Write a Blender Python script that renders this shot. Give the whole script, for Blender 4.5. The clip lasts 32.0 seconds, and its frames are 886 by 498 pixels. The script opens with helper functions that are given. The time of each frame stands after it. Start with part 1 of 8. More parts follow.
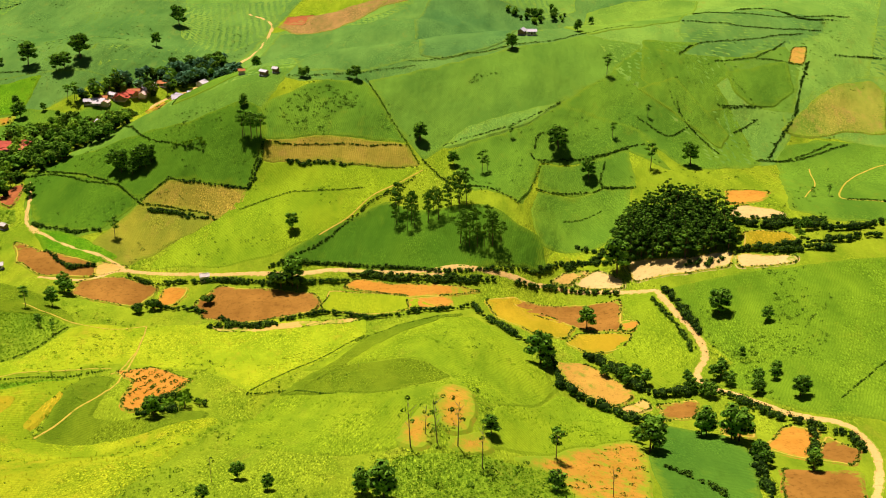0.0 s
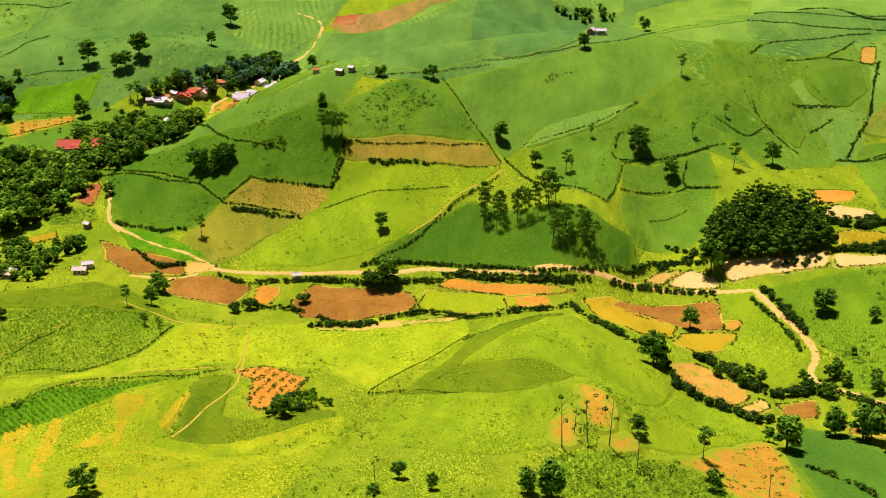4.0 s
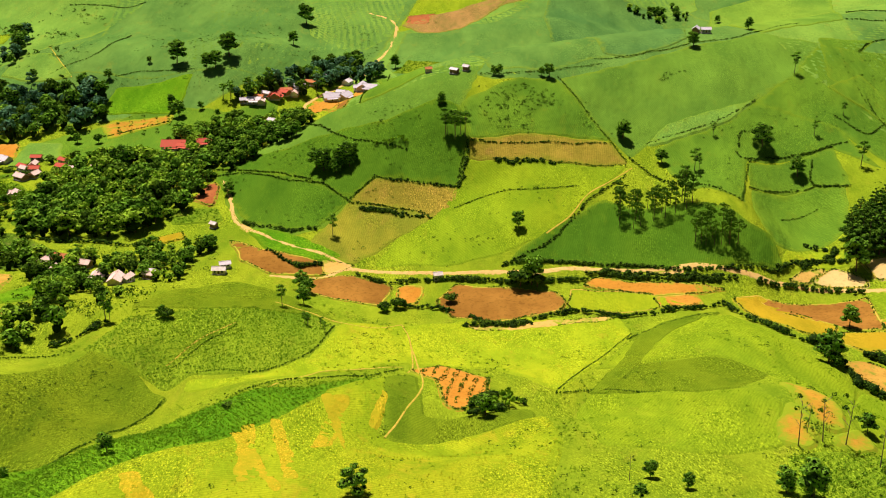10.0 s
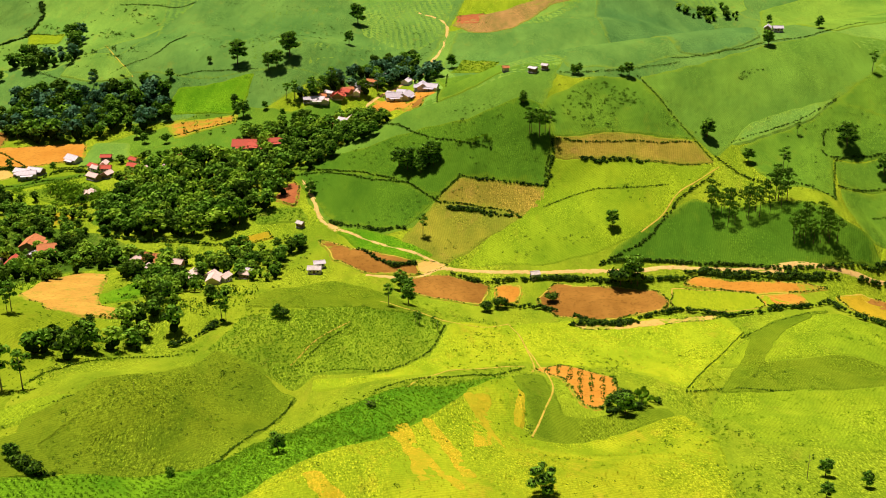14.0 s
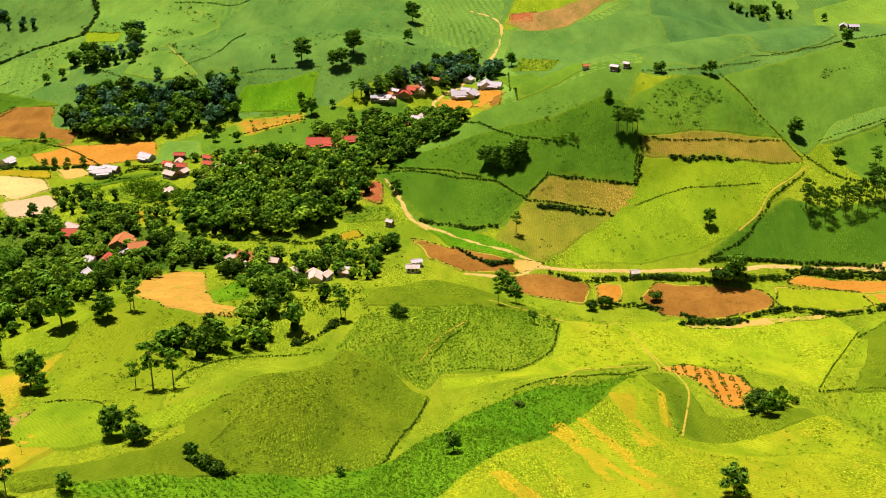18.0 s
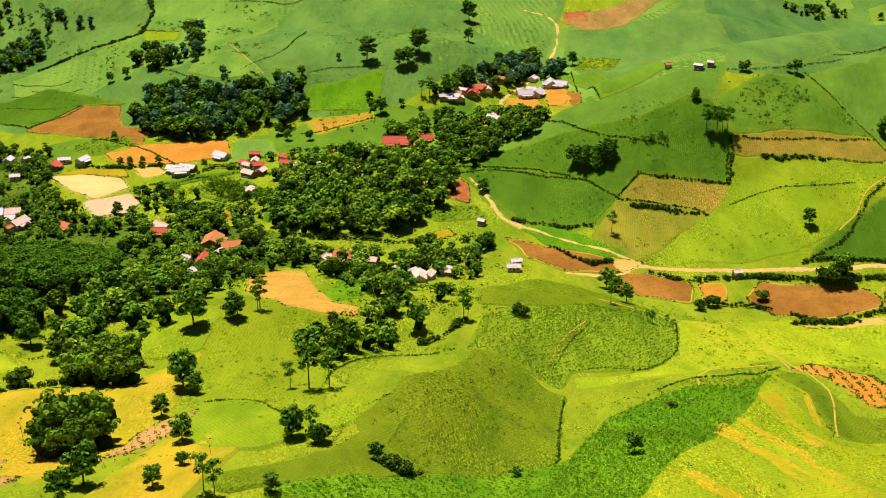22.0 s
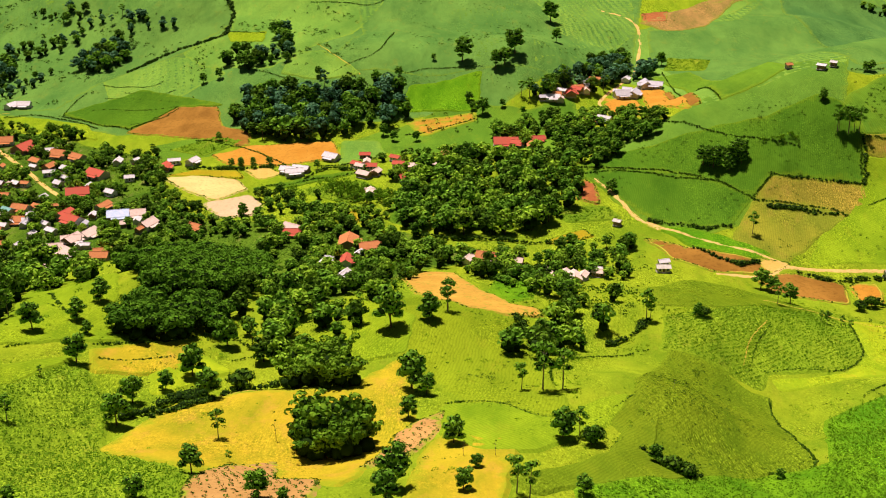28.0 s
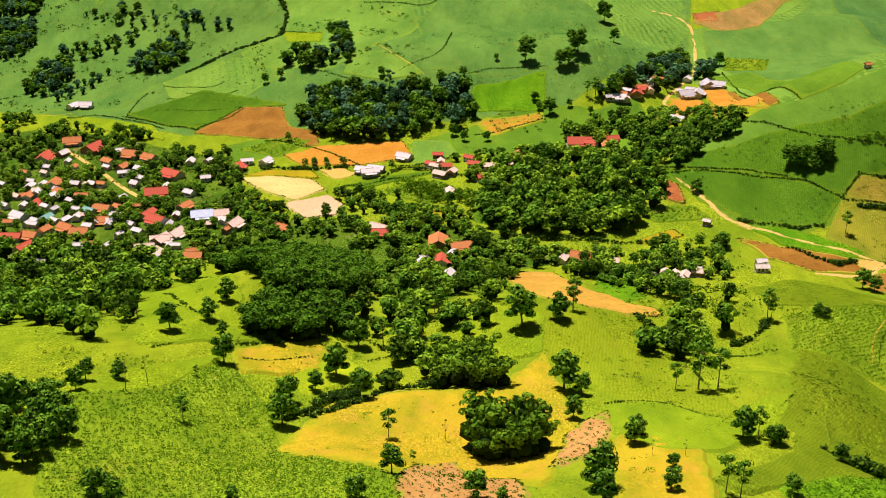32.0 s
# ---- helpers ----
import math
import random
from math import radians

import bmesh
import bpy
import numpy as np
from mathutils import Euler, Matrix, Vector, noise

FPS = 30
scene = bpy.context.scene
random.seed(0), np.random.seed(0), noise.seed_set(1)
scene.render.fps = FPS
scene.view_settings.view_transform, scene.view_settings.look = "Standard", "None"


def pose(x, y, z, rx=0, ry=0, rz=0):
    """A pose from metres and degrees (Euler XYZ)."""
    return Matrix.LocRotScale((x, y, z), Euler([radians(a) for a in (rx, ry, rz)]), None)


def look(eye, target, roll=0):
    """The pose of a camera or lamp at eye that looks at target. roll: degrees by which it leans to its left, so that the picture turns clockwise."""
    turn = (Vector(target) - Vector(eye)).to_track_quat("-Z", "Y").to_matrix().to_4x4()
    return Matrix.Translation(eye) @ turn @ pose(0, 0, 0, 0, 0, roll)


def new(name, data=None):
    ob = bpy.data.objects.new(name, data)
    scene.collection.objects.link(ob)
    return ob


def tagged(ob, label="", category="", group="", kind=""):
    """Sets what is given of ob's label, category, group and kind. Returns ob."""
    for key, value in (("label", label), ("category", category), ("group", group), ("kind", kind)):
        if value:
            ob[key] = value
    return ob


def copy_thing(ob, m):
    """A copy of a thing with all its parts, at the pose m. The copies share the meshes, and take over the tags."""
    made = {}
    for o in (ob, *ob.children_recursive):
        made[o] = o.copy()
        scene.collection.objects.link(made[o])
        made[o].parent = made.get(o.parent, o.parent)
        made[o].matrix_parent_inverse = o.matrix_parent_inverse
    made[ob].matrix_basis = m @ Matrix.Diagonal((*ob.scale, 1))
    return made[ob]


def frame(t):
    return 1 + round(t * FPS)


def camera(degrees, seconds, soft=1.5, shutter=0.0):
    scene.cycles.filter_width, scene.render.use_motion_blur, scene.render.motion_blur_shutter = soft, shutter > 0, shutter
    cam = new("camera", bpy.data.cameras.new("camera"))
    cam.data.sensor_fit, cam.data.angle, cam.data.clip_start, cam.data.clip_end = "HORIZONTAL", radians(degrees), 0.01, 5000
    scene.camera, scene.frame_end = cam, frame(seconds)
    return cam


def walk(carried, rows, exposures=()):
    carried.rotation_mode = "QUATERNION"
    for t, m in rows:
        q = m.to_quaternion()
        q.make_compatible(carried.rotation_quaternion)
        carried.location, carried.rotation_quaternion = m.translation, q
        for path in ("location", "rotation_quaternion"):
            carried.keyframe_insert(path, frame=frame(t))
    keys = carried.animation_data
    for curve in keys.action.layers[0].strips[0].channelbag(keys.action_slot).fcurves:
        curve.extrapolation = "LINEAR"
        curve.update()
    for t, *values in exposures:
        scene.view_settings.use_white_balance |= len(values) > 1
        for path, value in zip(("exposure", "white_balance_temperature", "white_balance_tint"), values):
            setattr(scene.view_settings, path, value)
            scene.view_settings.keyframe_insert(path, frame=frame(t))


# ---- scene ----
from collections import namedtuple

# ---------- camera ----------
cam = camera(43.0, 32.0, soft=1.0)
PATH = [
    # seconds, x, y, z, rx, ry, rz
    (0, -0.00, -5.33, 291.58, 67.96, 0.00, 0.02),
    (2, -23.49, -5.25, 291.37, 67.94, -0.06, 0.07),
    (3.5, -40.99, -5.11, 291.31, 67.93, -0.08, 0.10),
    (5.5, -64.94, -4.85, 291.29, 67.93, -0.06, 0.10),
    (7, -83.09, -4.51, 290.95, 67.94, -0.04, 0.07),
    (9, -107.46, -3.72, 290.10, 67.96, -0.00, 0.03),
    (11, -132.77, -2.66, 289.12, 68.00, 0.03, -0.08),
    (13, -157.87, -1.64, 288.03, 68.04, 0.05, -0.14),
    (14.5, -176.66, -0.86, 287.40, 68.05, 0.05, -0.14),
    (16.5, -201.34, 0.34, 286.94, 68.02, 0.01, -0.10),
    (18, -220.27, 0.96, 286.65, 67.99, -0.00, -0.06),
    (20, -245.72, 1.99, 286.17, 67.97, -0.01, -0.00),
    (22, -270.86, 3.09, 285.39, 67.98, -0.02, 0.03),
    (24, -295.95, 3.92, 284.70, 68.02, -0.01, 0.04),
    (25.5, -314.75, 4.46, 284.27, 68.04, -0.00, 0.03),
    (27.5, -339.95, 5.16, 284.09, 68.07, 0.02, 0.02),
    (29, -358.62, 5.35, 283.99, 68.07, 0.03, 0.01),
    (31, -383.52, 5.63, 283.75, 68.08, 0.05, -0.01),
    (32, -396.00, 5.82, 283.59, 68.09, 0.06, -0.01),
]
walk(cam, [(t, pose(x, y, z, rx, ry, rz)) for t, x, y, z, rx, ry, rz in PATH], [(0.0, 0.36, 6500, 28), (32.0, 0.36, 6500, 28)])

# ---------- light ----------
SUN_ELEVATION, SUN_AZIMUTH = 69.0, -30.0      # degrees; azimuth clockwise from +y
world = bpy.data.worlds.new("sky")
scene.world = world
world.use_nodes = True
sky = world.node_tree.nodes.new("ShaderNodeTexSky")
sky.sky_type, sky.sun_disc = "NISHITA", False
sky.sun_elevation, sky.sun_rotation = radians(SUN_ELEVATION), radians(SUN_AZIMUTH)
backg = world.node_tree.nodes["Background"]
backg.inputs["Strength"].default_value = 0.018
world.node_tree.links.new(sky.outputs[0], backg.inputs["Color"])
sun = new("sun", bpy.data.lights.new("sun", "SUN"))
sun.data.energy, sun.data.angle, sun.data.color = 5.0, radians(0.6), (1.0, 0.90, 0.78)
sun_way = Vector((math.sin(radians(SUN_AZIMUTH)) * math.cos(radians(SUN_ELEVATION)), math.cos(radians(SUN_AZIMUTH)) * math.cos(radians(SUN_ELEVATION)), math.sin(radians(SUN_ELEVATION))))
sun.matrix_world = look((0, 300, 600), Vector((0, 300, 600)) - sun_way)

# ---------- shape of the land ----------
hill = namedtuple("hill", "x y across along rise")
NEAR_HILLS = [
    hill(-325, 275, 250, 150, 37.3),
    hill(25, 250, 150, 150, 20.2),
    hill(-550, 350, 150, 150, 31.9),
    hill(-425, 125, 250, 150, 42.8),
    hill(-125, 150, 150, 150, 29.5),
    hill(0, 400, 42, 75, 13.5),
    hill(350, 350, 150, 150, 40.0),
    hill(100, 375, 75, 138, -7.3),
    hill(-300, 350, 42, 75, 2.6),
    hill(-575, 225, 75, 138, 26.7),
    hill(-225, 350, 30, 50, -13.8),
    hill(-425, 350, 42, 75, -7.2),
    hill(-275, 275, 30, 30, 0.4),
    hill(125, 125, 250, 150, 22.7),
    hill(0, 325, 30, 30, 9.6),
    hill(-125, 325, 30, 30, -11.4),
    hill(-250, 275, 30, 50, -14.0),
    hill(-275, 325, 30, 30, 9.1),
    hill(-250, 400, 30, 30, 6.5),
    hill(-450, 275, 30, 50, -9.4),
    hill(-350, 400, 30, 30, 7.9),
    hill(-525, 125, 250, 150, 37.0),
    hill(-225, 275, 30, 50, 7.6),
    hill(-175, 350, 50, 30, 7.4),
    hill(50, 375, 50, 30, -7.1),
    hill(-385, 275, 34, 36, -11.0),
    hill(-283, 405, 26, 24, -6.5),
    hill(-70, 359, 24, 20, -6.5),
]
MIDDLE_HILLS = [
    hill(0, 750, 250, 150, 66.6),
    hill(-375, 450, 138, 75, 14.6),
    hill(-50, 475, 138, 75, -8.6),
    hill(-125, 675, 94, 94, 23.9),
    hill(-325, 650, 150, 150, -6.6),
    hill(125, 550, 138, 75, 9.8),
    hill(-225, 450, 75, 42, 9.9),
    hill(-150, 550, 42, 75, -7.3),
    hill(75, 575, 30, 50, -18.4),
    hill(200, 650, 62, 62, -16.3),
    hill(25, 550, 30, 50, 15.0),
    hill(-100, 600, 50, 30, -8.8),
    hill(-75, 575, 30, 50, 6.4),
    hill(275, 500, 150, 150, 16.1),
    hill(50, 500, 50, 30, -11.7),
    hill(0, 625, 42, 75, -5.3),
    hill(-475, 450, 30, 50, 11.6),
]
FAR_HILLS = [
    hill(-425, 1025, 250, 150, 31.2),
    hill(0, 1150, 250, 150, 19.0),
    hill(-200, 900, 75, 138, -15.0),
    hill(325, 850, 250, 150, 38.2),
    hill(-625, 1200, 250, 150, 42.2),
    hill(-325, 900, 138, 75, 21.8),
    hill(250, 1125, 75, 138, 26.6),
    hill(-400, 1250, 250, 150, 39.0),
    hill(-225, 825, 138, 75, -14.1),
    hill(0, 1200, 138, 75, 27.1),
    hill(-600, 1050, 42, 42, 13.7),
    hill(-525, 825, 150, 150, 1.2),
    hill(-275, 900, 42, 75, 14.2),
    hill(-400, 875, 30, 50, 6.8),
    hill(-625, 1225, 250, 150, 37.6),
    hill(375, 900, 250, 150, 32.3),
    hill(-225, 975, 50, 30, 6.8),
    hill(100, 1075, 94, 94, -15.5),
    hill(-475, 925, 138, 75, 7.3),
    hill(250, 1150, 250, 150, 26.6),
    hill(-27, 1024, 75, 55, 17.0),
    hill(-246, 1053, 60, 45, 6.0),
    hill(-540, 1060, 55, 45, -8.0),
]
HILLS = NEAR_HILLS + MIDDLE_HILLS + FAR_HILLS


def land(x, y):
    """Height of the bare ground, for numbers or arrays."""
    x, y = np.asarray(x, float), np.asarray(y, float)
    z = 50 + (np.clip(x, -750, 375) + 562) * 0.02
    for h in HILLS:
        z = z + h.rise * np.exp(-(((x - h.x) / h.across) ** 2 + ((y - h.y) / h.along) ** 2))
    z = z + 0.5 * np.sin(x * 0.11 + 0.9 * np.sin(y * 0.05)) * np.sin(y * 0.09 + 0.7 * np.sin(x * 0.043))
    z = z + 0.4 * np.sin(x * 0.21 + 1.7 * np.sin(y * 0.037)) * np.sin(y * 0.16 + 1.3 * np.sin(x * 0.05))
    return z


def height(x, y):
    return float(land(x, y))


# ---------- small helpers ----------
def mesh_of(name, verts, faces, material, smooth=False):
    me = bpy.data.meshes.new(name)
    verts, faces = np.asarray(verts, np.float32), np.asarray(faces, np.int32)
    n, k = faces.shape
    me.vertices.add(len(verts))
    me.vertices.foreach_set("co", verts.ravel())
    me.loops.add(n * k)
    me.loops.foreach_set("vertex_index", faces.ravel())
    me.polygons.add(n)
    me.polygons.foreach_set("loop_start", np.arange(n, dtype=np.int32) * k)
    me.polygons.foreach_set("loop_total", np.full(n, k, np.int32))
    if smooth:
        me.polygons.foreach_set("use_smooth", np.ones(n, bool))
    me.update(calc_edges=True)
    me.materials.append(material)
    return me


def part(name, me, parent, label=""):
    ob = new(name, me)
    ob.parent = parent
    return tagged(ob, label)


def joined(pieces):
    """Several (verts, faces) as one."""
    vs, fs, n = [], [], 0
    for v, f in pieces:
        vs.append(v)
        fs.append(np.asarray(f) + n)
        n += len(v)
    return np.concatenate(vs), np.concatenate(fs)


rng = np.random.default_rng(7)


# ---------- materials ----------
def node(tree, kind, **values):
    n = tree.nodes.new("ShaderNode" + kind)
    for key, value in values.items():
        n.inputs[key.replace("_", " ")].default_value = value
    return n


def mixed(tree, factor, a, b, blend="MIX"):
    n = tree.nodes.new("ShaderNodeMix")
    n.data_type, n.blend_type = "RGBA", blend
    for slot, value in ((0, factor), (6, a), (7, b)):
        if isinstance(value, (int, float)):
            n.inputs[slot].default_value = value
        elif isinstance(value, tuple):
            n.inputs[slot].default_value = (*value, 1)
        else:
            tree.links.new(value, n.inputs[slot])
    return n.outputs[2]


def ramp(tree, source, low, high):
    n = tree.nodes.new("ShaderNodeMapRange")
    n.inputs["From Min"].default_value, n.inputs["From Max"].default_value = low, high
    tree.links.new(source, n.inputs["Value"])
    return n.outputs[0]


def begin(name, rough=0.9, gloss=0.1):
    m = bpy.data.materials.new(name)
    m.use_nodes = True
    t = m.node_tree
    p = t.nodes["Principled BSDF"]
    p.inputs["Roughness"].default_value, p.inputs["Specular IOR Level"].default_value = rough, gloss
    where = t.nodes.new("ShaderNodeNewGeometry")
    return m, t, p, where


def noise_of(t, where, scale, detail=4.0, rough=0.6, stretch=None, distortion=0.0):
    n = node(t, "TexNoise", Scale=scale, Detail=detail, Roughness=rough, Distortion=distortion)
    source = where.outputs["Position"]
    if stretch:
        m = t.nodes.new("ShaderNodeMapping")
        m.inputs["Rotation"].default_value = (0, 0, radians(stretch[0]))
        m.inputs["Scale"].default_value = (stretch[1], stretch[2], 1)
        t.links.new(source, m.inputs["Vector"])
        source = m.outputs[0]
    t.links.new(source, n.inputs["Vector"])
    return n.outputs["Fac"]


def bumped(t, p, source, strength, distance, swell=None):
    b = node(t, "Bump", Strength=strength, Distance=distance)
    t.links.new(source, b.inputs["Height"])
    if swell:
        low = node(t, "Bump", Strength=0.6, Distance=8.0 if strength < 0.55 else 5.0)
        t.links.new(swell, low.inputs["Height"])
        t.links.new(low.outputs[0], b.inputs["Normal"])
    t.links.new(b.outputs[0], p.inputs["Normal"])


def scaled(t, source, amount):
    n = node(t, "Math")
    n.operation = "MULTIPLY"
    n.inputs[1].default_value = amount
    t.links.new(source, n.inputs[0])
    return n.outputs[0]


def both_of(t, a, b):
    n = node(t, "Math")
    n.operation = "MULTIPLY"
    t.links.new(a, n.inputs[0])
    t.links.new(b, n.inputs[1])
    return n.outputs[0]


OPEN_GRASS = ((0.178, 0.302, 0.010), (0.245, 0.338, 0.011))


def crop_material(name, main, other, worn, rows=0.0, angle=0.0, relief=0.5, patchy=0.5, fringe=True):
    """Ground cover: broad patches, plant-sized grain, worn spots, and planted rows of the given spacing."""
    m, t, p, where = begin(name, 1.0, 0.0)
    broad = ramp(t, noise_of(t, where, 0.016, 3, 0.55, (angle, 1.0, 0.6)), 0.36, 0.64)
    grain = noise_of(t, where, 0.65, 5, 0.72)
    fine = noise_of(t, where, 1.7, 3, 0.7, (angle, 1.0, 0.3))
    middle = noise_of(t, where, 0.075 if relief > 0.45 else 0.034, 5, 0.62, (angle + 20, 1.0, 0.35))
    colour = mixed(t, broad, main, other)
    colour = mixed(t, scaled(t, ramp(t, middle, 0.52, 0.34), 0.75), colour, (0.68 * main[0], 0.76 * main[1], 0.75 * main[2]))
    colour = mixed(t, scaled(t, ramp(t, middle, 0.52, 0.70), 0.55), colour, tuple(min(0.8, 1.35 * c) for c in other))
    spots = ramp(t, noise_of(t, where, 0.11, 5, 0.7, (angle, 1.0, 0.45)), 0.62 - 0.12 * patchy, 0.74)
    colour = mixed(t, scaled(t, spots, patchy), colour, worn)
    if fringe:
        # crops thin out into grass along their edges
        edge = t.nodes.new("ShaderNodeAttribute")
        edge.attribute_name = "inner"
        rag = node(t, "Math")
        rag.operation = "ADD"
        t.links.new(edge.outputs["Fac"], rag.inputs[0])
        t.links.new(ramp(t, noise_of(t, where, 0.2, 5, 0.7), 0.3, 0.7), rag.inputs[1])
        colour = mixed(t, ramp(t, rag.outputs[0], 0.35, 1.15), mixed(t, broad, *(tuple(0.45 * g + 0.55 * c for g, c in zip(grass, main)) for grass in OPEN_GRASS)), colour)
    # plants stand thick in some stretches and thin in others
    speck = min(1.0, 0.15 + relief)
    thick = ramp(t, noise_of(t, where, 0.028, 4, 0.6, (angle + 70, 1.0, 0.6)), 0.44, 0.60)
    thick = mixed(t, thick, (0.12, 0.12, 0.12), (1.0, 1.0, 1.0))
    colour = mixed(t, both_of(t, ramp(t, grain, 0.47, 0.33), thick), colour, tuple((1 - 0.62 * speck) * c for c in main))
    colour = mixed(t, both_of(t, ramp(t, fine, 0.46, 0.32), thick), colour, tuple((1 - 0.72 * speck) * c for c in main))
    colour = mixed(t, both_of(t, ramp(t, fine, 0.53, 0.66), thick), colour, tuple(min(0.8, (1 + 0.75 * speck) * c) for c in other))
    relief_source = grain
    if rows:
        w = node(t, "TexWave", Scale=1.0, Distortion=9.0, Detail=4.0)
        w.inputs["Detail Scale"].default_value = 0.4
        w.wave_type, w.bands_direction = "BANDS", "X"
        mp = t.nodes.new("ShaderNodeMapping")
        mp.inputs["Rotation"].default_value = (0, 0, radians(angle))
        mp.inputs["Scale"].default_value = (0.314 / rows, 0.314 / rows, 0)
        t.links.new(where.outputs["Position"], mp.inputs["Vector"])
        t.links.new(mp.outputs[0], w.inputs["Vector"])
        weak = node(t, "Math")
        weak.operation = "MULTIPLY"
        weak.inputs[1].default_value = 0.28
        t.links.new(ramp(t, w.outputs["Fac"], 0.55, 0.15), weak.inputs[0])
        colour = mixed(t, weak.outputs[0], colour, tuple(0.6 * c for c in main))
    t.links.new(colour, p.inputs["Base Color"])
    bumped(t, p, relief_source, min(1.0, relief * 1.1), 0.9 if relief > 0.45 else 0.4, noise_of(t, where, 0.055, 3, 0.5, (angle + 60, 1, 0.4)))
    return m


def soil_material(name, main, other, weeds, relief=0.25, weedy=0.25, low=0.30, high=0.75, angle=20.0):
    m, t, p, where = begin(name, 0.95, 0.05)
    broad = ramp(t, noise_of(t, where, 0.06, 5, 0.65, (angle, 1, 0.5)), 0.36, 0.64)
    grain = noise_of(t, where, 0.5, 7, 0.78)
    colour = mixed(t, broad, main, other)
    dry = ramp(t, noise_of(t, where, 0.045, 4, 0.6, (angle, 0.6, 1.0)), 0.50, 0.68)
    colour = mixed(t, scaled(t, dry, 0.55), colour, tuple(min(0.75, 1.3 * c) for c in other))
    colour = mixed(t, ramp(t, grain, 0.48, 0.30), colour, tuple(0.6 * c for c in main))
    damp = node(t, "Math")
    damp.operation = "MULTIPLY"
    damp.inputs[1].default_value = min(1.0, weedy * 2)
    t.links.new(ramp(t, noise_of(t, where, 0.16, 6, 0.75), 0.66 - 0.25 * weedy, 0.74 - 0.2 * weedy), damp.inputs[0])
    colour = mixed(t, damp.outputs[0], colour, weeds)
    edge = t.nodes.new("ShaderNodeAttribute")
    edge.attribute_name = "inner"
    rag = node(t, "Math")
    rag.operation = "ADD"
    t.links.new(edge.outputs["Fac"], rag.inputs[0])
    t.links.new(ramp(t, noise_of(t, where, 0.35, 5, 0.7), 0.25, 0.75), rag.inputs[1])
    colour = mixed(t, ramp(t, rag.outputs[0], low, high), mixed(t, broad, *OPEN_GRASS), colour)
    t.links.new(colour, p.inputs["Base Color"])
    bumped(t, p, grain, relief, 0.5)
    return m


def leaf_material(name, main, other, clear=0.25):
    m, t, p, where = begin(name, 0.85, 0.02)
    info = t.nodes.new("ShaderNodeObjectInfo")
    clump = ramp(t, noise_of(t, where, 0.35, 3), 0.38, 0.62)
    leafy = mixed(t, 0.35, clump, where.outputs["Random Per Island"])
    one = mixed(t, leafy, main, other)
    patch = ramp(t, noise_of(t, where, 0.12, 3), 0.35, 0.65)
    two = mixed(t, patch, tuple(0.75 * c for c in main), one)
    three = mixed(t, info.outputs["Random"], two, tuple(0.5 * (a + b) for a, b in zip(main, other)))
    three = mixed(t, 0.4, two, three)
    t.links.new(three, p.inputs["Base Color"])
    through_leaf = node(t, "BsdfTranslucent")
    t.links.new(mixed(t, 0.5, three, (other[0] * 1.6, other[1] * 1.6, other[2])), through_leaf.inputs["Color"])
    both = t.nodes.new("ShaderNodeMixShader")
    both.inputs[0].default_value = clear
    t.links.new(p.outputs[0], both.inputs[1])
    t.links.new(through_leaf.outputs[0], both.inputs[2])
    t.links.new(both.outputs[0], t.nodes["Material Output"].inputs["Surface"])
    return m


def plain_material(name, main, other, rough=0.7, gloss=0.3, scale=1.5, ribs=0.0, metal=0.0):
    """Painted or metal surface with weathering and, for roofs, ribs."""
    m, t, p, where = begin(name, rough, gloss)
    p.inputs["Metallic"].default_value = metal
    dirt = noise_of(t, where, scale, 5, 0.65)
    colour = mixed(t, ramp(t, dirt, 0.35, 0.7), main, other)
    t.links.new(colour, p.inputs["Base Color"])
    bumped(t, p, dirt, 0.15 + ribs, 0.08)
    return m


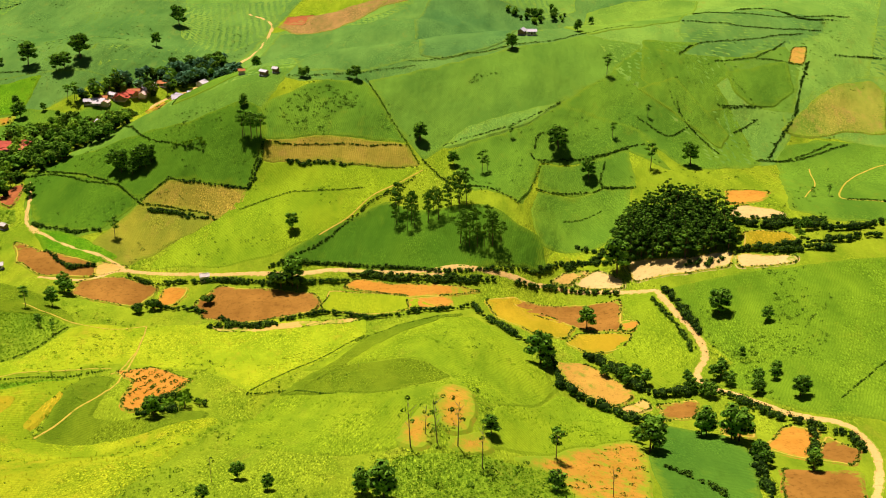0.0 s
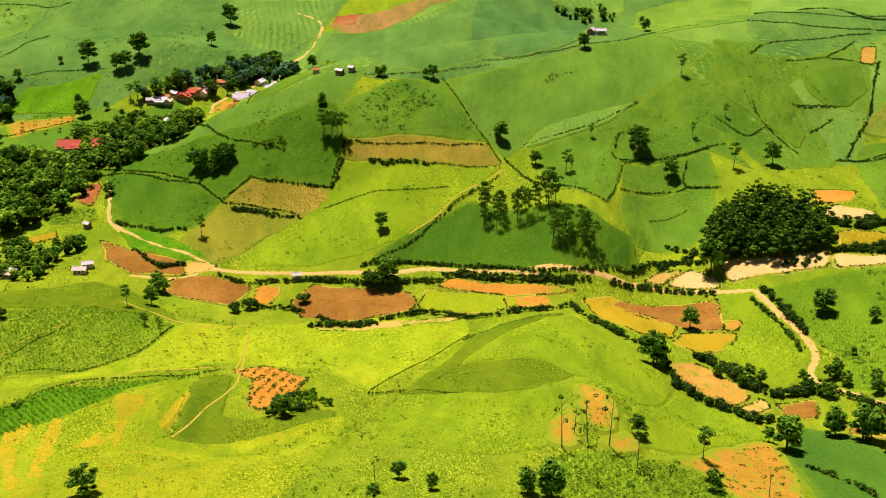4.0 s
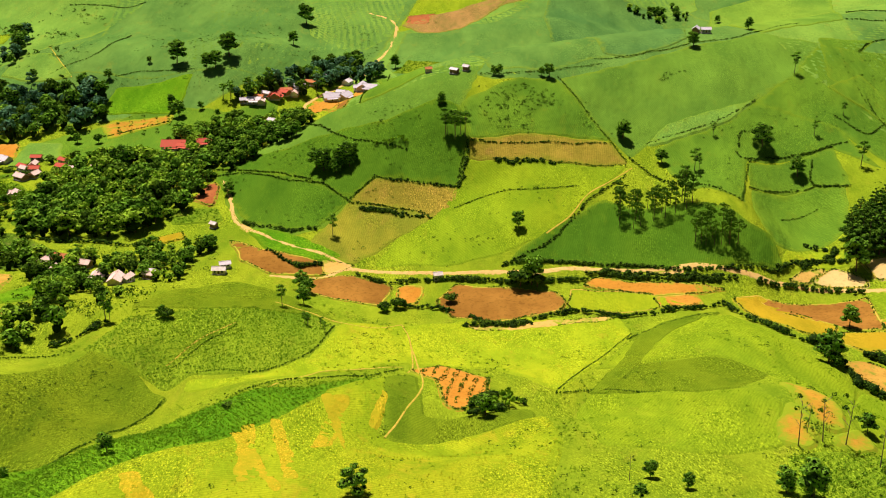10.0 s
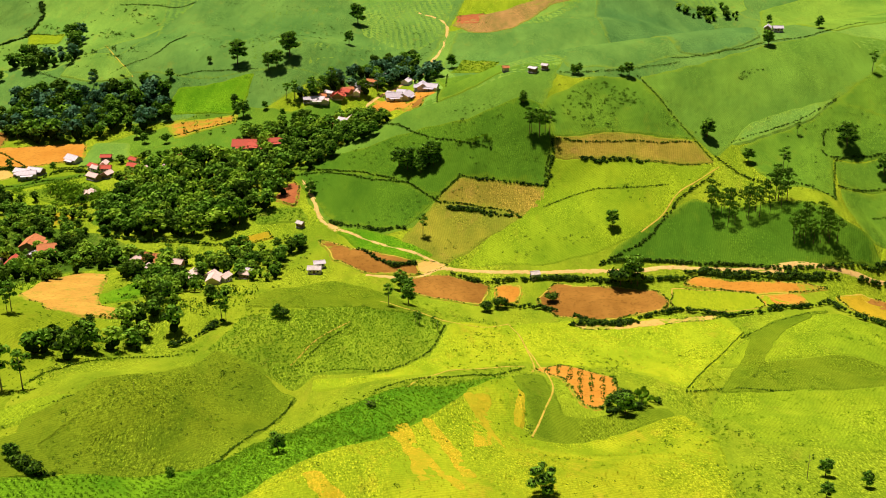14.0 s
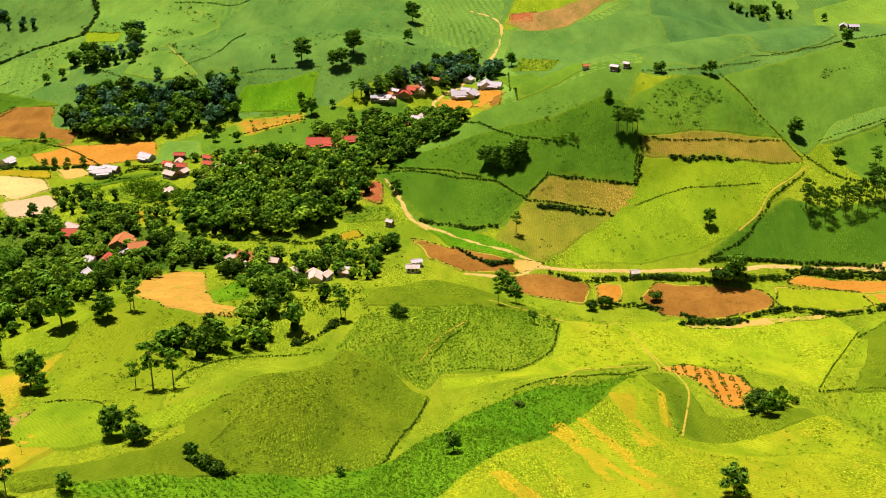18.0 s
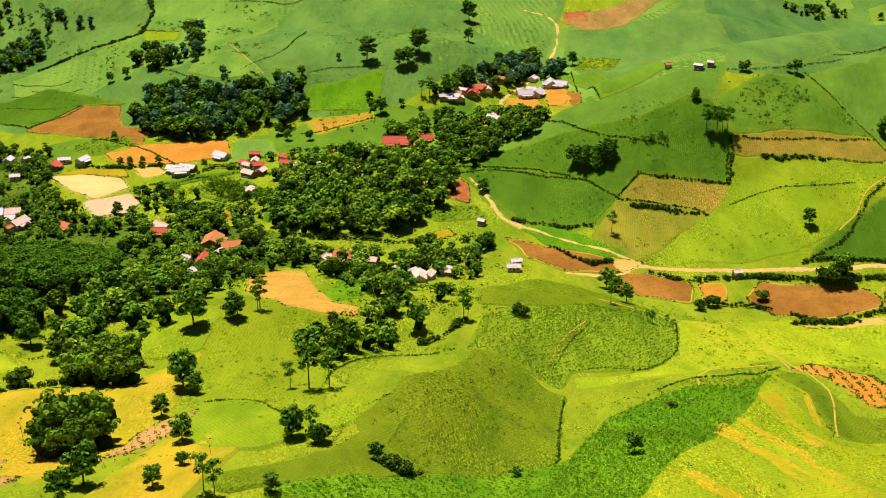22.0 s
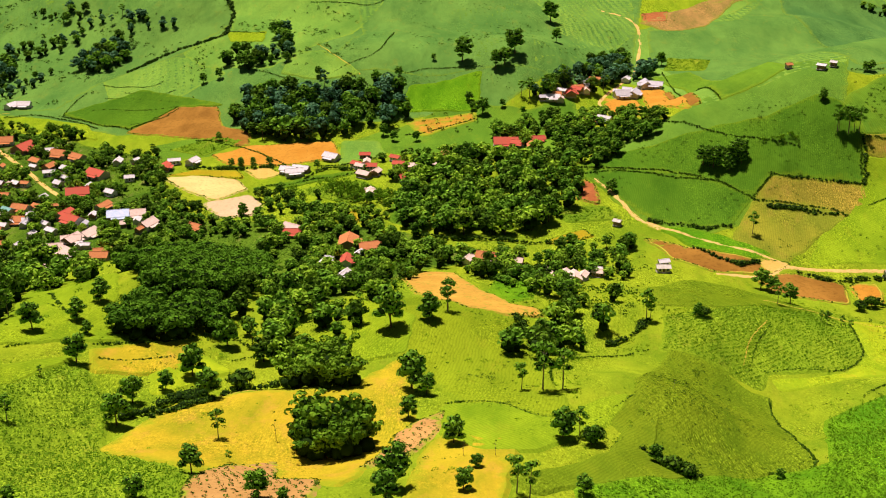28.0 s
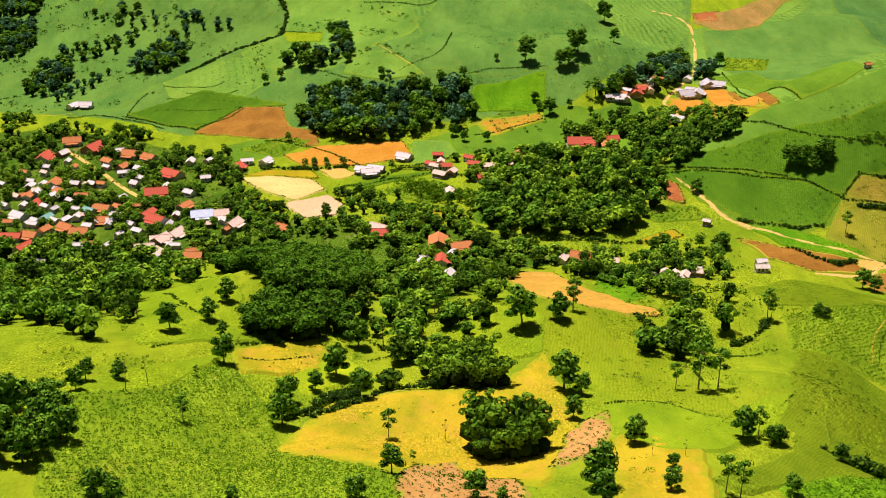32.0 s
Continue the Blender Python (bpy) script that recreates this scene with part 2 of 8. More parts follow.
GREEN_WORN = (0.30, 0.25, 0.03)
FIELD_LOOKS = {
    # name: material, label, standing height
    "maize_dark": (crop_material("dark_maize", (0.058, 0.165, 0.009), (0.08, 0.19, 0.009), (0.14, 0.22, 0.01), 1.1, 15, 0.4, 0.25), "dark green field of dense young maize", 0.7),
    # mid and smooth maize carry some extra blue for haze over the hills
    "maize_mid": (crop_material("mid_maize", (0.0864, 0.216, 0.0151), (0.124, 0.259, 0.0151), (0.2, 0.25, 0.015), 1.2, -20, 0.4, 0.4), "mid-green maize field on a hillside", 0.6),
    "maize_smooth": (crop_material("smooth_maize", (0.0952, 0.23, 0.0224), (0.123, 0.263, 0.0224), (0.16, 0.24, 0.02), 1.0, 40, 0.3, 0.3), "smooth green maize field on a rounded slope", 0.6),
    "maize_light": (crop_material("light_maize", (0.18, 0.315, 0.009), (0.245, 0.355, 0.009), (0.28, 0.31, 0.02), 1.3, 30, 0.6, 0.4), "light green field of low maize", 0.5),
    "maize_bright": (crop_material("bright_maize", (0.18, 0.32, 0.009), (0.235, 0.35, 0.009), (0.30, 0.33, 0.015), 1.2, -35, 0.5, 0.4), "bright green sunlit crop field", 0.5),
    "maize_vivid": (crop_material("vivid_maize", (0.08, 0.265, 0.006), (0.14, 0.32, 0.007), (0.17, 0.29, 0.01), 1.3, 55, 0.8, 0.35), "vivid green field of leafy maize", 0.7),
    "maize_blue": (crop_material("cool_maize", (0.055, 0.165, 0.014), (0.075, 0.19, 0.014), (0.15, 0.26, 0.015), 1.0, 70, 0.4, 0.2), "even cool-green field beside the stream", 0.5),
    "maize_yellow": (crop_material("yellow_maize", (0.25, 0.385, 0.009), (0.345, 0.405, 0.010), (0.48, 0.38, 0.02), 1.4, 62, 0.8, 0.6), "yellow-green maize field with thin ripening plants", 0.6),
    "maize_rough": (crop_material("rough_maize", (0.165, 0.31, 0.011), (0.225, 0.345, 0.013), (0.31, 0.28, 0.03), 1.6, -28, 0.75, 0.5), "uneven green maize field with open rows", 0.7),
    "olive_field": (crop_material("olive_crop", (0.125, 0.225, 0.008), (0.165, 0.25, 0.008), (0.2, 0.26, 0.012), 1.1, 35, 0.9, 0.4), "olive green crop on a rounded knoll", 0.6),
    "olive_light": (crop_material("light_olive_crop", (0.16, 0.258, 0.008), (0.205, 0.288, 0.008), (0.27, 0.25, 0.015), 1.2, 10, 0.45, 0.4), "pale olive green grassy field", 0.4),
    # far crops: the blue in these greens paints the haze of distance
    "far_green": (crop_material("hazed_hill_crop", (0.08, 0.21, 0.034), (0.11, 0.24, 0.036), (0.19, 0.25, 0.03), 0.0, 30, 0.3, 0.5), "green crop on the far hillside, colour cooled as by haze", 0.4),
    "far_light": (crop_material("hazed_light_crop", (0.121, 0.281, 0.0352), (0.16, 0.308, 0.0352), (0.25, 0.27, 0.03), 0.0, -30, 0.3, 0.5), "light green crop on the far hillside, colour blued as by haze", 0.4),
    "village_green": (crop_material("village_yard", (0.05, 0.13, 0.009), (0.1, 0.19, 0.012), (0.44, 0.31, 0.13), 0.0, 10, 0.8, 0.55), "green yards and trodden earth between village houses", 0.3),
    "meadow": (crop_material("meadow_grass", (0.25, 0.385, 0.009), (0.325, 0.41, 0.010), (0.42, 0.36, 0.02), 0.0, 20, 0.5, 0.6), "yellow-green meadow with worn patches", 0.25),
    "meadow_dry": (crop_material("dry_meadow", (0.25, 0.26, 0.02), (0.34, 0.28, 0.03), (0.42, 0.25, 0.05), 0.0, 0, 0.6, 0.8), "dry yellowish grass slope with bare soil", 0.25),
    "meadow_bright": (crop_material("bright_meadow", (0.33, 0.37, 0.01), (0.40, 0.38, 0.012), (0.45, 0.32, 0.03), 0.0, 0, 0.4, 0.5), "bright yellow-green grass strip", 0.25),
    "meadow_orange": (crop_material("orange_meadow", (0.31, 0.335, 0.012), (0.45, 0.335, 0.016), (0.52, 0.3, 0.04), 0.0, 0, 0.5, 0.8), "orange-yellow bare pasture with thin grass", 0.2),
    "dry_maize": (crop_material("dry_maize_leaf", (0.27, 0.245, 0.025), (0.34, 0.26, 0.032), (0.36, 0.22, 0.05), 1.2, 5, 0.7, 0.6), "harvested tan field with dry stubble", 0.35),
    "dry_olive": (crop_material("olive_stubble", (0.22, 0.27, 0.02), (0.29, 0.29, 0.022), (0.33, 0.24, 0.04), 1.2, 10, 0.8, 0.6), "olive-tan stubble field", 0.35),
    "row_crop": (crop_material("row_crop_leaf", (0.12, 0.25, 0.01), (0.20, 0.30, 0.012), (0.33, 0.28, 0.04), 2.2, -40, 0.8, 0.6), "small plot of vegetables in rows", 0.4),
    "paddy_green": (crop_material("green_paddy", (0.22, 0.34, 0.008), (0.29, 0.36, 0.008), (0.35, 0.33, 0.02), 0.0, 0, 0.3, 0.4), "yellow-green rice paddy on the valley floor", 0.35),
    "paddy_yellow": (crop_material("yellow_paddy", (0.33, 0.28, 0.01), (0.38, 0.27, 0.012), (0.46, 0.29, 0.03), 0.0, 0, 0.3, 0.5), "golden yellow rice paddy", 0.35),
    "soil_orange": (soil_material("orange_soil", (0.46, 0.208, 0.020), (0.52, 0.26, 0.030), (0.27, 0.26, 0.02), 0.25, 0.2), "bare orange ploughed soil plot", 0.2),
    "soil_brown": (soil_material("brown_soil", (0.22, 0.105, 0.014), (0.315, 0.16, 0.024), (0.22, 0.18, 0.02), 0.3, 0.15), "red-brown muddy ploughed field", 0.2),
    "soil_red": (soil_material("red_soil", (0.286, 0.0825, 0.0242), (0.374, 0.132, 0.0385), (0.2, 0.17, 0.02), 0.3, 0.1), "dark red bare earth", 0.2),
    "soil_tan": (soil_material("tan_soil", (0.55, 0.363, 0.0715), (0.605, 0.407, 0.099), (0.30, 0.28, 0.03), 0.2, 0.25), "pale tan bare ground", 0.2),
    "soil_pink": (soil_material("pink_soil", (0.374, 0.209, 0.055), (0.451, 0.264, 0.077), (0.28, 0.26, 0.03), 0.4, 0.25), "pinkish bare plot with planted seedlings", 0.2),
    "soil_pinkpale": (soil_material("pale_pink_soil", (0.594, 0.407, 0.22), (0.638, 0.44, 0.253), (0.4, 0.32, 0.08), 0.1, 0.05), "pale pink drained paddy bed", 0.2),
    "paddy_pale": (soil_material("pale_paddy_mud", (0.594, 0.435, 0.143), (0.638, 0.473, 0.165), (0.45, 0.38, 0.06), 0.1, 0.08), "pale cream drained paddy bed", 0.2),
    "scrub_soil": (soil_material("scrubby_soil", (0.396, 0.22, 0.0176), (0.462, 0.248, 0.0264), (0.24, 0.31, 0.015), 0.5, 0.62, 0.5, 1.25), "orange eroded slope with scrub", 0.25),
    "soil_streak": (soil_material("streaked_soil", (0.44, 0.25, 0.035), (0.50, 0.31, 0.045), (0.2, 0.26, 0.02), 0.4, 0.45), "bare reddish slip on a slope", 0.22),
    "maize_hill": (crop_material("hill_maize", (0.115, 0.25, 0.010), (0.16, 0.295, 0.010), (0.22, 0.29, 0.015), 1.2, 25, 0.7, 0.35), "green maize slope with darker leafy patches", 0.6),
    # darker, bluer still: haze behind the ridge put into the crop colour
    "far_cool": (crop_material("far_haze_crop", (0.060, 0.172, 0.036), (0.085, 0.205, 0.037), (0.15, 0.22, 0.03), 0.0, 15, 0.4, 0.3), "dark green slope behind the ridge, colour cooled as by haze", 0.4),
    # lit ridge band: the sunlight is in the lighter crop colour
    "ridge_light": (crop_material("ridge_sun_crop", (0.115, 0.262, 0.026), (0.155, 0.295, 0.026), (0.22, 0.28, 0.03), 0.0, 60, 0.4, 0.4), "crop along a ridge, sunlight painted in as lighter green", 0.4),
    "pasture_orange": (crop_material("thin_pasture", (0.15, 0.265, 0.02), (0.29, 0.275, 0.035), (0.38, 0.23, 0.06), 0.0, 10, 0.4, 0.8), "thin green pasture with orange bare soil", 0.25),
    "pasture_red": (crop_material("red_pasture", (0.24, 0.195, 0.04), (0.335, 0.205, 0.058), (0.17, 0.22, 0.03), 0.0, 10, 0.5, 0.5), "reddish bare slope with sparse grass", 0.25),
    "slope_meadow": (soil_material("eroded_slope", (0.42, 0.235, 0.018), (0.46, 0.27, 0.026), (0.23, 0.31, 0.014), 0.5, 0.58, 0.5, 1.3), "eroded orange slope with thin grass", 0.25),
    "streak_soil": (crop_material("thin_crop_soil", (0.46, 0.375, 0.012), (0.54, 0.33, 0.018), (0.36, 0.4, 0.01), 0.0, 60, 0.5, 0.5), "bare orange streak in the maize", 0.3),
}
GROUND = crop_material("hill_grass", *OPEN_GRASS, (0.28, 0.29, 0.02), 0.0, 25, 0.8, 0.5, False)
ROAD = soil_material("road_dirt", (0.594, 0.396, 0.105), (0.638, 0.429, 0.132), (0.42, 0.34, 0.06), 0.2, 0.12, 0.38, 0.62)
PATHDIRT = soil_material("path_dirt", (0.462, 0.352, 0.033), (0.528, 0.363, 0.055), (0.34, 0.34, 0.02), 0.3, 0.4, 0.4, 0.95)
LEAF_BROAD = leaf_material("broad_leaf", (0.075, 0.235, 0.016), (0.28, 0.55, 0.035), 0.05)
LEAF_MID = leaf_material("young_leaf", (0.17, 0.38, 0.020), (0.42, 0.66, 0.040), 0.06)
# leaves of the distant woods, with haze mixed in as blue
LEAF_HAZE = leaf_material("haze_leaf", (0.045, 0.17, 0.085), (0.19, 0.40, 0.16), 0.05)
LEAF_PINE = leaf_material("pine_leaf", (0.038, 0.125, 0.009), (0.15, 0.31, 0.016), 0.05)
LEAF_PLANT = leaf_material("plantation_leaf", (0.05, 0.165, 0.009), (0.15, 0.34, 0.016), 0.05)
LEAF_HEDGE = leaf_material("hedge_leaf", (0.032, 0.10, 0.008), (0.16, 0.31, 0.016), 0.04)
# near-black lumps inside crowns: the shade is put into their colour
SHADE_LEAF = leaf_material("painted_shade", (0.010, 0.028, 0.004), (0.022, 0.052, 0.006), 0.0)
LEAF_BAMBOO = leaf_material("bamboo_leaf", (0.07, 0.20, 0.010), (0.30, 0.52, 0.026), 0.05)
LEAF_LIGHT = leaf_material("banana_leaf", (0.09, 0.24, 0.009), (0.21, 0.40, 0.012), 0.2)
LEAF_CROP = leaf_material("maize_leaf", (0.16, 0.34, 0.010), (0.30, 0.46, 0.014), 0.5)
LEAF_OLIVE = leaf_material("olive_maize_leaf", (0.14, 0.23, 0.008), (0.26, 0.34, 0.01), 0.5)
LEAF_YELLOW = leaf_material("yellow_maize_leaf", (0.34, 0.42, 0.010), (0.48, 0.46, 0.014), 0.5)
BARK = plain_material("bark", (0.10, 0.07, 0.04), (0.18, 0.13, 0.08), 0.9, 0.1, 3.0)
PALE_BARK = plain_material("pale_bark", (0.20, 0.16, 0.11), (0.30, 0.25, 0.18), 0.9, 0.1, 3.0)

# ---------- ground ----------
def spread(low, high, step, reach):
    """Coordinates: even inside, growing steps out to the horizon."""
    inside = list(np.arange(low, high + 0.1, step))
    out, d = [], step
    while d < reach:
        d *= 1.5
        out.append(d)
    out = np.cumsum(out)
    return np.array([low - o for o in out[::-1]] + inside + [high + o for o in out])


gx, gy = spread(-900, 500, 4.0, 1600), spread(120, 1260, 4.0, 1600)
GX, GY = np.meshgrid(gx, gy)
index = np.arange(GX.size).reshape(GX.shape)
ground = new("ground", mesh_of("ground", np.stack([GX, GY, land(GX, GY)], -1).reshape(-1, 3),
             np.stack([index[:-1, :-1], index[:-1, 1:], index[1:, 1:], index[1:, :-1]], -1).reshape(-1, 4), GROUND, True))
tagged(ground, "rolling green farmland with grass and low crops", "ground", kind="structure")


# ---------- fields and roads ----------
from mathutils import geometry


def rounded(points, times=1):
    p = np.asarray(points, float)
    for k in range(times):
        q = np.roll(p, -1, 0)
        cut = np.minimum(0.22, 1.3 / (k + 1) / (np.linalg.norm(q - p, axis=1) + 1e-6))[:, None]
        p = np.stack([p + (q - p) * cut, q + (p - q) * cut], 1).reshape(-1, 2)
    return p


def wavy(points, step=3.0, amount=0.45, closed=True):
    p = np.asarray(points, float)
    ends = np.roll(p, -1, 0) if closed else p[1:]
    out = []
    for a, b in zip(p, ends):
        n = max(1, int(np.hypot(*(b - a)) / step))
        out += [a + (b - a) * k / n for k in range(n)]
    if not closed:
        out.append(p[-1])
    out = np.array(out)
    off = np.array([(noise.noise((x * 0.13, y * 0.13, 3)), noise.noise((x * 0.13, y * 0.13, 9))) for x, y in out])
    return out + off * amount * 2.2


def inside(points, x, y):
    p = np.asarray(points)
    hit = np.zeros(np.shape(x), bool)
    for (x0, y0), (x1, y1) in zip(p, np.roll(p, -1, 0)):
        if y0 == y1:
            continue
        hit ^= ((y0 > y) != (y1 > y)) & (x < (x1 - x0) * (y - y0) / (y1 - y0) + x0)
    return hit


FIELDS, LIFTS, WAYS = [], [], []


def field(kind, points):
    """A patch of crop or soil lying on the ground, with a low standing edge."""
    material, label, tall = FIELD_LOOKS[kind]
    edge = wavy(rounded(points, 2), 2.5, 0.55)
    (x0, y0), (x1, y1) = edge.min(0), edge.max(0)
    step = 5.0
    X, Y = np.meshgrid(np.arange(x0 + 1, x1, step), np.arange(y0 + 1, y1, step))
    keep = inside(edge, X, Y)
    inner = np.stack([X[keep], Y[keep]], -1)
    n = len(edge)
    far = np.array([np.min(np.hypot(*(edge - q).T)) > 1.5 for q in inner], bool) if len(inner) else []
    pts = np.concatenate([edge, inner[far]]) if len(inner) else edge
    v, _, f, *_ = geometry.delaunay_2d_cdt([Vector(q) for q in pts], [(k, (k + 1) % n) for k in range(n)], [], 1, 1e-4)
    v = np.array([tuple(q) for q in v])
    lift = 0.10 + 0.005 * len(FIELDS) + 0.05 * tall
    z = land(v[:, 0], v[:, 1])
    top = np.column_stack([v, z + lift])
    f = np.array([tuple(q) for q in f if len(q) == 3])
    a, b, c = (v[f[:, k]] for k in range(3))
    turned = (b[:, 0] - a[:, 0]) * (c[:, 1] - a[:, 1]) - (b[:, 1] - a[:, 1]) * (c[:, 0] - a[:, 0]) < 0
    f[turned] = f[turned][:, ::-1]
    rim = np.column_stack([edge, land(edge[:, 0], edge[:, 1])])
    along = np.roll(edge, -1, 0) - np.roll(edge, 1, 0)
    along /= np.linalg.norm(along, axis=1, keepdims=True) + 1e-9
    area = np.sum(edge[:, 0] * np.roll(edge[:, 1], -1) - np.roll(edge[:, 0], -1) * edge[:, 1])
    outer = edge + np.column_stack([along[:, 1], -along[:, 0]]) * (1.4 if area > 0 else -1.4)
    low = np.column_stack([outer, land(outer[:, 0], outer[:, 1]) - 0.12])
    high = rim + (0, 0, lift)
    k = np.arange(n)
    order = slice(None) if area > 0 else slice(None, None, -1)
    skirt = np.concatenate([np.stack([k, (k + 1) % n, (k + 1) % n + n], -1), np.stack([k, (k + 1) % n + n, k + n], -1)])[:, order]
    name = "ploughed_field" if "soil" in kind else "paddy_field" if "paddy" in kind else "meadow" if "meadow" in kind else "crop_field"
    verts, faces = joined([(top, f), (np.concatenate([low, high]), skirt)])
    me = mesh_of(name, verts, faces, material, True)
    depth = np.array([np.min(np.hypot(*(edge - q[:2]).T)) for q in v])
    reach = 1.6 if ("soil" in kind or "paddy" in kind) and kind not in ("scrub_soil", "streak_soil") else 4.5 if "s" == kind[0] else 2.8
    depth = np.concatenate([np.clip(depth / reach, 0, 1), np.zeros(2 * n)]).astype(np.float32)
    me.attributes.new("inner", "FLOAT", "POINT").data.foreach_set("value", depth)
    ob = new(name, me)
    tagged(ob, label, "field", kind="structure")
    FIELDS.append((kind, edge))
    LIFTS.append(lift)
    return ob


def smooth_line(points, step=2.5):
    p = np.asarray(points, float)
    q = np.concatenate([[2 * p[0] - p[1]], p, [2 * p[-1] - p[-2]]])
    out = []
    for k in range(1, len(q) - 2):
        n = max(2, int(np.hypot(*(q[k + 1] - q[k])) / step))
        for s in np.arange(n) / n:
            out.append(0.5 * (2 * q[k] + (q[k + 1] - q[k - 1]) * s + (2 * q[k - 1] - 5 * q[k] + 4 * q[k + 1] - q[k + 2]) * s ** 2
                              + (3 * q[k] - q[k - 1] - 3 * q[k + 1] + q[k + 2]) * s ** 3))
    out.append(p[-1])
    return np.array(out)


def track(name, width, points, material, label, order):
    """A worn way over the ground: crowned strip with uneven edges."""
    line = smooth_line(points)
    if name == "dirt_road":
        WAYS.append((line, width))
    way = np.gradient(line, axis=0)
    way /= np.linalg.norm(way, axis=1, keepdims=True) + 1e-9
    side = np.column_stack([-way[:, 1], way[:, 0]])
    half = width * 0.5 * (1 + 0.22 * np.array([noise.noise((x * 0.1, y * 0.1, 5)) for x, y in line]))
    above = np.full(len(line), 0.12)
    for (kind, edge), lift in zip(FIELDS, LIFTS):
        above = np.where(inside(edge, line[:, 0], line[:, 1]), np.maximum(above, lift), above)
    padded = np.pad(above, 3, mode="edge")
    lift = np.max([padded[k:k + len(above)] for k in range(7)], 0) + 0.05 + order
    rows = []
    for s, up in ((-2.2, -0.6), (-1, -0.03), (-0.45, -0.06), (0, 0.02), (0.45, -0.06), (1, -0.03), (2.2, -0.6)):
        q = line + side * (half * s)[:, None]
        rows.append(np.column_stack([q, land(q[:, 0], q[:, 1]) + lift + up]))
    v = np.stack(rows, 1)
    n, m = v.shape[:2]
    i = np.arange(n * m).reshape(n, m)
    f = np.stack([i[:-1, :-1], i[:-1, 1:], i[1:, 1:], i[1:, :-1]], -1).reshape(-1, 4)[:, ::-1]
    me = mesh_of(name, v.reshape(-1, 3), f, material, True)
    me.attributes.new("inner", "FLOAT", "POINT").data.foreach_set("value", np.tile(np.array([-0.3, 0.0, 0.5, 0.45, 0.5, 0.0, -0.3], np.float32), n))
    ob = new(name, me)
    return tagged(ob, label, {"dirt_road": "road", "footpath": "path"}.get(name, "bank"), kind="structure")


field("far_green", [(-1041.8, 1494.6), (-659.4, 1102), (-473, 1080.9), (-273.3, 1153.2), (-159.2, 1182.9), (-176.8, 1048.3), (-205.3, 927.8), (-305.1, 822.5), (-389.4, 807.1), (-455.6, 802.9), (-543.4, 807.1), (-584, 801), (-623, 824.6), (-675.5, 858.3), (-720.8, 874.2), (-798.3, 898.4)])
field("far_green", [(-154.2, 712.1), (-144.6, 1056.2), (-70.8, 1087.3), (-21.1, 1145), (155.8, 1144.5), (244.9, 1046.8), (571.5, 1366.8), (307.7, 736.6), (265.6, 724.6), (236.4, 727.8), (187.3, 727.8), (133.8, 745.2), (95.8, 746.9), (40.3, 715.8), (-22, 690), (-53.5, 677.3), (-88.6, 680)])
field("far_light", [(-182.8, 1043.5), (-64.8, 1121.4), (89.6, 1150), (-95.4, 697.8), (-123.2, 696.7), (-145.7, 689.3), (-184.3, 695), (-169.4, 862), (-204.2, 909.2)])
field("maize_smooth", [(-252.5, 660.2), (-228, 698.5), (-199.6, 701.8), (-161.7, 714.9), (-117.9, 711.9), (-93.8, 702.1), (-124.3, 606.1), (-165.8, 615.2), (-201.8, 622.5), (-224.2, 636.7)])
field("maize_mid", [(-249.7, 647.7), (-224.9, 633.1), (-197, 615.9), (-167.6, 608.7), (-185.3, 577.5), (-209.1, 568.2), (-234.5, 588.8), (-249, 625.6)])
field("far_light", [(120.2, 777.4), (180.1, 820.2), (277.6, 794.3), (354.3, 821.2), (325.7, 740.2), (269.9, 733.3), (237.6, 756.6), (205.6, 735), (193.2, 730), (149.9, 697.2)])
field("maize_mid", [(192.9, 728.8), (243.3, 748.6), (229.1, 706.5), (201.9, 699.8)])
field("maize_mid", [(201.5, 664.2), (231, 670.3), (294.5, 653.2), (239, 515), (199.2, 528.7), (181.9, 547.8), (202.7, 640.7)])
field("maize_dark", [(152.1, 372.2), (175.9, 391.9), (199.2, 400.9), (169.3, 326.1), (160.4, 349.1)])
field("far_light", [(-645.1, 970.1), (-558.2, 952.6), (-522.4, 902.3), (-554.3, 871.3), (-606.2, 862.7)])
field("maize_smooth", [(-338.3, 1057.5), (-273, 1105.4), (-283.9, 898.7), (-329.8, 879.2)])
field("maize_smooth", [(-808, 1133.4), (-742.5, 1127.5), (-671.4, 1063.6), (-710.4, 1026.9), (-765, 1050.4)])
field("far_light", [(-264.3, 1040.5), (-197.6, 1111.9), (-174.8, 1048.5), (-217.1, 954), (-274.7, 876.5)])
field("maize_mid", [(-341.5, 832.9), (-281.1, 818), (-247.4, 846.4), (-243.5, 692.1), (-299.3, 710.8), (-423.1, 766.4), (-363.9, 805.1)])
field("maize_light", [(-471.7, 710.6), (-413.3, 718), (-384.4, 683.3), (-402.8, 650.1), (-449.2, 655.4)])
field("maize_mid", [(-553.5, 772.5), (-516.6, 798.1), (-493.5, 789.6), (-506.8, 751.9), (-537, 736.5)])
field("paddy_yellow", [(-407.2, 641.4), (-393, 644), (-390.7, 626.2), (-404, 623.7)])
field("paddy_green", [(-462.9, 673.3), (-449.4, 681.5), (-443.9, 666.1), (-456.8, 655)])
field("maize_dark", [(-377.9, 655.3), (-361, 642.5), (-365.1, 615.7), (-377.4, 625.3)])
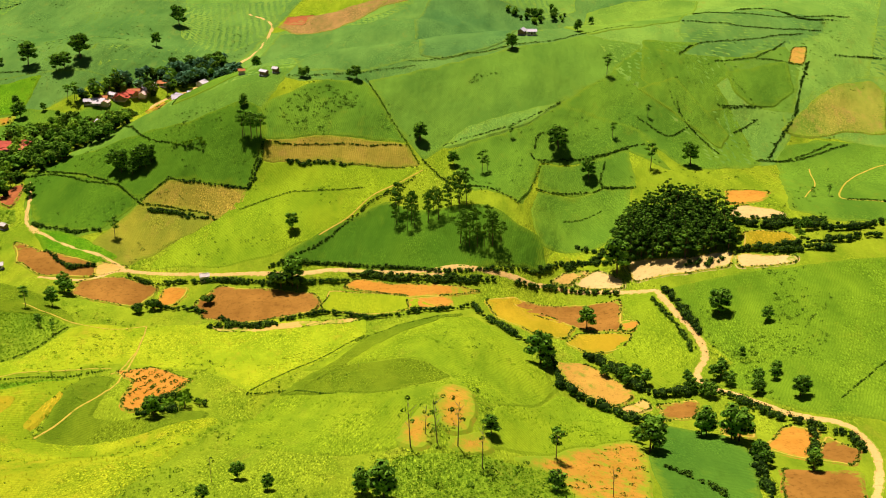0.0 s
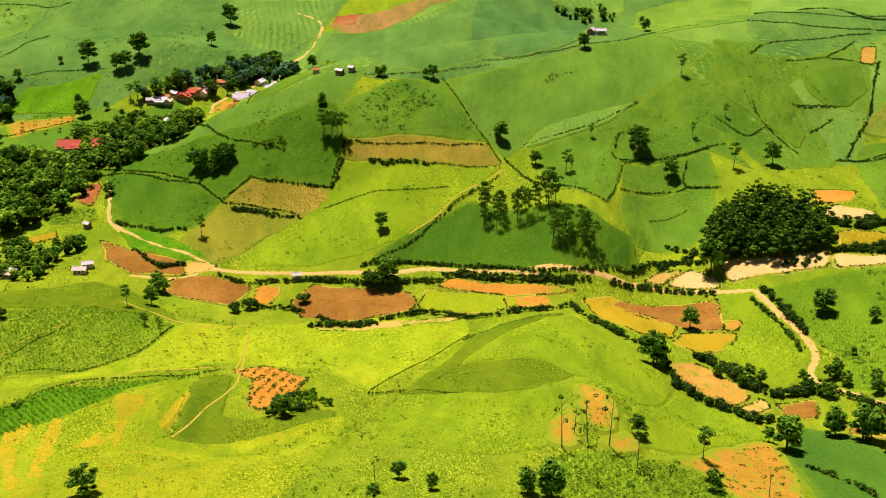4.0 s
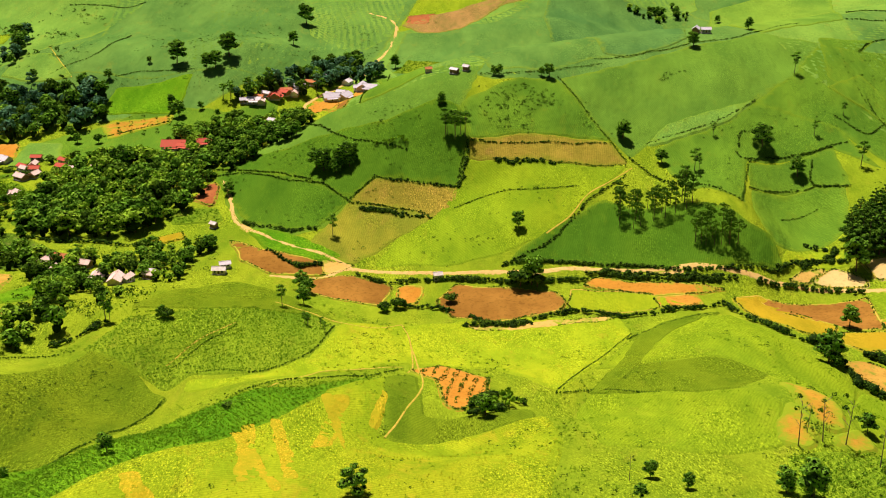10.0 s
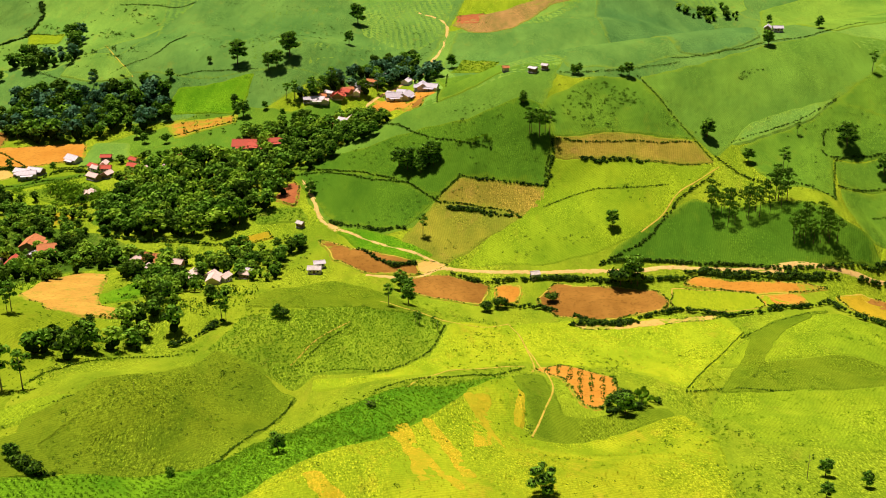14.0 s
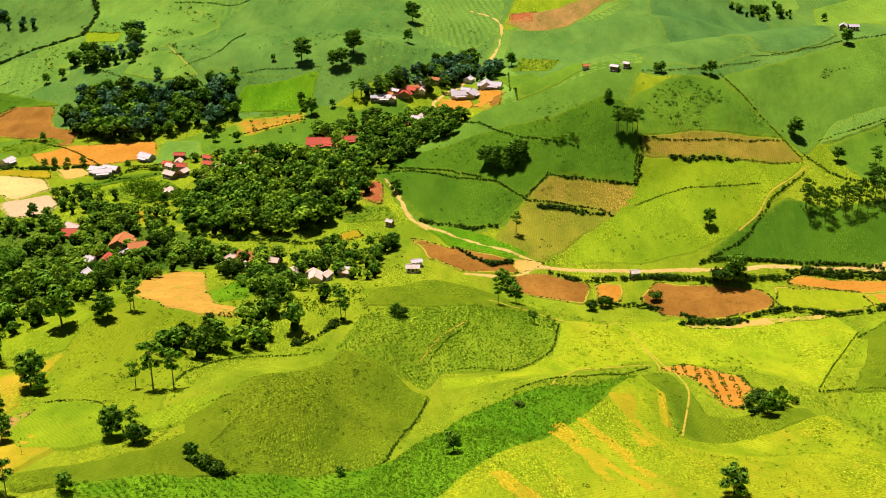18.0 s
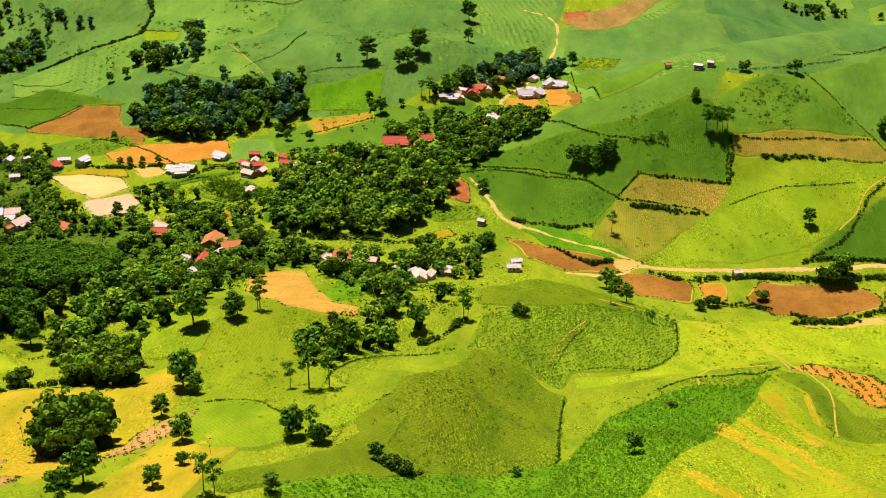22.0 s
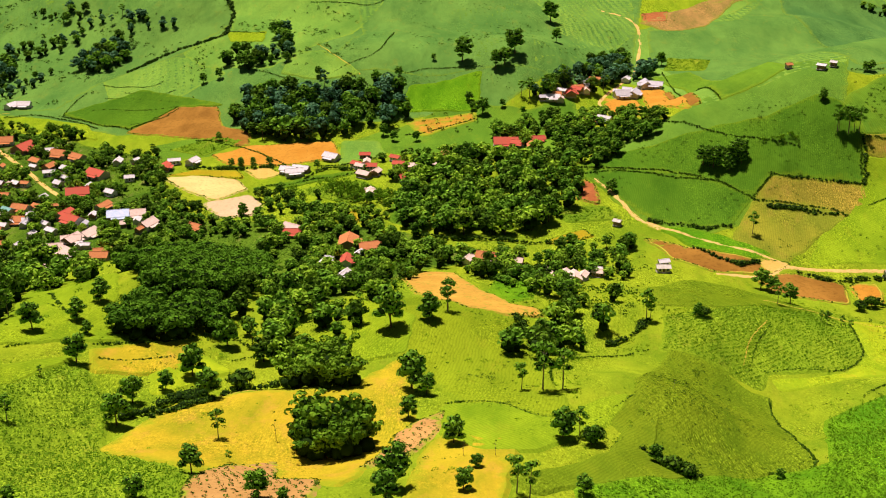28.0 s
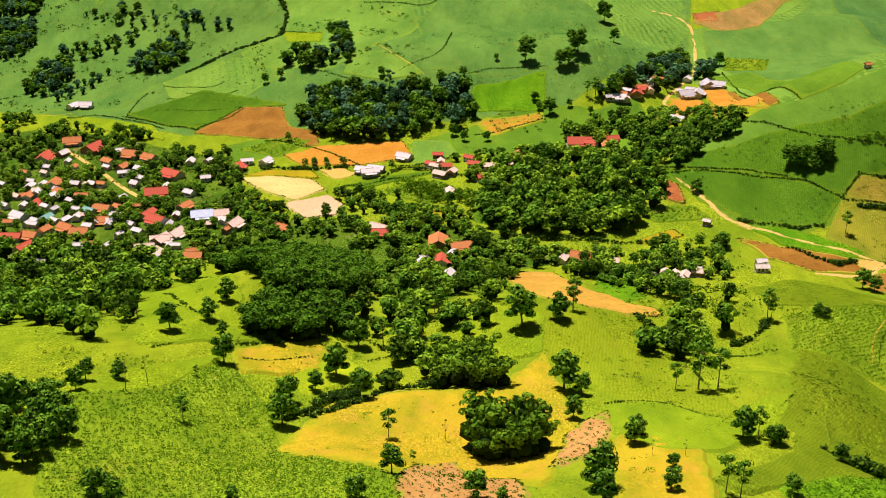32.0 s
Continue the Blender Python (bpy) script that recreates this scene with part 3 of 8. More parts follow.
field("village_green", [(-770.2, 829), (-705.2, 827.9), (-639.7, 807.2), (-575.9, 762.8), (-536.9, 743.1), (-526.4, 725.5), (-529.8, 690.2), (-513.9, 647.8), (-490.7, 627.9), (-443.7, 624.1), (-403.9, 619.1), (-371.3, 609), (-335.4, 576.5), (-331.2, 557.2), (-362.6, 532.9), (-392.1, 445.8), (-415.9, 436.4), (-437.1, 528.8), (-477.8, 578.4), (-514.9, 577.6), (-528.6, 542), (-549.8, 533.7), (-576.4, 526.1), (-627.7, 547.3), (-658, 555.4)])
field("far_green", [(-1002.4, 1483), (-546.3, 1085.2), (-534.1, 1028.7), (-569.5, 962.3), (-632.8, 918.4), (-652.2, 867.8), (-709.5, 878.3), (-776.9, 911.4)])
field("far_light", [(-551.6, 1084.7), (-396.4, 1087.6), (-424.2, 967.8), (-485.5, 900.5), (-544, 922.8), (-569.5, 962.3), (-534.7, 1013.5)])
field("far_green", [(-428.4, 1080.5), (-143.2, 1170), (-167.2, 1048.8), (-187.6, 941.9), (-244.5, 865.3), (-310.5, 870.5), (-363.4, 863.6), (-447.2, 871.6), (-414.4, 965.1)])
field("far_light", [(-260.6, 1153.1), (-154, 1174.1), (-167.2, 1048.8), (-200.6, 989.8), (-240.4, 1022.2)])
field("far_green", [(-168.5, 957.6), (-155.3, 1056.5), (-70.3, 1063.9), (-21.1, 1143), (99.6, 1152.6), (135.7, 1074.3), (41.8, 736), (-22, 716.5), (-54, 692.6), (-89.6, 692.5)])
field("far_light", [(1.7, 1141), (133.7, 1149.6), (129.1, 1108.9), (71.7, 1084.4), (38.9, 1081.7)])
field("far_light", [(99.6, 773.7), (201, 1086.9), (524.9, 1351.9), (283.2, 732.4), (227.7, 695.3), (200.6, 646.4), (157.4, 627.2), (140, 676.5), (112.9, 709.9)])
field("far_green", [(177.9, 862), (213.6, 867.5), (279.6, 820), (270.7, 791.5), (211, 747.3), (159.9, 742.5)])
field("maize_hill", [(108.3, 489.9), (142.7, 489.9), (185.3, 485.2), (215.1, 480.9), (189, 416.1), (162.4, 419.2), (145.6, 415.9), (122.6, 416), (116.6, 438.4)])
field("maize_hill", [(122.6, 416), (146.5, 418.5), (167.3, 433.2), (196.4, 434.6), (161.8, 350), (141.6, 361.4), (131.1, 372), (123.7, 388.9), (114.9, 397.1)])
field("maize_mid", [(72, 670.7), (104.6, 703.8), (135.6, 755.3), (170.1, 736.2), (184.2, 696.1), (192.9, 643.7), (143.4, 610.8), (117.7, 650.8)])
field("maize_smooth", [(-46.7, 684.8), (18.5, 720.8), (98.8, 768), (135.6, 755.3), (104.6, 703.8), (72.3, 673.3), (49.8, 656.2), (1.3, 635.1), (-10.7, 621.3), (-28.9, 647.8)])
field("maize_mid", [(4.4, 627.9), (49.3, 650.3), (72, 670.7), (117.7, 650.8), (130.5, 608.5), (107.8, 631.8), (93.7, 625.9), (55.1, 620.6), (41.8, 567.2), (16.1, 572.8)])
field("maize_mid", [(48, 566.6), (54.4, 595.6), (90.3, 600.6), (105, 594.7), (97.2, 557.3), (79, 544.4), (50.8, 535.6)])
field("maize_mid", [(56.5, 617.5), (93.4, 623.6), (107.5, 630.2), (107.8, 592.9), (90.6, 602.3), (54, 598.3)])
field("maize_mid", [(137.3, 764.8), (176.4, 765.3), (160.4, 744.9), (211.8, 750.5), (176.8, 713.9), (184.2, 696.1), (159.5, 683.5), (127.1, 706.4)])
field("maize_smooth", [(186.5, 741), (236.5, 769.9), (241.2, 745), (224.1, 695.3), (203.2, 699.1), (191.9, 723.1)])
field("far_light", [(217.7, 696.5), (242.1, 714.5), (274.1, 734.7), (325.7, 740.2), (296.2, 657.7), (268, 655.5), (245.1, 670.9), (215.4, 678.6)])
field("soil_streak", [(267.6, 725.3), (277.9, 729.9), (278, 722.5), (268.1, 717.1)])
field("maize_mid", [(-109.1, 656.5), (-74.5, 678.4), (-49.5, 683.7), (-22.1, 634.2), (-103.3, 629.9)])
field("maize_dark", [(-155.8, 655.6), (-121.9, 663.7), (-110.5, 654), (-105, 630), (-110.9, 602.9), (-159.3, 615.1), (-173.8, 599.8), (-194.2, 619.3), (-224.5, 644.2), (-265.4, 675.1), (-232.3, 673.9), (-193.9, 667.4)])
field("maize_dark", [(-264.4, 671.8), (-224.2, 643.3), (-194.1, 618.7), (-174.2, 598.5), (-191.2, 575.7), (-207.6, 577.9), (-231.4, 591.8), (-251.1, 637.7)])
field("dry_maize", [(-104.2, 628.3), (-22.2, 631.3), (-14, 614.7), (-54.6, 611.3), (-103.3, 617.3)])
field("maize_bright", [(-107.2, 616.6), (-54.5, 608.6), (-15.7, 611.3), (-37.9, 585.3), (-52.7, 562.1), (-67, 545.9), (-90, 536.5), (-113.8, 535.6), (-155.7, 543.9), (-144.1, 565.1), (-125.8, 579.1), (-113.5, 596.9)])
field("dry_maize", [(-171.9, 598.2), (-159.1, 613.8), (-111, 600.7), (-113.5, 587.9), (-127.4, 579.4), (-136.6, 588.8)])
field("dry_olive", [(-191.8, 564.3), (-173.3, 596.9), (-136.5, 587.8), (-128.2, 578.5), (-148.4, 563.2), (-169.2, 544.1), (-178.2, 551.1)])
field("maize_dark", [(-81, 534.9), (-52.7, 560.2), (-31.6, 581.1), (10.8, 559.2), (39.2, 539.8), (51.3, 540.4), (50.8, 519.8), (8.8, 514.5), (-48.5, 527), (-86.3, 527.4)])
field("meadow", [(58.5, 536.3), (83.8, 538.1), (87.1, 522.8), (67.4, 525), (52.3, 520.4)])
field("soil_brown", [(-123.5, 502.6), (-114, 515.7), (-99.1, 511.4), (-64.5, 504.3), (-59.5, 495.6), (-63.4, 486.8), (-84.6, 480.2), (-100.3, 476.8), (-116.2, 483.4)])
field("paddy_green", [(-59.5, 490.4), (-56.7, 505.7), (-19.6, 499.6), (-0.2, 484.9), (-19.8, 479.9), (-57.3, 485.9)])
field("soil_orange", [(-51.2, 508.7), (-44.6, 514.4), (-13.9, 509.2), (19.2, 499.2), (-0.3, 496.7), (-19.6, 498.2)])
field("soil_orange", [(-18, 494.5), (2.5, 496.6), (5.2, 484.5), (-15.7, 480.4)])
field("paddy_yellow", [(20.4, 492.1), (36.1, 500.1), (50.9, 483.5), (60.5, 459.3), (55, 446.9), (41, 448.9), (24.5, 477.9)])
field("soil_brown", [(31.8, 498.8), (86.4, 493.6), (80.5, 455.8), (64.2, 458.5), (54.1, 468.8), (37.9, 489.8)])
field("soil_orange", [(82.9, 468), (91, 462.3), (86.9, 454.3), (80.4, 455.2)])
field("paddy_yellow", [(62.2, 454.1), (84.9, 452.1), (81, 439.1), (63.1, 429), (55, 443.2)])
field("maize_bright", [(86.8, 495.9), (100.1, 488.8), (109.2, 428.1), (102.8, 410.1), (91.2, 397.3), (76.7, 423.5), (74.1, 435.5), (90.7, 455.9)])
field("soil_streak", [(48.5, 417.1), (61.5, 419.7), (75.8, 400.4), (76.7, 392.4), (68.7, 386.5), (52.9, 395.7)])
field("soil_tan", [(68.8, 382.4), (80.8, 391.3), (83.2, 384.9), (72.4, 376)])
field("soil_brown", [(85.4, 386.8), (100.9, 386.6), (97.8, 373.1), (85.6, 369.3)])
field("soil_brown", [(105.8, 365.3), (114.3, 359), (112.5, 344.4), (103.2, 350)])
field("soil_orange", [(126, 355.4), (136, 349.1), (127, 324.9), (113.3, 336.7)])
field("soil_brown", [(136.4, 343.1), (143.9, 330.9), (139.3, 319.6), (128.1, 324.6)])
field("soil_brown", [(114.5, 318.5), (139, 313.5), (131.5, 289), (105.7, 287.7)])
field("paddy_pale", [(92.2, 523.4), (120.7, 510.7), (144, 509.5), (139.2, 497.2), (118.3, 499.4), (95.3, 505.7)])
field("paddy_pale", [(144.6, 507.6), (171.7, 496.9), (169.6, 491.6), (142.6, 493.8)])
field("soil_tan", [(53.1, 514.1), (68.5, 522.8), (74.3, 523), (63.6, 513.2)])
field("paddy_pale", [(64.8, 513.7), (78.7, 523.1), (90.4, 509.1), (89.2, 501.9), (68.9, 510.7)])
field("soil_orange", [(156.1, 580.3), (179.3, 578.8), (171.8, 562.5), (161.2, 559), (150.5, 557.3)])
field("paddy_pale", [(149.5, 549.2), (160.3, 555.8), (172.6, 547.4), (177.3, 541.7), (171.8, 535.1), (148.8, 539.6)])
field("paddy_yellow", [(152.8, 526.2), (173.1, 520.6), (175.1, 511.2), (160.6, 506.5), (149.2, 510.4)])
field("maize_blue", [(84.6, 365.6), (103.2, 350), (108.9, 326.9), (97.1, 286.3), (69, 279.3), (70.4, 321.8)])
field("maize_bright", [(18.1, 332.9), (47.2, 388.6), (67.8, 377.5), (72.7, 351.6), (33.7, 306), (14.7, 301.1)])
field("scrub_soil", [(22.4, 297.3), (35.5, 305.9), (69.1, 345.2), (70.1, 328.5), (63.7, 285.3), (69, 279.3), (41.4, 270.4), (35.1, 292.2)])
field("maize_rough", [(-14.2, 289.9), (10.5, 294.3), (34.9, 291.2), (41.4, 270.4), (-21.4, 255)])
field("soil_streak", [(233.2, 746.7), (241.1, 767.3), (252.1, 770), (243.4, 745.9)])
field("soil_red", [(-152.4, 1071.1), (-151.2, 1104.3), (-129.3, 1107.9), (-126, 1079.1)])
field("pasture_red", [(-124.8, 1077), (-105.2, 1115.4), (-72.3, 1137.4), (-15.4, 1138.7), (-60.5, 1120.2), (-103.3, 1079.6)])
field("meadow", [(-163.1, 461.6), (-117.2, 474), (-79.1, 479.6), (-37.7, 475.8), (-36.2, 448.4), (-75, 380.7), (-97.4, 408.9), (-136.5, 411.4), (-173.3, 383.7), (-218.8, 377.7), (-219.1, 387.2), (-190.6, 386.8), (-173.9, 409.1)])
field("maize_rough", [(-261.5, 392.4), (-253.6, 428.6), (-221.4, 447.5), (-196.5, 457.7), (-178.6, 460.8), (-169, 449.8), (-176, 413), (-190.4, 392), (-220.4, 392.3), (-226.9, 377.5), (-240.8, 386)])
field("olive_field", [(-255.3, 442.6), (-250.5, 495.3), (-224.2, 515.4), (-196.1, 498.3), (-169.6, 460.6), (-178.5, 462.8), (-196.5, 460.1), (-221.4, 449.4)])
field("maize_vivid", [(-254.1, 251.8), (-236.9, 273.4), (-226.4, 305.7), (-213.4, 344), (-195.6, 347.8), (-167.7, 348.7), (-143.2, 388.1), (-167.2, 332.7), (-198.2, 281.8), (-213.6, 256.5), (-222.7, 236.8)])
field("maize_yellow", [(-222.7, 236.8), (-213.6, 256.5), (-198.2, 281.8), (-167.2, 332.7), (-143.2, 388.1), (-141.2, 356.7), (-143.8, 330.4), (-139.3, 324.4), (-120.6, 331.2), (-100.4, 336.5), (-82.5, 351.2), (-82.9, 303.5), (-93.5, 247.7)])
field("olive_field", [(-296.9, 299.6), (-287.1, 312.2), (-272.7, 359.1), (-258.2, 391.3), (-240.6, 383.4), (-232.4, 375.4), (-225.9, 371.1), (-229.7, 348.9), (-234.2, 312.6), (-238.6, 287.5), (-251.8, 284.9), (-272.3, 267.2), (-291, 271.5)])
field("olive_light", [(-380.6, 413.8), (-374.8, 435.9), (-355.7, 451.4), (-323.1, 422.6), (-306.2, 421.3), (-299.9, 408.5), (-315.8, 386.5), (-311.7, 340.4), (-306.7, 294.6), (-327.4, 305.9), (-340, 312.5)])
field("olive_field", [(-142.1, 388), (-131.3, 389.1), (-127.7, 346.2), (-113.4, 347.1), (-87.4, 357.5), (-87.1, 347.1), (-110.7, 332.7), (-139, 323.5), (-139.6, 347.9)])
field("soil_orange", [(-134.5, 400.1), (-120.5, 409.8), (-101.4, 395.2), (-103.6, 374.8), (-113.8, 353.2), (-119.5, 357.5), (-122.2, 387.9)])
field("soil_tan", [(-112.5, 470.6), (-77.5, 474.4), (-42.4, 477.9), (-37.5, 474.9), (-65.6, 469.4), (-102.8, 465.8)])
field("olive_field", [(-63.5, 378.5), (-43.3, 401.4), (-7.1, 386.8), (2, 372.4), (-14.7, 346), (-41.7, 368)])
field("maize_light", [(-69.4, 362.6), (-63.3, 377), (-41.5, 364.7), (-14.8, 341.5), (-9.4, 318.4), (-14.9, 297.4), (-38.7, 295.2), (-68.1, 305.3)])
field("maize_light", [(-57.4, 404), (-39.8, 433.7), (-12.2, 458.1), (14.3, 467.6), (29.5, 436.8), (45.5, 392.5), (18.5, 337), (3.3, 376.3), (-7, 389.4), (-43.6, 406.3)])
field("streak_soil", [(-158.9, 345), (-153.3, 348.8), (-154.8, 299.2), (-160.8, 291.1)])
field("streak_soil", [(-184.9, 312.8), (-181.5, 315.3), (-171.5, 260.9), (-177.2, 256.6)])
field("streak_soil", [(-142, 362.3), (-140.7, 356.9), (-143.4, 329.8), (-145.7, 333.3)])
field("streak_soil", [(-187.9, 306.2), (-184.8, 306.8), (-163.4, 254.4), (-165.5, 251.2)])
field("streak_soil", [(-177.2, 320.1), (-173.3, 319.2), (-160.3, 263.3), (-164.4, 263.8)])
field("streak_soil", [(-207.9, 256.2), (-204.2, 259), (-194.3, 240.9), (-200.1, 236.9)])
field("streak_soil", [(-163.2, 344.1), (-159.2, 346.2), (-154.2, 323.1), (-150.1, 297.6)])
field("soil_brown", [(-187.8, 523.4), (-166.6, 532.8), (-145.5, 521.1), (-151.6, 496.5), (-168.4, 501.2), (-186.3, 506.4)])
field("soil_orange", [(-142.1, 520.8), (-130.3, 519.6), (-132.3, 501.8), (-143.7, 498.2)])
field("soil_brown", [(-237.5, 573.7), (-219.7, 557.8), (-183.3, 542.2), (-181.3, 530), (-207.3, 527.2), (-225.3, 544.6)])
field("maize_vivid", [(-229.8, 583.3), (-207.8, 574.2), (-174.1, 551.3), (-186.2, 544.8), (-213.6, 556.7)])
field("soil_tan", [(-183.2, 546.6), (-166.7, 542.2), (-181.3, 528.7)])
field("maize_vivid", [(-318.3, 528.2), (-307.6, 535.1), (-298.3, 521.4), (-308, 453.9), (-319.4, 444.3), (-325.8, 467.5)])
field("row_crop", [(-281.8, 625.9), (-252.5, 615.7), (-246.5, 598.3), (-275.5, 604.2)])
field("soil_red", [(-271, 633.8), (-262.2, 655.4), (-255.5, 644.1), (-255.8, 620.3)])
field("paddy_yellow", [(-289.5, 580.9), (-267.7, 590.9), (-263.7, 581.9), (-282.3, 574)])
field("paddy_pale", [(-530.2, 707.1), (-510.7, 710.4), (-480.6, 701.9), (-471, 682.4), (-490, 663.8), (-515.2, 688.5)])
field("paddy_yellow", [(-528.4, 713.8), (-513.1, 721.3), (-482.5, 718), (-477.1, 703.5), (-510.8, 711.3)])
field("soil_pinkpale", [(-494.5, 659.2), (-469.2, 672.5), (-456.8, 655), (-460.4, 636.6), (-478.8, 632.8)])
field("soil_tan", [(-480.1, 722.2), (-462.5, 724.2), (-451.9, 711.4), (-465.8, 701.7)])
field("soil_orange", [(-506.3, 752.1), (-480.7, 768.4), (-424.4, 775.2), (-417.4, 740.6), (-453.5, 729.6), (-491.7, 730.8)])
field("soil_brown", [(-580.6, 805.4), (-550.6, 850.1), (-519.6, 846.6), (-510.4, 810.1), (-487.9, 796.2), (-483.9, 768.4), (-523.7, 787.7)])
field("row_crop", [(-538, 765), (-511.4, 787.7), (-489.2, 779.8), (-513.7, 749.7)])
field("far_light", [(-417.2, 775), (-393, 771), (-385.8, 743.5), (-415.3, 726.3)])
field("maize_vivid", [(-376.7, 820.4), (-371.4, 850.3), (-316.8, 867), (-321.2, 820.9)])
field("scrub_soil", [(-373.5, 805.2), (-322.2, 817.6), (-322.3, 803.9), (-360.1, 778.5)])
field("maize_dark", [(-460.9, 689.5), (-414.8, 712.8), (-392.4, 715.4), (-442.7, 687.8)])
field("row_crop", [(-442.9, 680.6), (-399.5, 695.7), (-377.1, 667.4), (-412.7, 659.9)])
field("soil_orange", [(-220.5, 857.7), (-210.3, 853.3), (-194.4, 827.6), (-209.7, 740.7), (-219.1, 755.9), (-219, 819.7)])
field("soil_brown", [(-189.1, 881.9), (-169.4, 862), (-182.9, 700.2), (-191.6, 706.4), (-179.9, 836.3)])
field("maize_mid", [(-174.1, 915.3), (-144.5, 914.4), (-128.6, 705.3), (-149.1, 693.6), (-172.8, 692.8), (-159.2, 853.8)])
field("pasture_red", [(-159.3, 1078), (-133, 1104.3), (-55.5, 1131.6), (-103.6, 1049.4), (-137.2, 1051.7)])
field("soil_red", [(-153, 1106.8), (-126.5, 1109.4), (-134.3, 1080), (-156.3, 1076.9)])
field("row_crop", [(-150.2, 974.5), (-119.7, 950.7), (-132, 916.8), (-161.3, 933.9)])
field("maize_light", [(-682.2, 849), (-665.3, 851.7), (-615.2, 826.9), (-598, 793.9), (-620, 804.2), (-653, 824.4)])
field("maize_dark", [(-642.5, 856.8), (-589.6, 891.4), (-515.7, 850.1), (-550.6, 850.1), (-578.2, 813.8), (-605.9, 826.9)])
field("maize_light", [(-536.9, 1003.3), (-502.2, 993.4), (-501.7, 966.5), (-530.5, 977.4)])
field("far_light", [(-475.3, 888.5), (-469.1, 924.1), (-445.4, 919.1), (-411.5, 864.1), (-447.2, 871.6)])
field("maize_dark", [(-414.8, 395.6), (-409.2, 373.3), (-400.8, 372.1), (-403.9, 394.9)])
field("meadow_orange", [(-442.7, 276.1), (-431.6, 324.1), (-417.6, 330.7), (-395.4, 335.6), (-378.6, 334.6), (-359.2, 370.9), (-355.3, 291.8), (-362.2, 276.7), (-372.7, 237.2), (-378.6, 245.8), (-389, 244.1), (-391.9, 266.1), (-409.1, 247.4), (-438.3, 271.3)])
field("soil_pink", [(-407.5, 235.1), (-403.9, 261.4), (-392.1, 273.7), (-389, 244.1), (-377.3, 246.3), (-377.4, 217.4), (-405.5, 216.4)])
field("soil_pink", [(-360.2, 290.1), (-346.8, 305.5), (-346, 297), (-354.3, 269.9), (-368, 257.9)])
field("meadow_orange", [(-351.6, 268.4), (-346.4, 282.2), (-325.6, 279.2), (-332.7, 224.6), (-355.6, 222.6)])
field("meadow_orange", [(-470.0, 360.0), (-460.7, 371.3), (-444.5, 385.7), (-437.6, 372.6), (-438.4, 355.9), (-452.6, 343.5), (-462.6, 336.1)])
field("meadow", [(-446.5, 346.2), (-434.6, 374.7), (-421.8, 360.5), (-440.6, 329.9)])
field("maize_rough", [(-498.7, 275.1), (-481.6, 300.2), (-470, 343.4), (-450.5, 311.4), (-442.4, 274.7), (-408.6, 241.1), (-406.5, 216.2), (-480, 204.3), (-503.5, 262.5)])
field("maize_light", [(-498.3, 275.5), (-497.4, 299.3), (-487.6, 321), (-471.5, 351.7), (-481.6, 300.2)])
field("maize_light", [(-540.5, 495.6), (-509.8, 517), (-476.7, 416.8), (-474.8, 393.8), (-455.2, 380.2), (-480.7, 364.4), (-499.4, 347.8)])
field("maize_bright", [(-346, 310.5), (-331.7, 311.8), (-320.2, 297.7), (-312.1, 292.4), (-301.2, 306.6), (-288.3, 313.3), (-295, 297.2), (-308.3, 277.2), (-322, 265.4), (-336.2, 265.7), (-346.3, 283.4)])
field("maize_light", [(-414.8, 395.6), (-409.2, 373.3), (-384.3, 416.1), (-379.6, 441.5), (-358.1, 399.3), (-359.5, 371.5), (-376.1, 364.8)])
field("olive_field", [(-39.9, 425.4), (-31.6, 448.1), (-16.8, 461.5), (-0.2, 467.3), (9.4, 473), (-6.3, 456.1), (-21.1, 441), (-32.3, 420.7), (-47.8, 388), (-56.9, 378), (-62.8, 376.7), (-51.5, 398.9)])
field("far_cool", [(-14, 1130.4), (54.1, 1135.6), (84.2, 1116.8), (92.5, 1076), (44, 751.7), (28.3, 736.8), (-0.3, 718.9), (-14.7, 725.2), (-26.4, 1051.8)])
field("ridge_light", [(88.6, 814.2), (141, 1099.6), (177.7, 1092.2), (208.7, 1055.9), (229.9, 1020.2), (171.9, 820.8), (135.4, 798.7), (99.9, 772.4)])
field("pasture_orange", [(213.7, 679), (240.4, 707.3), (263.8, 725.7), (284.2, 730.8), (290.5, 719.2), (274.6, 669.7), (253.4, 675.6), (231.8, 673.3)])
field("soil_orange", [(-224.2, 842.3), (-210.1, 862.3), (-196.5, 852.2), (-197.9, 812.8), (-211.2, 723.8), (-224.3, 760.5), (-223.8, 818.5)])
field("soil_orange", [(-191.2, 881.5), (-172.9, 873.1), (-187.5, 725.5), (-189.8, 700.7), (-200.4, 732.2), (-190.8, 848.3)])
field("olive_field", [(-329.5, 241.3), (-317.3, 250), (-301, 265.3), (-294.5, 283.5), (-285.9, 299.2), (-280.4, 307.1), (-287.1, 278.8), (-277, 266.5), (-287.2, 251.4), (-297.8, 247.8), (-312.7, 240.4), (-325, 232.4)])
field("maize_vivid", [(-313.7, 231.1), (-312.5, 239.8), (-297.8, 247.7), (-287.2, 251.3), (-268.5, 271.3), (-247.4, 284.4), (-233.9, 284.4), (-228.2, 286.6), (-229.3, 245.8)])
field("soil_streak", [(-357.8, 457.7), (-365.8, 511.9), (-354.1, 531), (-340.7, 525.3), (-327.1, 466.3), (-318.1, 438.9), (-306.6, 438.7), (-305.7, 427.5), (-324, 424.7), (-336.4, 427.1), (-341.6, 438.4)])
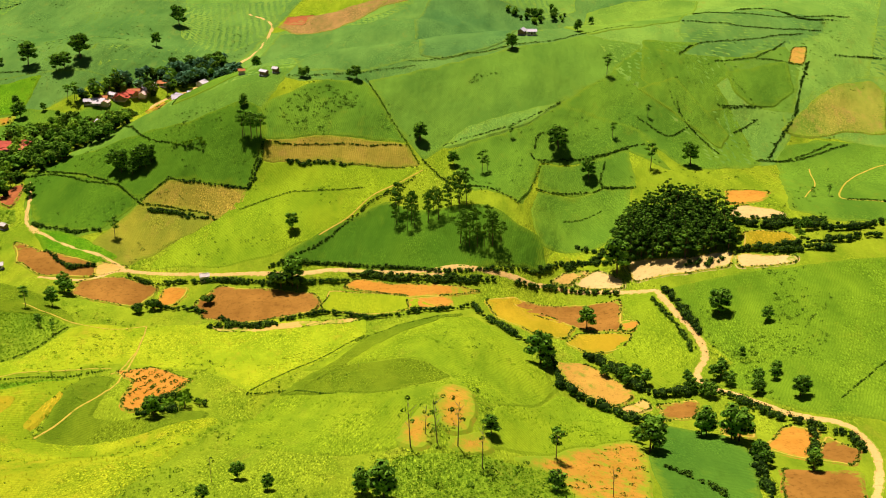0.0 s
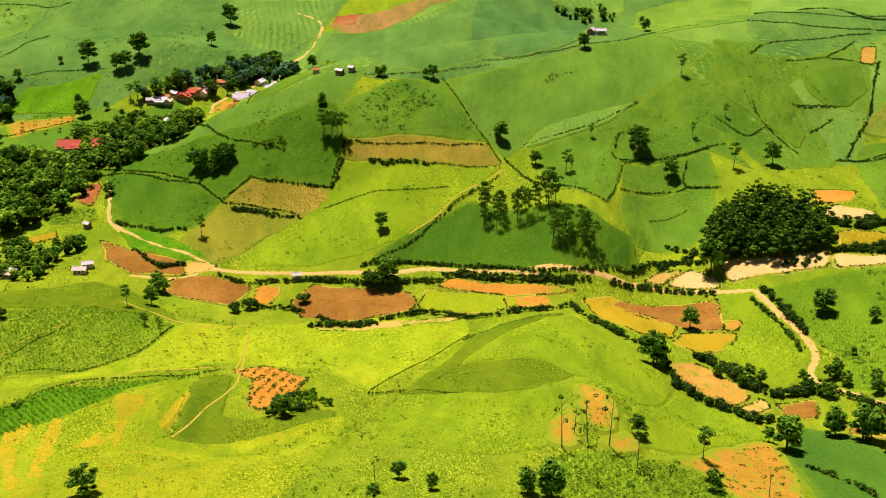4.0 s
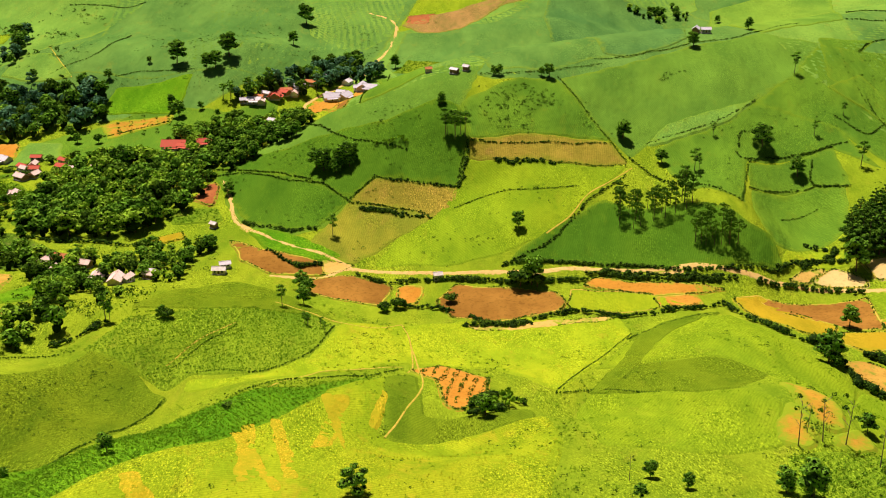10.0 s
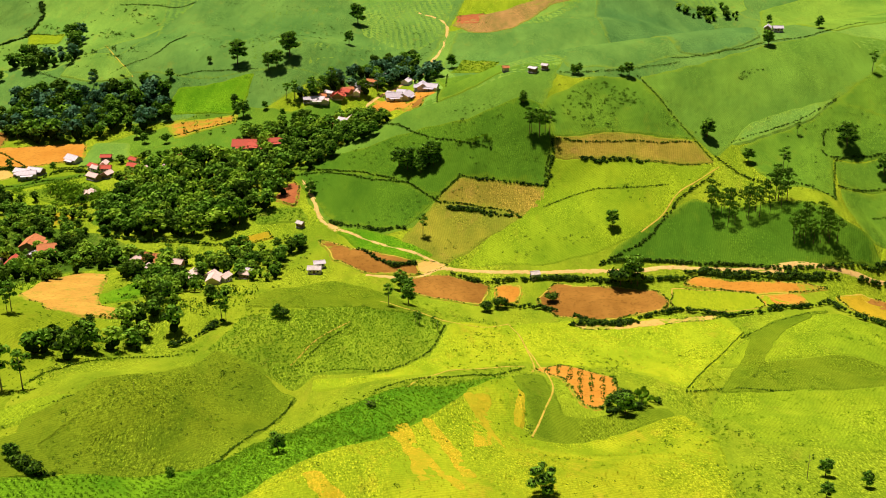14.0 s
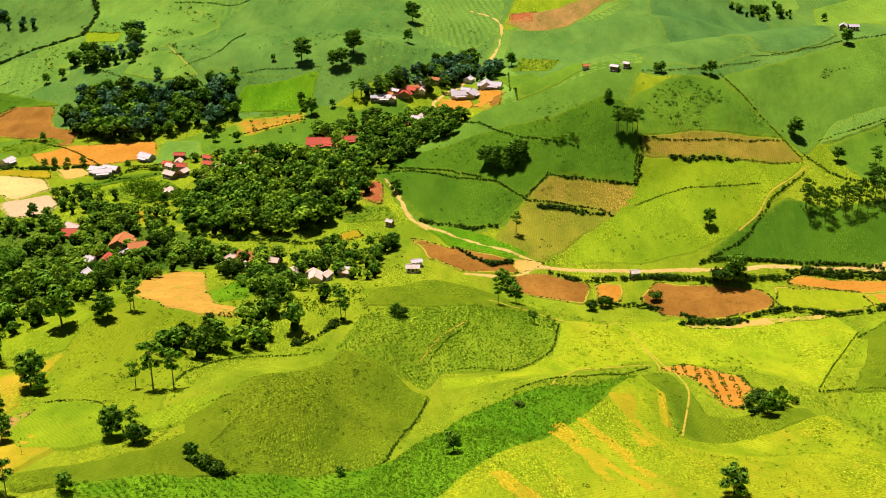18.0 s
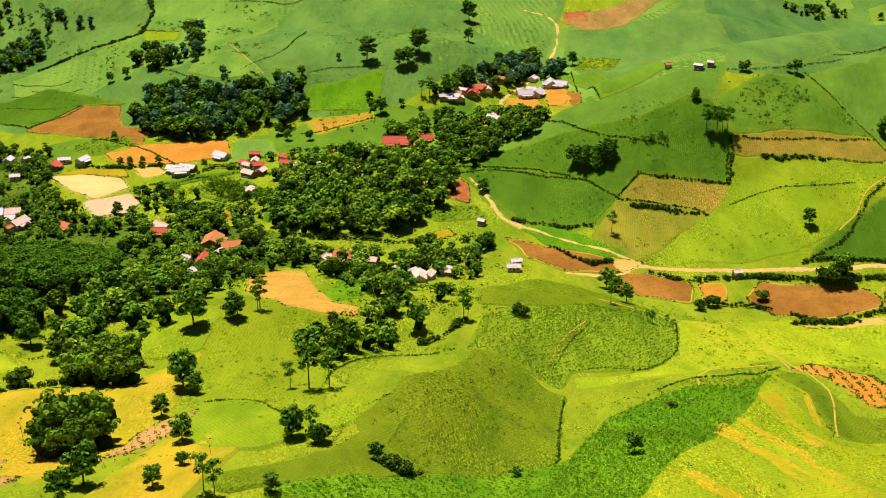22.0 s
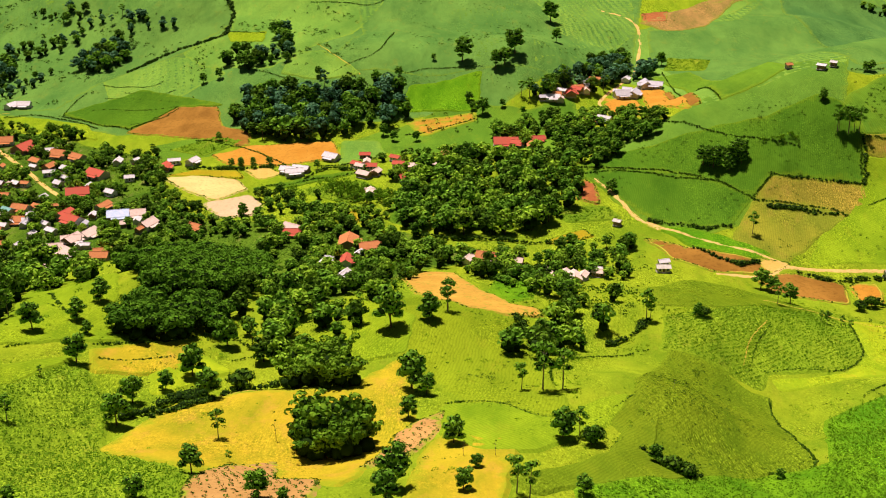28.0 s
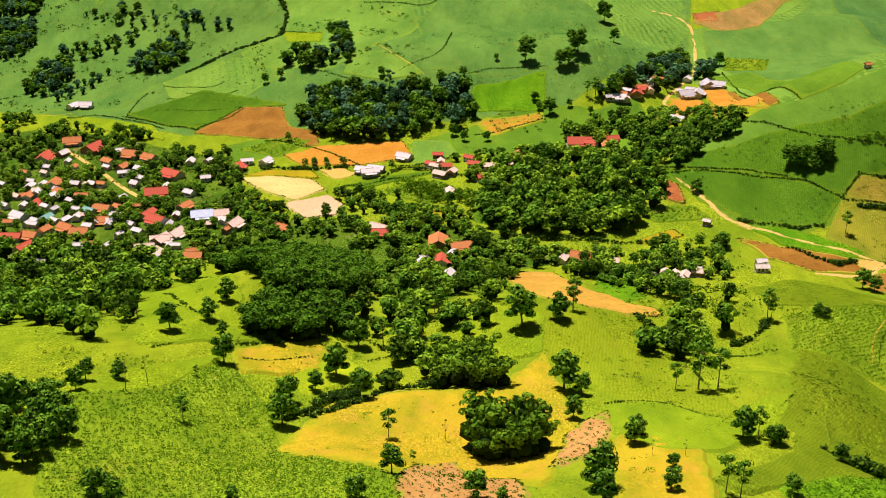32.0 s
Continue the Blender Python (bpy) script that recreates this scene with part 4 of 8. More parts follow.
field("slope_meadow", [(-15.0, 299.8), (-12.2, 310.3), (-9.1, 312.7), (-6.1, 321.1), (-3.0, 313.0), (-2.2, 301.4), (-7.0, 295.2)])
field("slope_meadow", [(-3.1, 318.9), (1.5, 354.8), (8.9, 352.4), (10.9, 323.7), (8.6, 307.9), (2.8, 302.4), (-0.8, 308.1)])
field("slope_meadow", [(1.8, 298.5), (9.1, 305.6), (14.1, 308.3), (15.2, 298.3), (7.9, 292.6)])
field("far_light", [(0.4, 632.6), (15.4, 650.6), (39.6, 659.0), (69.9, 672.1), (54.8, 654.5), (32.2, 644.0), (11.8, 633.8)])
field("maize_mid", [(124.1, 695.8), (150.8, 714.3), (163.5, 690.8), (178.4, 672.5), (169.1, 653.8), (149.5, 672.9)])
field("maize_mid", [(187.3, 729.0), (231.1, 746.4), (229.4, 715.3), (213.5, 702.0), (198.2, 699.9), (189.1, 709.9)])
track("dirt_road", 2.1, [(-255.1, 653.6), (-245.5, 624.8), (-240.3, 602.8), (-231.8, 586.1), (-207.7, 563.6), (-177.8, 547.8), (-167.5, 539)], ROAD, "pale dusty dirt road winding through the valley", 0.00)
track("dirt_road", 2.6, [(-208.8, 526.2), (-195.8, 525.3), (-181.4, 527.3), (-167.5, 539), (-137.5, 533.5), (-109.5, 527), (-82.1, 521), (-53.5, 522.1), (-25.3, 521.3), (0.2, 513)], ROAD, "pale dusty dirt road winding through the valley", 0.00)
track("dirt_road", 2.6, [(-48.3, 523), (-19.5, 519.6), (37, 511), (54.2, 510.8), (78.6, 504.4), (102.7, 491.3)], ROAD, "pale dusty dirt road winding through the valley", 0.01)
track("dirt_road", 2.6, [(102.7, 491.3), (108.2, 465.7), (112.9, 442.9), (111.9, 423.1), (105.8, 410.1), (108, 396.7), (116.8, 388), (129.2, 366.4), (138.1, 356.3)], ROAD, "pale dusty dirt road winding through the valley", 0.01)
track("dirt_road", 2.6, [(127.9, 367.8), (145.6, 351.5), (148.8, 337.6), (147.9, 323.3), (143.1, 308.4), (134.4, 289.1)], ROAD, "pale dusty dirt road winding through the valley", 0.02)
track("dirt_road", 2.6, [(-192, 1112.9), (-168.3, 1089.2), (-164.6, 1048.9), (-175.3, 982.1), (-188.8, 923.1)], ROAD, "pale dusty dirt road winding through the valley", 0.02)
track("dirt_road", 2.3, [(-188.8, 923.1), (-223.6, 855.2), (-225.5, 838.4), (-222.4, 808.1)], ROAD, "pale dusty dirt road winding through the valley", 0.02)
track("dirt_road", 3.0, [(-667.2, 781.2), (-643.4, 748.8), (-625.2, 725.6), (-603.8, 695.1), (-587, 672.3)], ROAD, "pale dusty dirt road winding through the valley", 0.03)
track("footpath", 0.8, [(-11.8, 610.5), (-38, 586.4), (-52.7, 562.1), (-65.6, 547.7)], PATHDIRT, "narrow worn earth footpath across the fields", 0.03)
track("footpath", 0.7, [(-136.5, 457.3), (-130.3, 406.6), (-128.3, 371.2), (-139.8, 326)], PATHDIRT, "narrow worn earth footpath across the fields", 0.04)
track("footpath", 0.8, [(-198.8, 477.7), (-181.6, 464.4), (-164.2, 456.8), (-149.6, 459.1), (-139.1, 469.9)], PATHDIRT, "narrow worn earth footpath across the fields", 0.04)
track("footpath", 0.7, [(-138.8, 468.3), (-134.8, 444.5), (-132.4, 407), (-134.2, 395.6)], PATHDIRT, "narrow worn earth footpath across the fields", 0.04)
track("footpath", 0.8, [(-182, 347.6), (-173.7, 379.6), (-157, 396.2), (-136.6, 405.2)], PATHDIRT, "narrow worn earth footpath across the fields", 0.05)
track("footpath", 0.7, [(-451.4, 940.3), (-425.6, 889), (-410.6, 863.8)], PATHDIRT, "narrow worn earth footpath across the fields", 0.05)
track("footpath", 0.7, [(-687.9, 867.4), (-718.5, 865), (-737.4, 855.5)], PATHDIRT, "narrow worn earth footpath across the fields", 0.06)
track("footpath", 0.8, [(-442.6, 277.3), (-433.6, 313.5), (-417.6, 330.7), (-395.5, 336.9), (-380.4, 334.6)], PATHDIRT, "narrow worn earth footpath across the fields", 0.06)
track("footpath", 1.0, [(263, 631.2), (247.7, 624.7), (231.8, 607), (214.9, 571.8), (215.1, 559.3), (233.4, 553.6)], PATHDIRT, "narrow worn earth footpath across the fields", 0.06)
track("footpath", 0.7, [(219.8, 639.1), (211.2, 600.9), (194.6, 565.9)], PATHDIRT, "narrow worn earth footpath across the fields", 0.07)
track("footpath", 0.6, [(-229.8, 393), (-221.9, 414.2), (-209.4, 435)], PATHDIRT, "narrow worn earth footpath across the fields", 0.07)

# low earth bunds round the plots of the valley floor
for n, (kind, edge) in enumerate(list(FIELDS)):
    middle = edge.mean(0)
    if ("paddy" in kind or kind in ("soil_brown", "soil_orange")) and -260 < middle[0] < 180 and 330 < middle[1] < 560:
        track("bund", 0.75, np.concatenate([edge[::2], edge[:1]]), PATHDIRT, "low earth bund round a small plot", 0.02)

# ---------- houses ----------
ROOFS = {
    "red": (plain_material("red_roof", (0.58, 0.10, 0.06), (0.46, 0.12, 0.06), 0.8, 0.1, 0.8, 0.2), "red metal roof"),
    "orange": (plain_material("orange_roof", (0.58, 0.23, 0.08), (0.46, 0.17, 0.06), 0.85, 0.1, 0.9, 0.2), "orange tiled roof"),
    "white": (plain_material("white_roof", (0.74, 0.71, 0.71), (0.58, 0.53, 0.50), 0.8, 0.15, 0.8, 0.2), "pale sheet-metal roof"),
    "pale": (plain_material("pale_roof", (0.78, 0.60, 0.50), (0.66, 0.48, 0.38), 0.8, 0.15, 0.8, 0.2), "faded pinkish roof"),
    "grey": (plain_material("grey_roof", (0.46, 0.45, 0.48), (0.58, 0.56, 0.58), 0.6, 0.3, 0.8, 0.2), "weathered grey roof"),
    "blue": (plain_material("blue_roof", (0.32, 0.46, 0.66), (0.52, 0.58, 0.68), 0.5, 0.4, 0.8, 0.2), "light blue metal roof"),
    "teal": (plain_material("teal_roof", (0.14, 0.40, 0.34), (0.22, 0.45, 0.38), 0.5, 0.4, 0.8, 0.2), "teal green metal roof"),
    "hut": (plain_material("hut_roof", (0.70, 0.65, 0.55), (0.50, 0.45, 0.38), 0.7, 0.2, 0.8, 0.2), "pale hut roof"),
}
WALLS = [plain_material("cream_wall", (0.62, 0.54, 0.40), (0.48, 0.41, 0.30), 0.85, 0.1, 0.6),
         plain_material("wooden_wall", (0.24, 0.14, 0.08), (0.32, 0.20, 0.11), 0.85, 0.1, 1.2),
         plain_material("white_wall", (0.72, 0.70, 0.64), (0.58, 0.55, 0.48), 0.85, 0.1, 0.6)]
DOOR = plain_material("door_wood", (0.12, 0.07, 0.04), (0.17, 0.10, 0.06), 0.7, 0.2, 2.0)
PANE = plain_material("window_glass", (0.03, 0.04, 0.05), (0.05, 0.06, 0.07), 0.1, 0.6, 1.0)
FRAME = plain_material("window_frame_paint", (0.5, 0.46, 0.4), (0.4, 0.36, 0.3), 0.6, 0.2, 2.0)
PLINTH = plain_material("concrete", (0.38, 0.35, 0.31), (0.30, 0.27, 0.24), 0.9, 0.1, 1.0)


def box(x0, y0, z0, x1, y1, z1):
    v = np.array([(x, y, z) for z in (z0, z1) for x, y in ((x0, y0), (x1, y0), (x1, y1), (x0, y1))], float)
    return v, np.array([(3, 2, 1, 0), (4, 5, 6, 7), (0, 1, 5, 4), (1, 2, 6, 5), (2, 3, 7, 6), (3, 0, 4, 7)])


PLOTS = []


def house(roof, x, y, long, turn=None):
    """A small village house: plinth, walls with gables, two thick roof slopes with eaves, door and windows."""
    look_of = ROOFS[roof]
    PLOTS.append((x, y, long))
    r = np.random.default_rng(int(abs(x * 13 + y * 7)))
    l, d = long * 0.5, long * 0.5 * r.uniform(0.55, 0.75)
    wall = 2.7 if long < 11 else 3.2
    rise, eave = d * r.uniform(0.5, 0.68), 0.6
    root = new("hut" if roof == "hut" else "house")
    wood_wall = WALLS[int(r.integers(3))]
    tagged(root, ("small hut" if roof == "hut" else "village house") + " with a " + look_of[1] + (" among trees" if long < 9 else " and wide eaves"), "hut" if roof == "hut" else "house", "houses of the villages")
    part("plinth", mesh_of("plinth", *box(-l - 0.25, -d - 0.25, -0.8, l + 0.25, d + 0.25, 0.3), PLINTH), root)
    v, f = box(-l, -d, 0.3, l, d, wall)
    gable = np.array([(-l, -d, wall), (-l, d, wall), (-l, 0, wall + rise - 0.12), (l, -d, wall), (l, d, wall), (l, 0, wall + rise - 0.12)])
    gv, gf = gable, np.array([(0, 2, 1, 1), (3, 4, 5, 5)])
    me = bpy.data.meshes.new("wall")
    me.from_pydata(np.concatenate([v, gv]).tolist(), [], f.tolist() + [(8, 10, 9), (11, 12, 13)])
    me.materials.append(wood_wall)
    part("wall", me, root)
    run = d + eave
    drop = rise / d * eave
    for side in (-1, 1):
        a, b = np.array([0, wall + rise]), np.array([side * run, wall - drop])
        q = [(sx, s[0], s[1] + up) for up in (0, 0.14) for sx, s in ((-l - eave, a), (l + eave, a), (l + eave, b), (-l - eave, b))]
        me = bpy.data.meshes.new("roof_slope")
        me.from_pydata(q, [], [(3, 2, 1, 0), (4, 5, 6, 7), (0, 1, 5, 4), (1, 2, 6, 5), (2, 3, 7, 6), (3, 0, 4, 7)])
        me.materials.append(look_of[0])
        part("roof_slope", me, root, look_of[1])
    part("ridge_cap", mesh_of("ridge_cap", *box(-l - eave, -0.18, wall + rise + 0.06, l + eave, 0.18, wall + rise + 0.2), look_of[0]), root)
    if long > 5:
        part("door", mesh_of("door", *box(-0.5, -d - 0.06, 0.3, 0.5, -d + 0.05, 2.35), DOOR), root)
        for wx in (-0.6 * l, 0.6 * l):
            win = part("window", mesh_of("window", *box(wx - 0.6, -d - 0.05, 1.1, wx + 0.6, -d + 0.04, 2.2), FRAME), root)
            part("pane", mesh_of("pane", *box(wx - 0.48, -d - 0.07, 1.2, wx + 0.48, -d - 0.02, 2.1), PANE), win)
    if long > 9:
        me = bpy.data.meshes.new("porch_roof")
        z = wall - drop - 0.15
        me.from_pydata([(-l * 0.7, -run + 0.3, z), (l * 0.7, -run + 0.3, z), (l * 0.7, -run - 1.9, z - 0.5), (-l * 0.7, -run - 1.9, z - 0.5),
                        (-l * 0.7, -run + 0.3, z + 0.1), (l * 0.7, -run + 0.3, z + 0.1), (l * 0.7, -run - 1.9, z - 0.4), (-l * 0.7, -run - 1.9, z - 0.4)], [],
                       [(3, 2, 1, 0), (4, 5, 6, 7), (0, 1, 5, 4), (1, 2, 6, 5), (2, 3, 7, 6), (3, 0, 4, 7)])
        me.materials.append(look_of[0])
        part("porch_roof", me, root)
        for sx in (-0.66, 0.66):
            part("porch_post", mesh_of("porch_post", *box(l * sx - 0.09, -run - 1.8, -0.6, l * sx + 0.09, -run - 1.62, z - 0.45), DOOR), root)
    angle = r.choice([0, 0.25, -0.3, 1.2, 1.57, -0.6]) if turn is None else turn
    root.matrix_basis = Matrix.Translation((x, y, height(x, y) + 0.35)) @ Matrix.Rotation(angle, 4, "Z")
    return root


house("red", -673.2, 755.5, 15.0)
house("red", -643.7, 771.9, 15.2)
house("red", -574.4, 711.8, 14.2)
house("red", -576.2, 674.6, 13.5)
house("red", -563.6, 622.7, 12.6)
house("white", -663.6, 764.7, 8.0)
house("white", -622.2, 766.4, 8.0)
house("white", -567.9, 738, 7.7)
house("white", -555.3, 738.9, 7.7)
house("white", -528.8, 735, 7.7)
house("white", -598.9, 724.1, 7.6)
house("white", -653.5, 679.8, 7.2)
house("white", -637, 673.1, 7.1)
house("white", -619.6, 628.9, 6.7)
house("white", -613.5, 633.1, 6.7)
house("white", -662.5, 694.4, 7.3)
house("white", -555.7, 675.2, 7.1)
house("orange", -613.6, 756.9, 11.8)
house("orange", -598.3, 747.1, 11.7)
house("orange", -664.2, 789.3, 12.3)
house("orange", -553, 648.3, 10.3)
house("orange", -602.6, 647.5, 10.3)
house("orange", -597.8, 625.8, 10.0)
house("orange", -614.7, 616.2, 9.9)
house("orange", -603.9, 605.5, 9.7)
house("orange", -631.4, 602.5, 9.7)
house("orange", -625.7, 579.8, 9.3)
house("orange", -648.1, 697.4, 11.0)
house("orange", -637.8, 680.9, 10.8)
house("blue", -538.7, 630, 12.0)
house("teal", -632.2, 633.5, 7.4)
house("teal", -609.4, 643.8, 7.5)
house("pale", -553.2, 588.3, 10.7)
house("pale", -547.7, 600.5, 10.9)
house("pale", -517, 612.9, 11.1)
house("pale", -550, 561.1, 10.3)
house("pale", -547.1, 539.7, 9.9)
house("pale", -529.4, 633.5, 11.4)
house("orange", -488.1, 609.8, 9.8)
house("orange", -528.1, 555.3, 9.0)
house("red", -532.6, 724.4, 9.8)
house("red", -647.5, 660.2, 9.1)
house("white", -422.3, 738.1, 10.8)
house("white", -440.3, 714.8, 10.5)
house("white", -448.3, 712.7, 10.4)
house("red", -403.8, 722.7, 7.5)
house("red", -375.6, 717.2, 7.5)
house("red", -370.4, 690.7, 7.2)
house("pale", -397.8, 701.4, 8.8)
house("pale", -391.9, 669.9, 8.5)
house("pale", -364.5, 710.6, 8.9)
house("orange", -345.2, 727.1, 9.8)
house("red", -295.9, 733.6, 9.2)
house("red", -282.8, 734.8, 9.2)
house("orange", -287.6, 724.9, 8.4)
house("red", -250.2, 844.5, 8.7)
house("red", -243.5, 855, 8.8)
house("pale", -258.4, 833.7, 7.8)
house("pale", -236.1, 858.7, 8.0)
house("white", -198.3, 902.2, 8.3)
house("red", -242.9, 756.3, 13.2)
house("white", -263.8, 833.8, 10.2)
house("white", -235.2, 867.5, 10.6)
house("white", -236.5, 749.7, 9.3)
house("red", -249.3, 846.1, 10.4)
house("grey", -207.3, 860.5, 12.3)
house("grey", -197.6, 865, 12.4)
house("grey", -184.6, 886.4, 12.6)
house("grey", -178.8, 881.8, 12.6)
house("white", -214.7, 909.8, 10.1)
house("pale", -432.7, 608.2, 11.0)
house("red", -432.3, 602.2, 9.6)
house("orange", -398.7, 583.1, 13.7)
house("orange", -385.3, 574.8, 13.6)
house("red", -397, 548.8, 10.1)
house("white", -394, 501.3, 7.6)
house("white", -407.9, 539.7, 8.2)
house("orange", -323.4, 554.7, 10.2)
house("pale", -308.5, 542.9, 6.4)
house("pale", -277.7, 512.2, 6.1)
house("pale", -268.8, 521.4, 6.2)
house("pale", -286.1, 519.4, 6.2)
house("hut", -235.1, 528.9, 6.3)
house("hut", -249.4, 591.2, 3.8)
house("hut", -122.6, 524.5, 4.0)
house("white", -690.8, 879.4, 9.9)
house("white", -680.8, 880.7, 9.9)
house("white", -112.7, 691.3, 4.9)
house("grey", 54.3, 770.9, 6.2)
house("grey", 60.8, 769.6, 6.2)
house("pale", -295.1, 518.1, 8.5)
house("pale", -282.4, 508.6, 8.4)
house("pale", -293.5, 513.9, 7.4)
house("pale", -333.3, 552.4, 7.9)
house("white", -639.7, 623.5, 5.3)
house("white", -665.2, 734.5, 6.1)
house("white", -633.5, 695.8, 5.9)
house("white", -590.9, 625, 5.3)
house("white", -596.2, 667.3, 5.6)
house("white", -602.3, 616.7, 5.3)
house("white", -625.3, 628.2, 5.3)
house("white", -590.9, 636.5, 5.4)
house("white", -623.1, 697.3, 5.9)
house("white", -639.6, 654.8, 5.5)
house("white", -654.5, 657.6, 5.6)
house("white", -626.3, 662.3, 5.6)
house("white", -637, 628.1, 5.3)
house("white", -572.8, 687.2, 5.8)
house("white", -550.3, 700.6, 5.9)
house("white", -594.8, 694.6, 5.8)
house("white", -580.9, 580.7, 5.0)
house("white", -596.5, 580.9, 5.0)
house("white", -608.7, 554, 4.8)
house("white", -542.5, 577.1, 5.0)
house("orange", -656.7, 673.5, 7.8)
house("orange", -622.2, 671.2, 7.8)
house("orange", -593.1, 650.1, 7.6)
house("orange", -625.7, 610.4, 7.2)
house("orange", -591, 582.9, 6.9)
house("orange", -611.2, 727.6, 8.4)
house("orange", -625.4, 743.2, 8.5)
house("orange", -676.8, 723.8, 8.3)
house("white", -665.1, 703.3, 5.5)
house("white", -655.9, 698.8, 5.5)
house("white", -642.1, 674.5, 5.3)
house("white", -624.1, 673.8, 5.3)
house("white", -654.5, 746.5, 5.8)
house("white", -599.7, 623.8, 5.0)
house("white", -592.3, 635.4, 5.1)
house("white", -665.3, 657.6, 5.2)
house("white", -634.9, 619.9, 5.0)
house("white", -618.3, 646.6, 5.1)
house("white", -577.2, 616.6, 4.9)
house("white", -579.7, 599.3, 4.8)
house("white", -554.3, 631.9, 5.0)
house("white", -525.8, 622.9, 5.0)
house("white", -545.6, 576.9, 4.6)
house("white", -663.4, 625, 5.0)
house("white", -649, 595.5, 4.8)
house("white", -677.5, 626.6, 5.0)
house("white", -682.9, 701, 5.5)
house("white", -623, 731.3, 5.7)
house("white", -593.3, 704.7, 5.5)
house("pale", -654.2, 682.9, 5.4)
house("pale", -628.2, 697.1, 5.5)
house("pale", -664.3, 674.6, 5.3)
house("pale", -609, 635, 5.1)
house("pale", -530.9, 615.4, 4.9)
house("pale", -678.1, 650.2, 5.2)
house("pale", -661.2, 719.6, 5.7)
house("orange", -659.4, 675.9, 5.3)
house("orange", -645.6, 732.7, 5.7)
house("orange", -652.1, 626.1, 5.0)
house("orange", -583.8, 652.3, 5.2)
house("orange", -519.8, 604.7, 4.8)
house("orange", -699.9, 702, 5.5)
house("orange", -616.9, 696.2, 5.5)
house("grey", -642, 685.3, 5.4)
house("grey", -590.7, 618, 4.9)
house("grey", -632.5, 648.1, 5.2)
house("grey", -555.2, 618, 4.9)
house("grey", -681.7, 678, 5.4)
house("grey", -690.3, 668, 5.3)
house("grey", -581.5, 717.6, 5.6)
house("red", -641.2, 600.3, 10.9)
house("red", -663.7, 616.8, 11.2)
house("red", -627.3, 580.9, 11.2)
house("orange", -666.2, 639.6, 10.2)
house("orange", -529.5, 566.2, 9.1)
house("orange", -662.7, 597.5, 9.6)
house("pale", -558, 571.9, 9.8)
house("pale", -553.7, 588.5, 10.1)
house("white", -546.3, 546, 7.1)
house("white", -516.3, 734.6, 9.2)
house("red", -399.5, 737.6, 6.9)
house("red", -393.8, 715.9, 6.7)
house("red", -378.5, 729.9, 6.8)
house("pale", -401.2, 718.1, 6.8)
house("pale", -390.1, 705.3, 6.6)
house("pale", -397.5, 725.2, 6.8)
house("pale", -392.1, 671.2, 6.4)
house("pale", -322, 534.7, 6.4)
house("white", -233.5, 537, 5.2)
house("white", -282.8, 514.7, 5.0)
house("white", -269, 526.6, 5.1)
house("white", -406, 550.7, 4.7)
house("white", -407.1, 532.2, 4.6)
house("white", -391.1, 561.8, 4.8)
house("grey", -270.8, 832.5, 6.8)
house("orange", -261.8, 837.7, 8.4)
house("white", -255.7, 845.7, 6.8)
house("red", -249.4, 847.3, 8.4)
house("orange", -242.6, 858.9, 8.4)
house("grey", -237.2, 866.8, 6.8)
house("white", -231.5, 875.3, 6.8)
house("orange", -225.7, 884.3, 8.4)
house("grey", -209.3, 867.4, 6.8)
house("grey", -201.1, 875.9, 6.8)
house("white", -196.1, 871.3, 6.8)
house("grey", -188.1, 886.1, 6.8)
house("grey", -181.3, 884.1, 6.8)
house("orange", -243, 788.7, 8.4)
house("pale", -235.1, 788.2, 6.8)
house("orange", -129.1, 704.2, 3.6)
house("white", -105.3, 691.8, 3.6)
house("pale", -350.8, 712.3, 6.5)
house("red", -304, 737.7, 15.8)
house("white", -443.9, 707.4, 11.2)
house("red", -572, 634.7, 11.2)
house("white", -650, 638.2, 10.2)
house("white", -607.5, 716, 7.4)
house("white", -570, 604.5, 6.5)


# ---------- leaves, shrubs and trees ----------
def leaf_cloud(centres, radii, count, size, flat=0.8, droop=0.0):
    """Small leaf sprays over the surface of several lumps: verts and quads."""
    centres, radii = np.atleast_2d(centres), np.broadcast_to(radii, (len(centres),))
    share = radii ** 2 / np.sum(radii ** 2)
    pick = rng.choice(len(centres), count, p=share)
    d = rng.normal(size=(count, 3))
    d[:, 2] = np.abs(d[:, 2]) * 0.62 + d[:, 2] * 0.5
    d /= np.linalg.norm(d, axis=1, keepdims=True)
    reach = radii[pick] * rng.uniform(0.78, 1.12, count)
    at = centres[pick] + d * reach[:, None] * (1, 1, flat)
    n = d + rng.normal(scale=0.24, size=(count, 3))
    n /= np.linalg.norm(n, axis=1, keepdims=True)
    u = np.cross(n, rng.normal(size=(count, 3)))
    u /= np.linalg.norm(u, axis=1, keepdims=True)
    w = np.cross(n, u)
    s = size * rng.uniform(0.6, 1.4, count)[:, None]
    v = np.stack([at - u * s, at - w * s * 0.62 + n * s * 0.15, at + u * s - (0, 0, droop), at + w * s * 0.62 + n * s * 0.15], 1)
    return v.reshape(-1, 3), np.arange(count * 4).reshape(-1, 4)


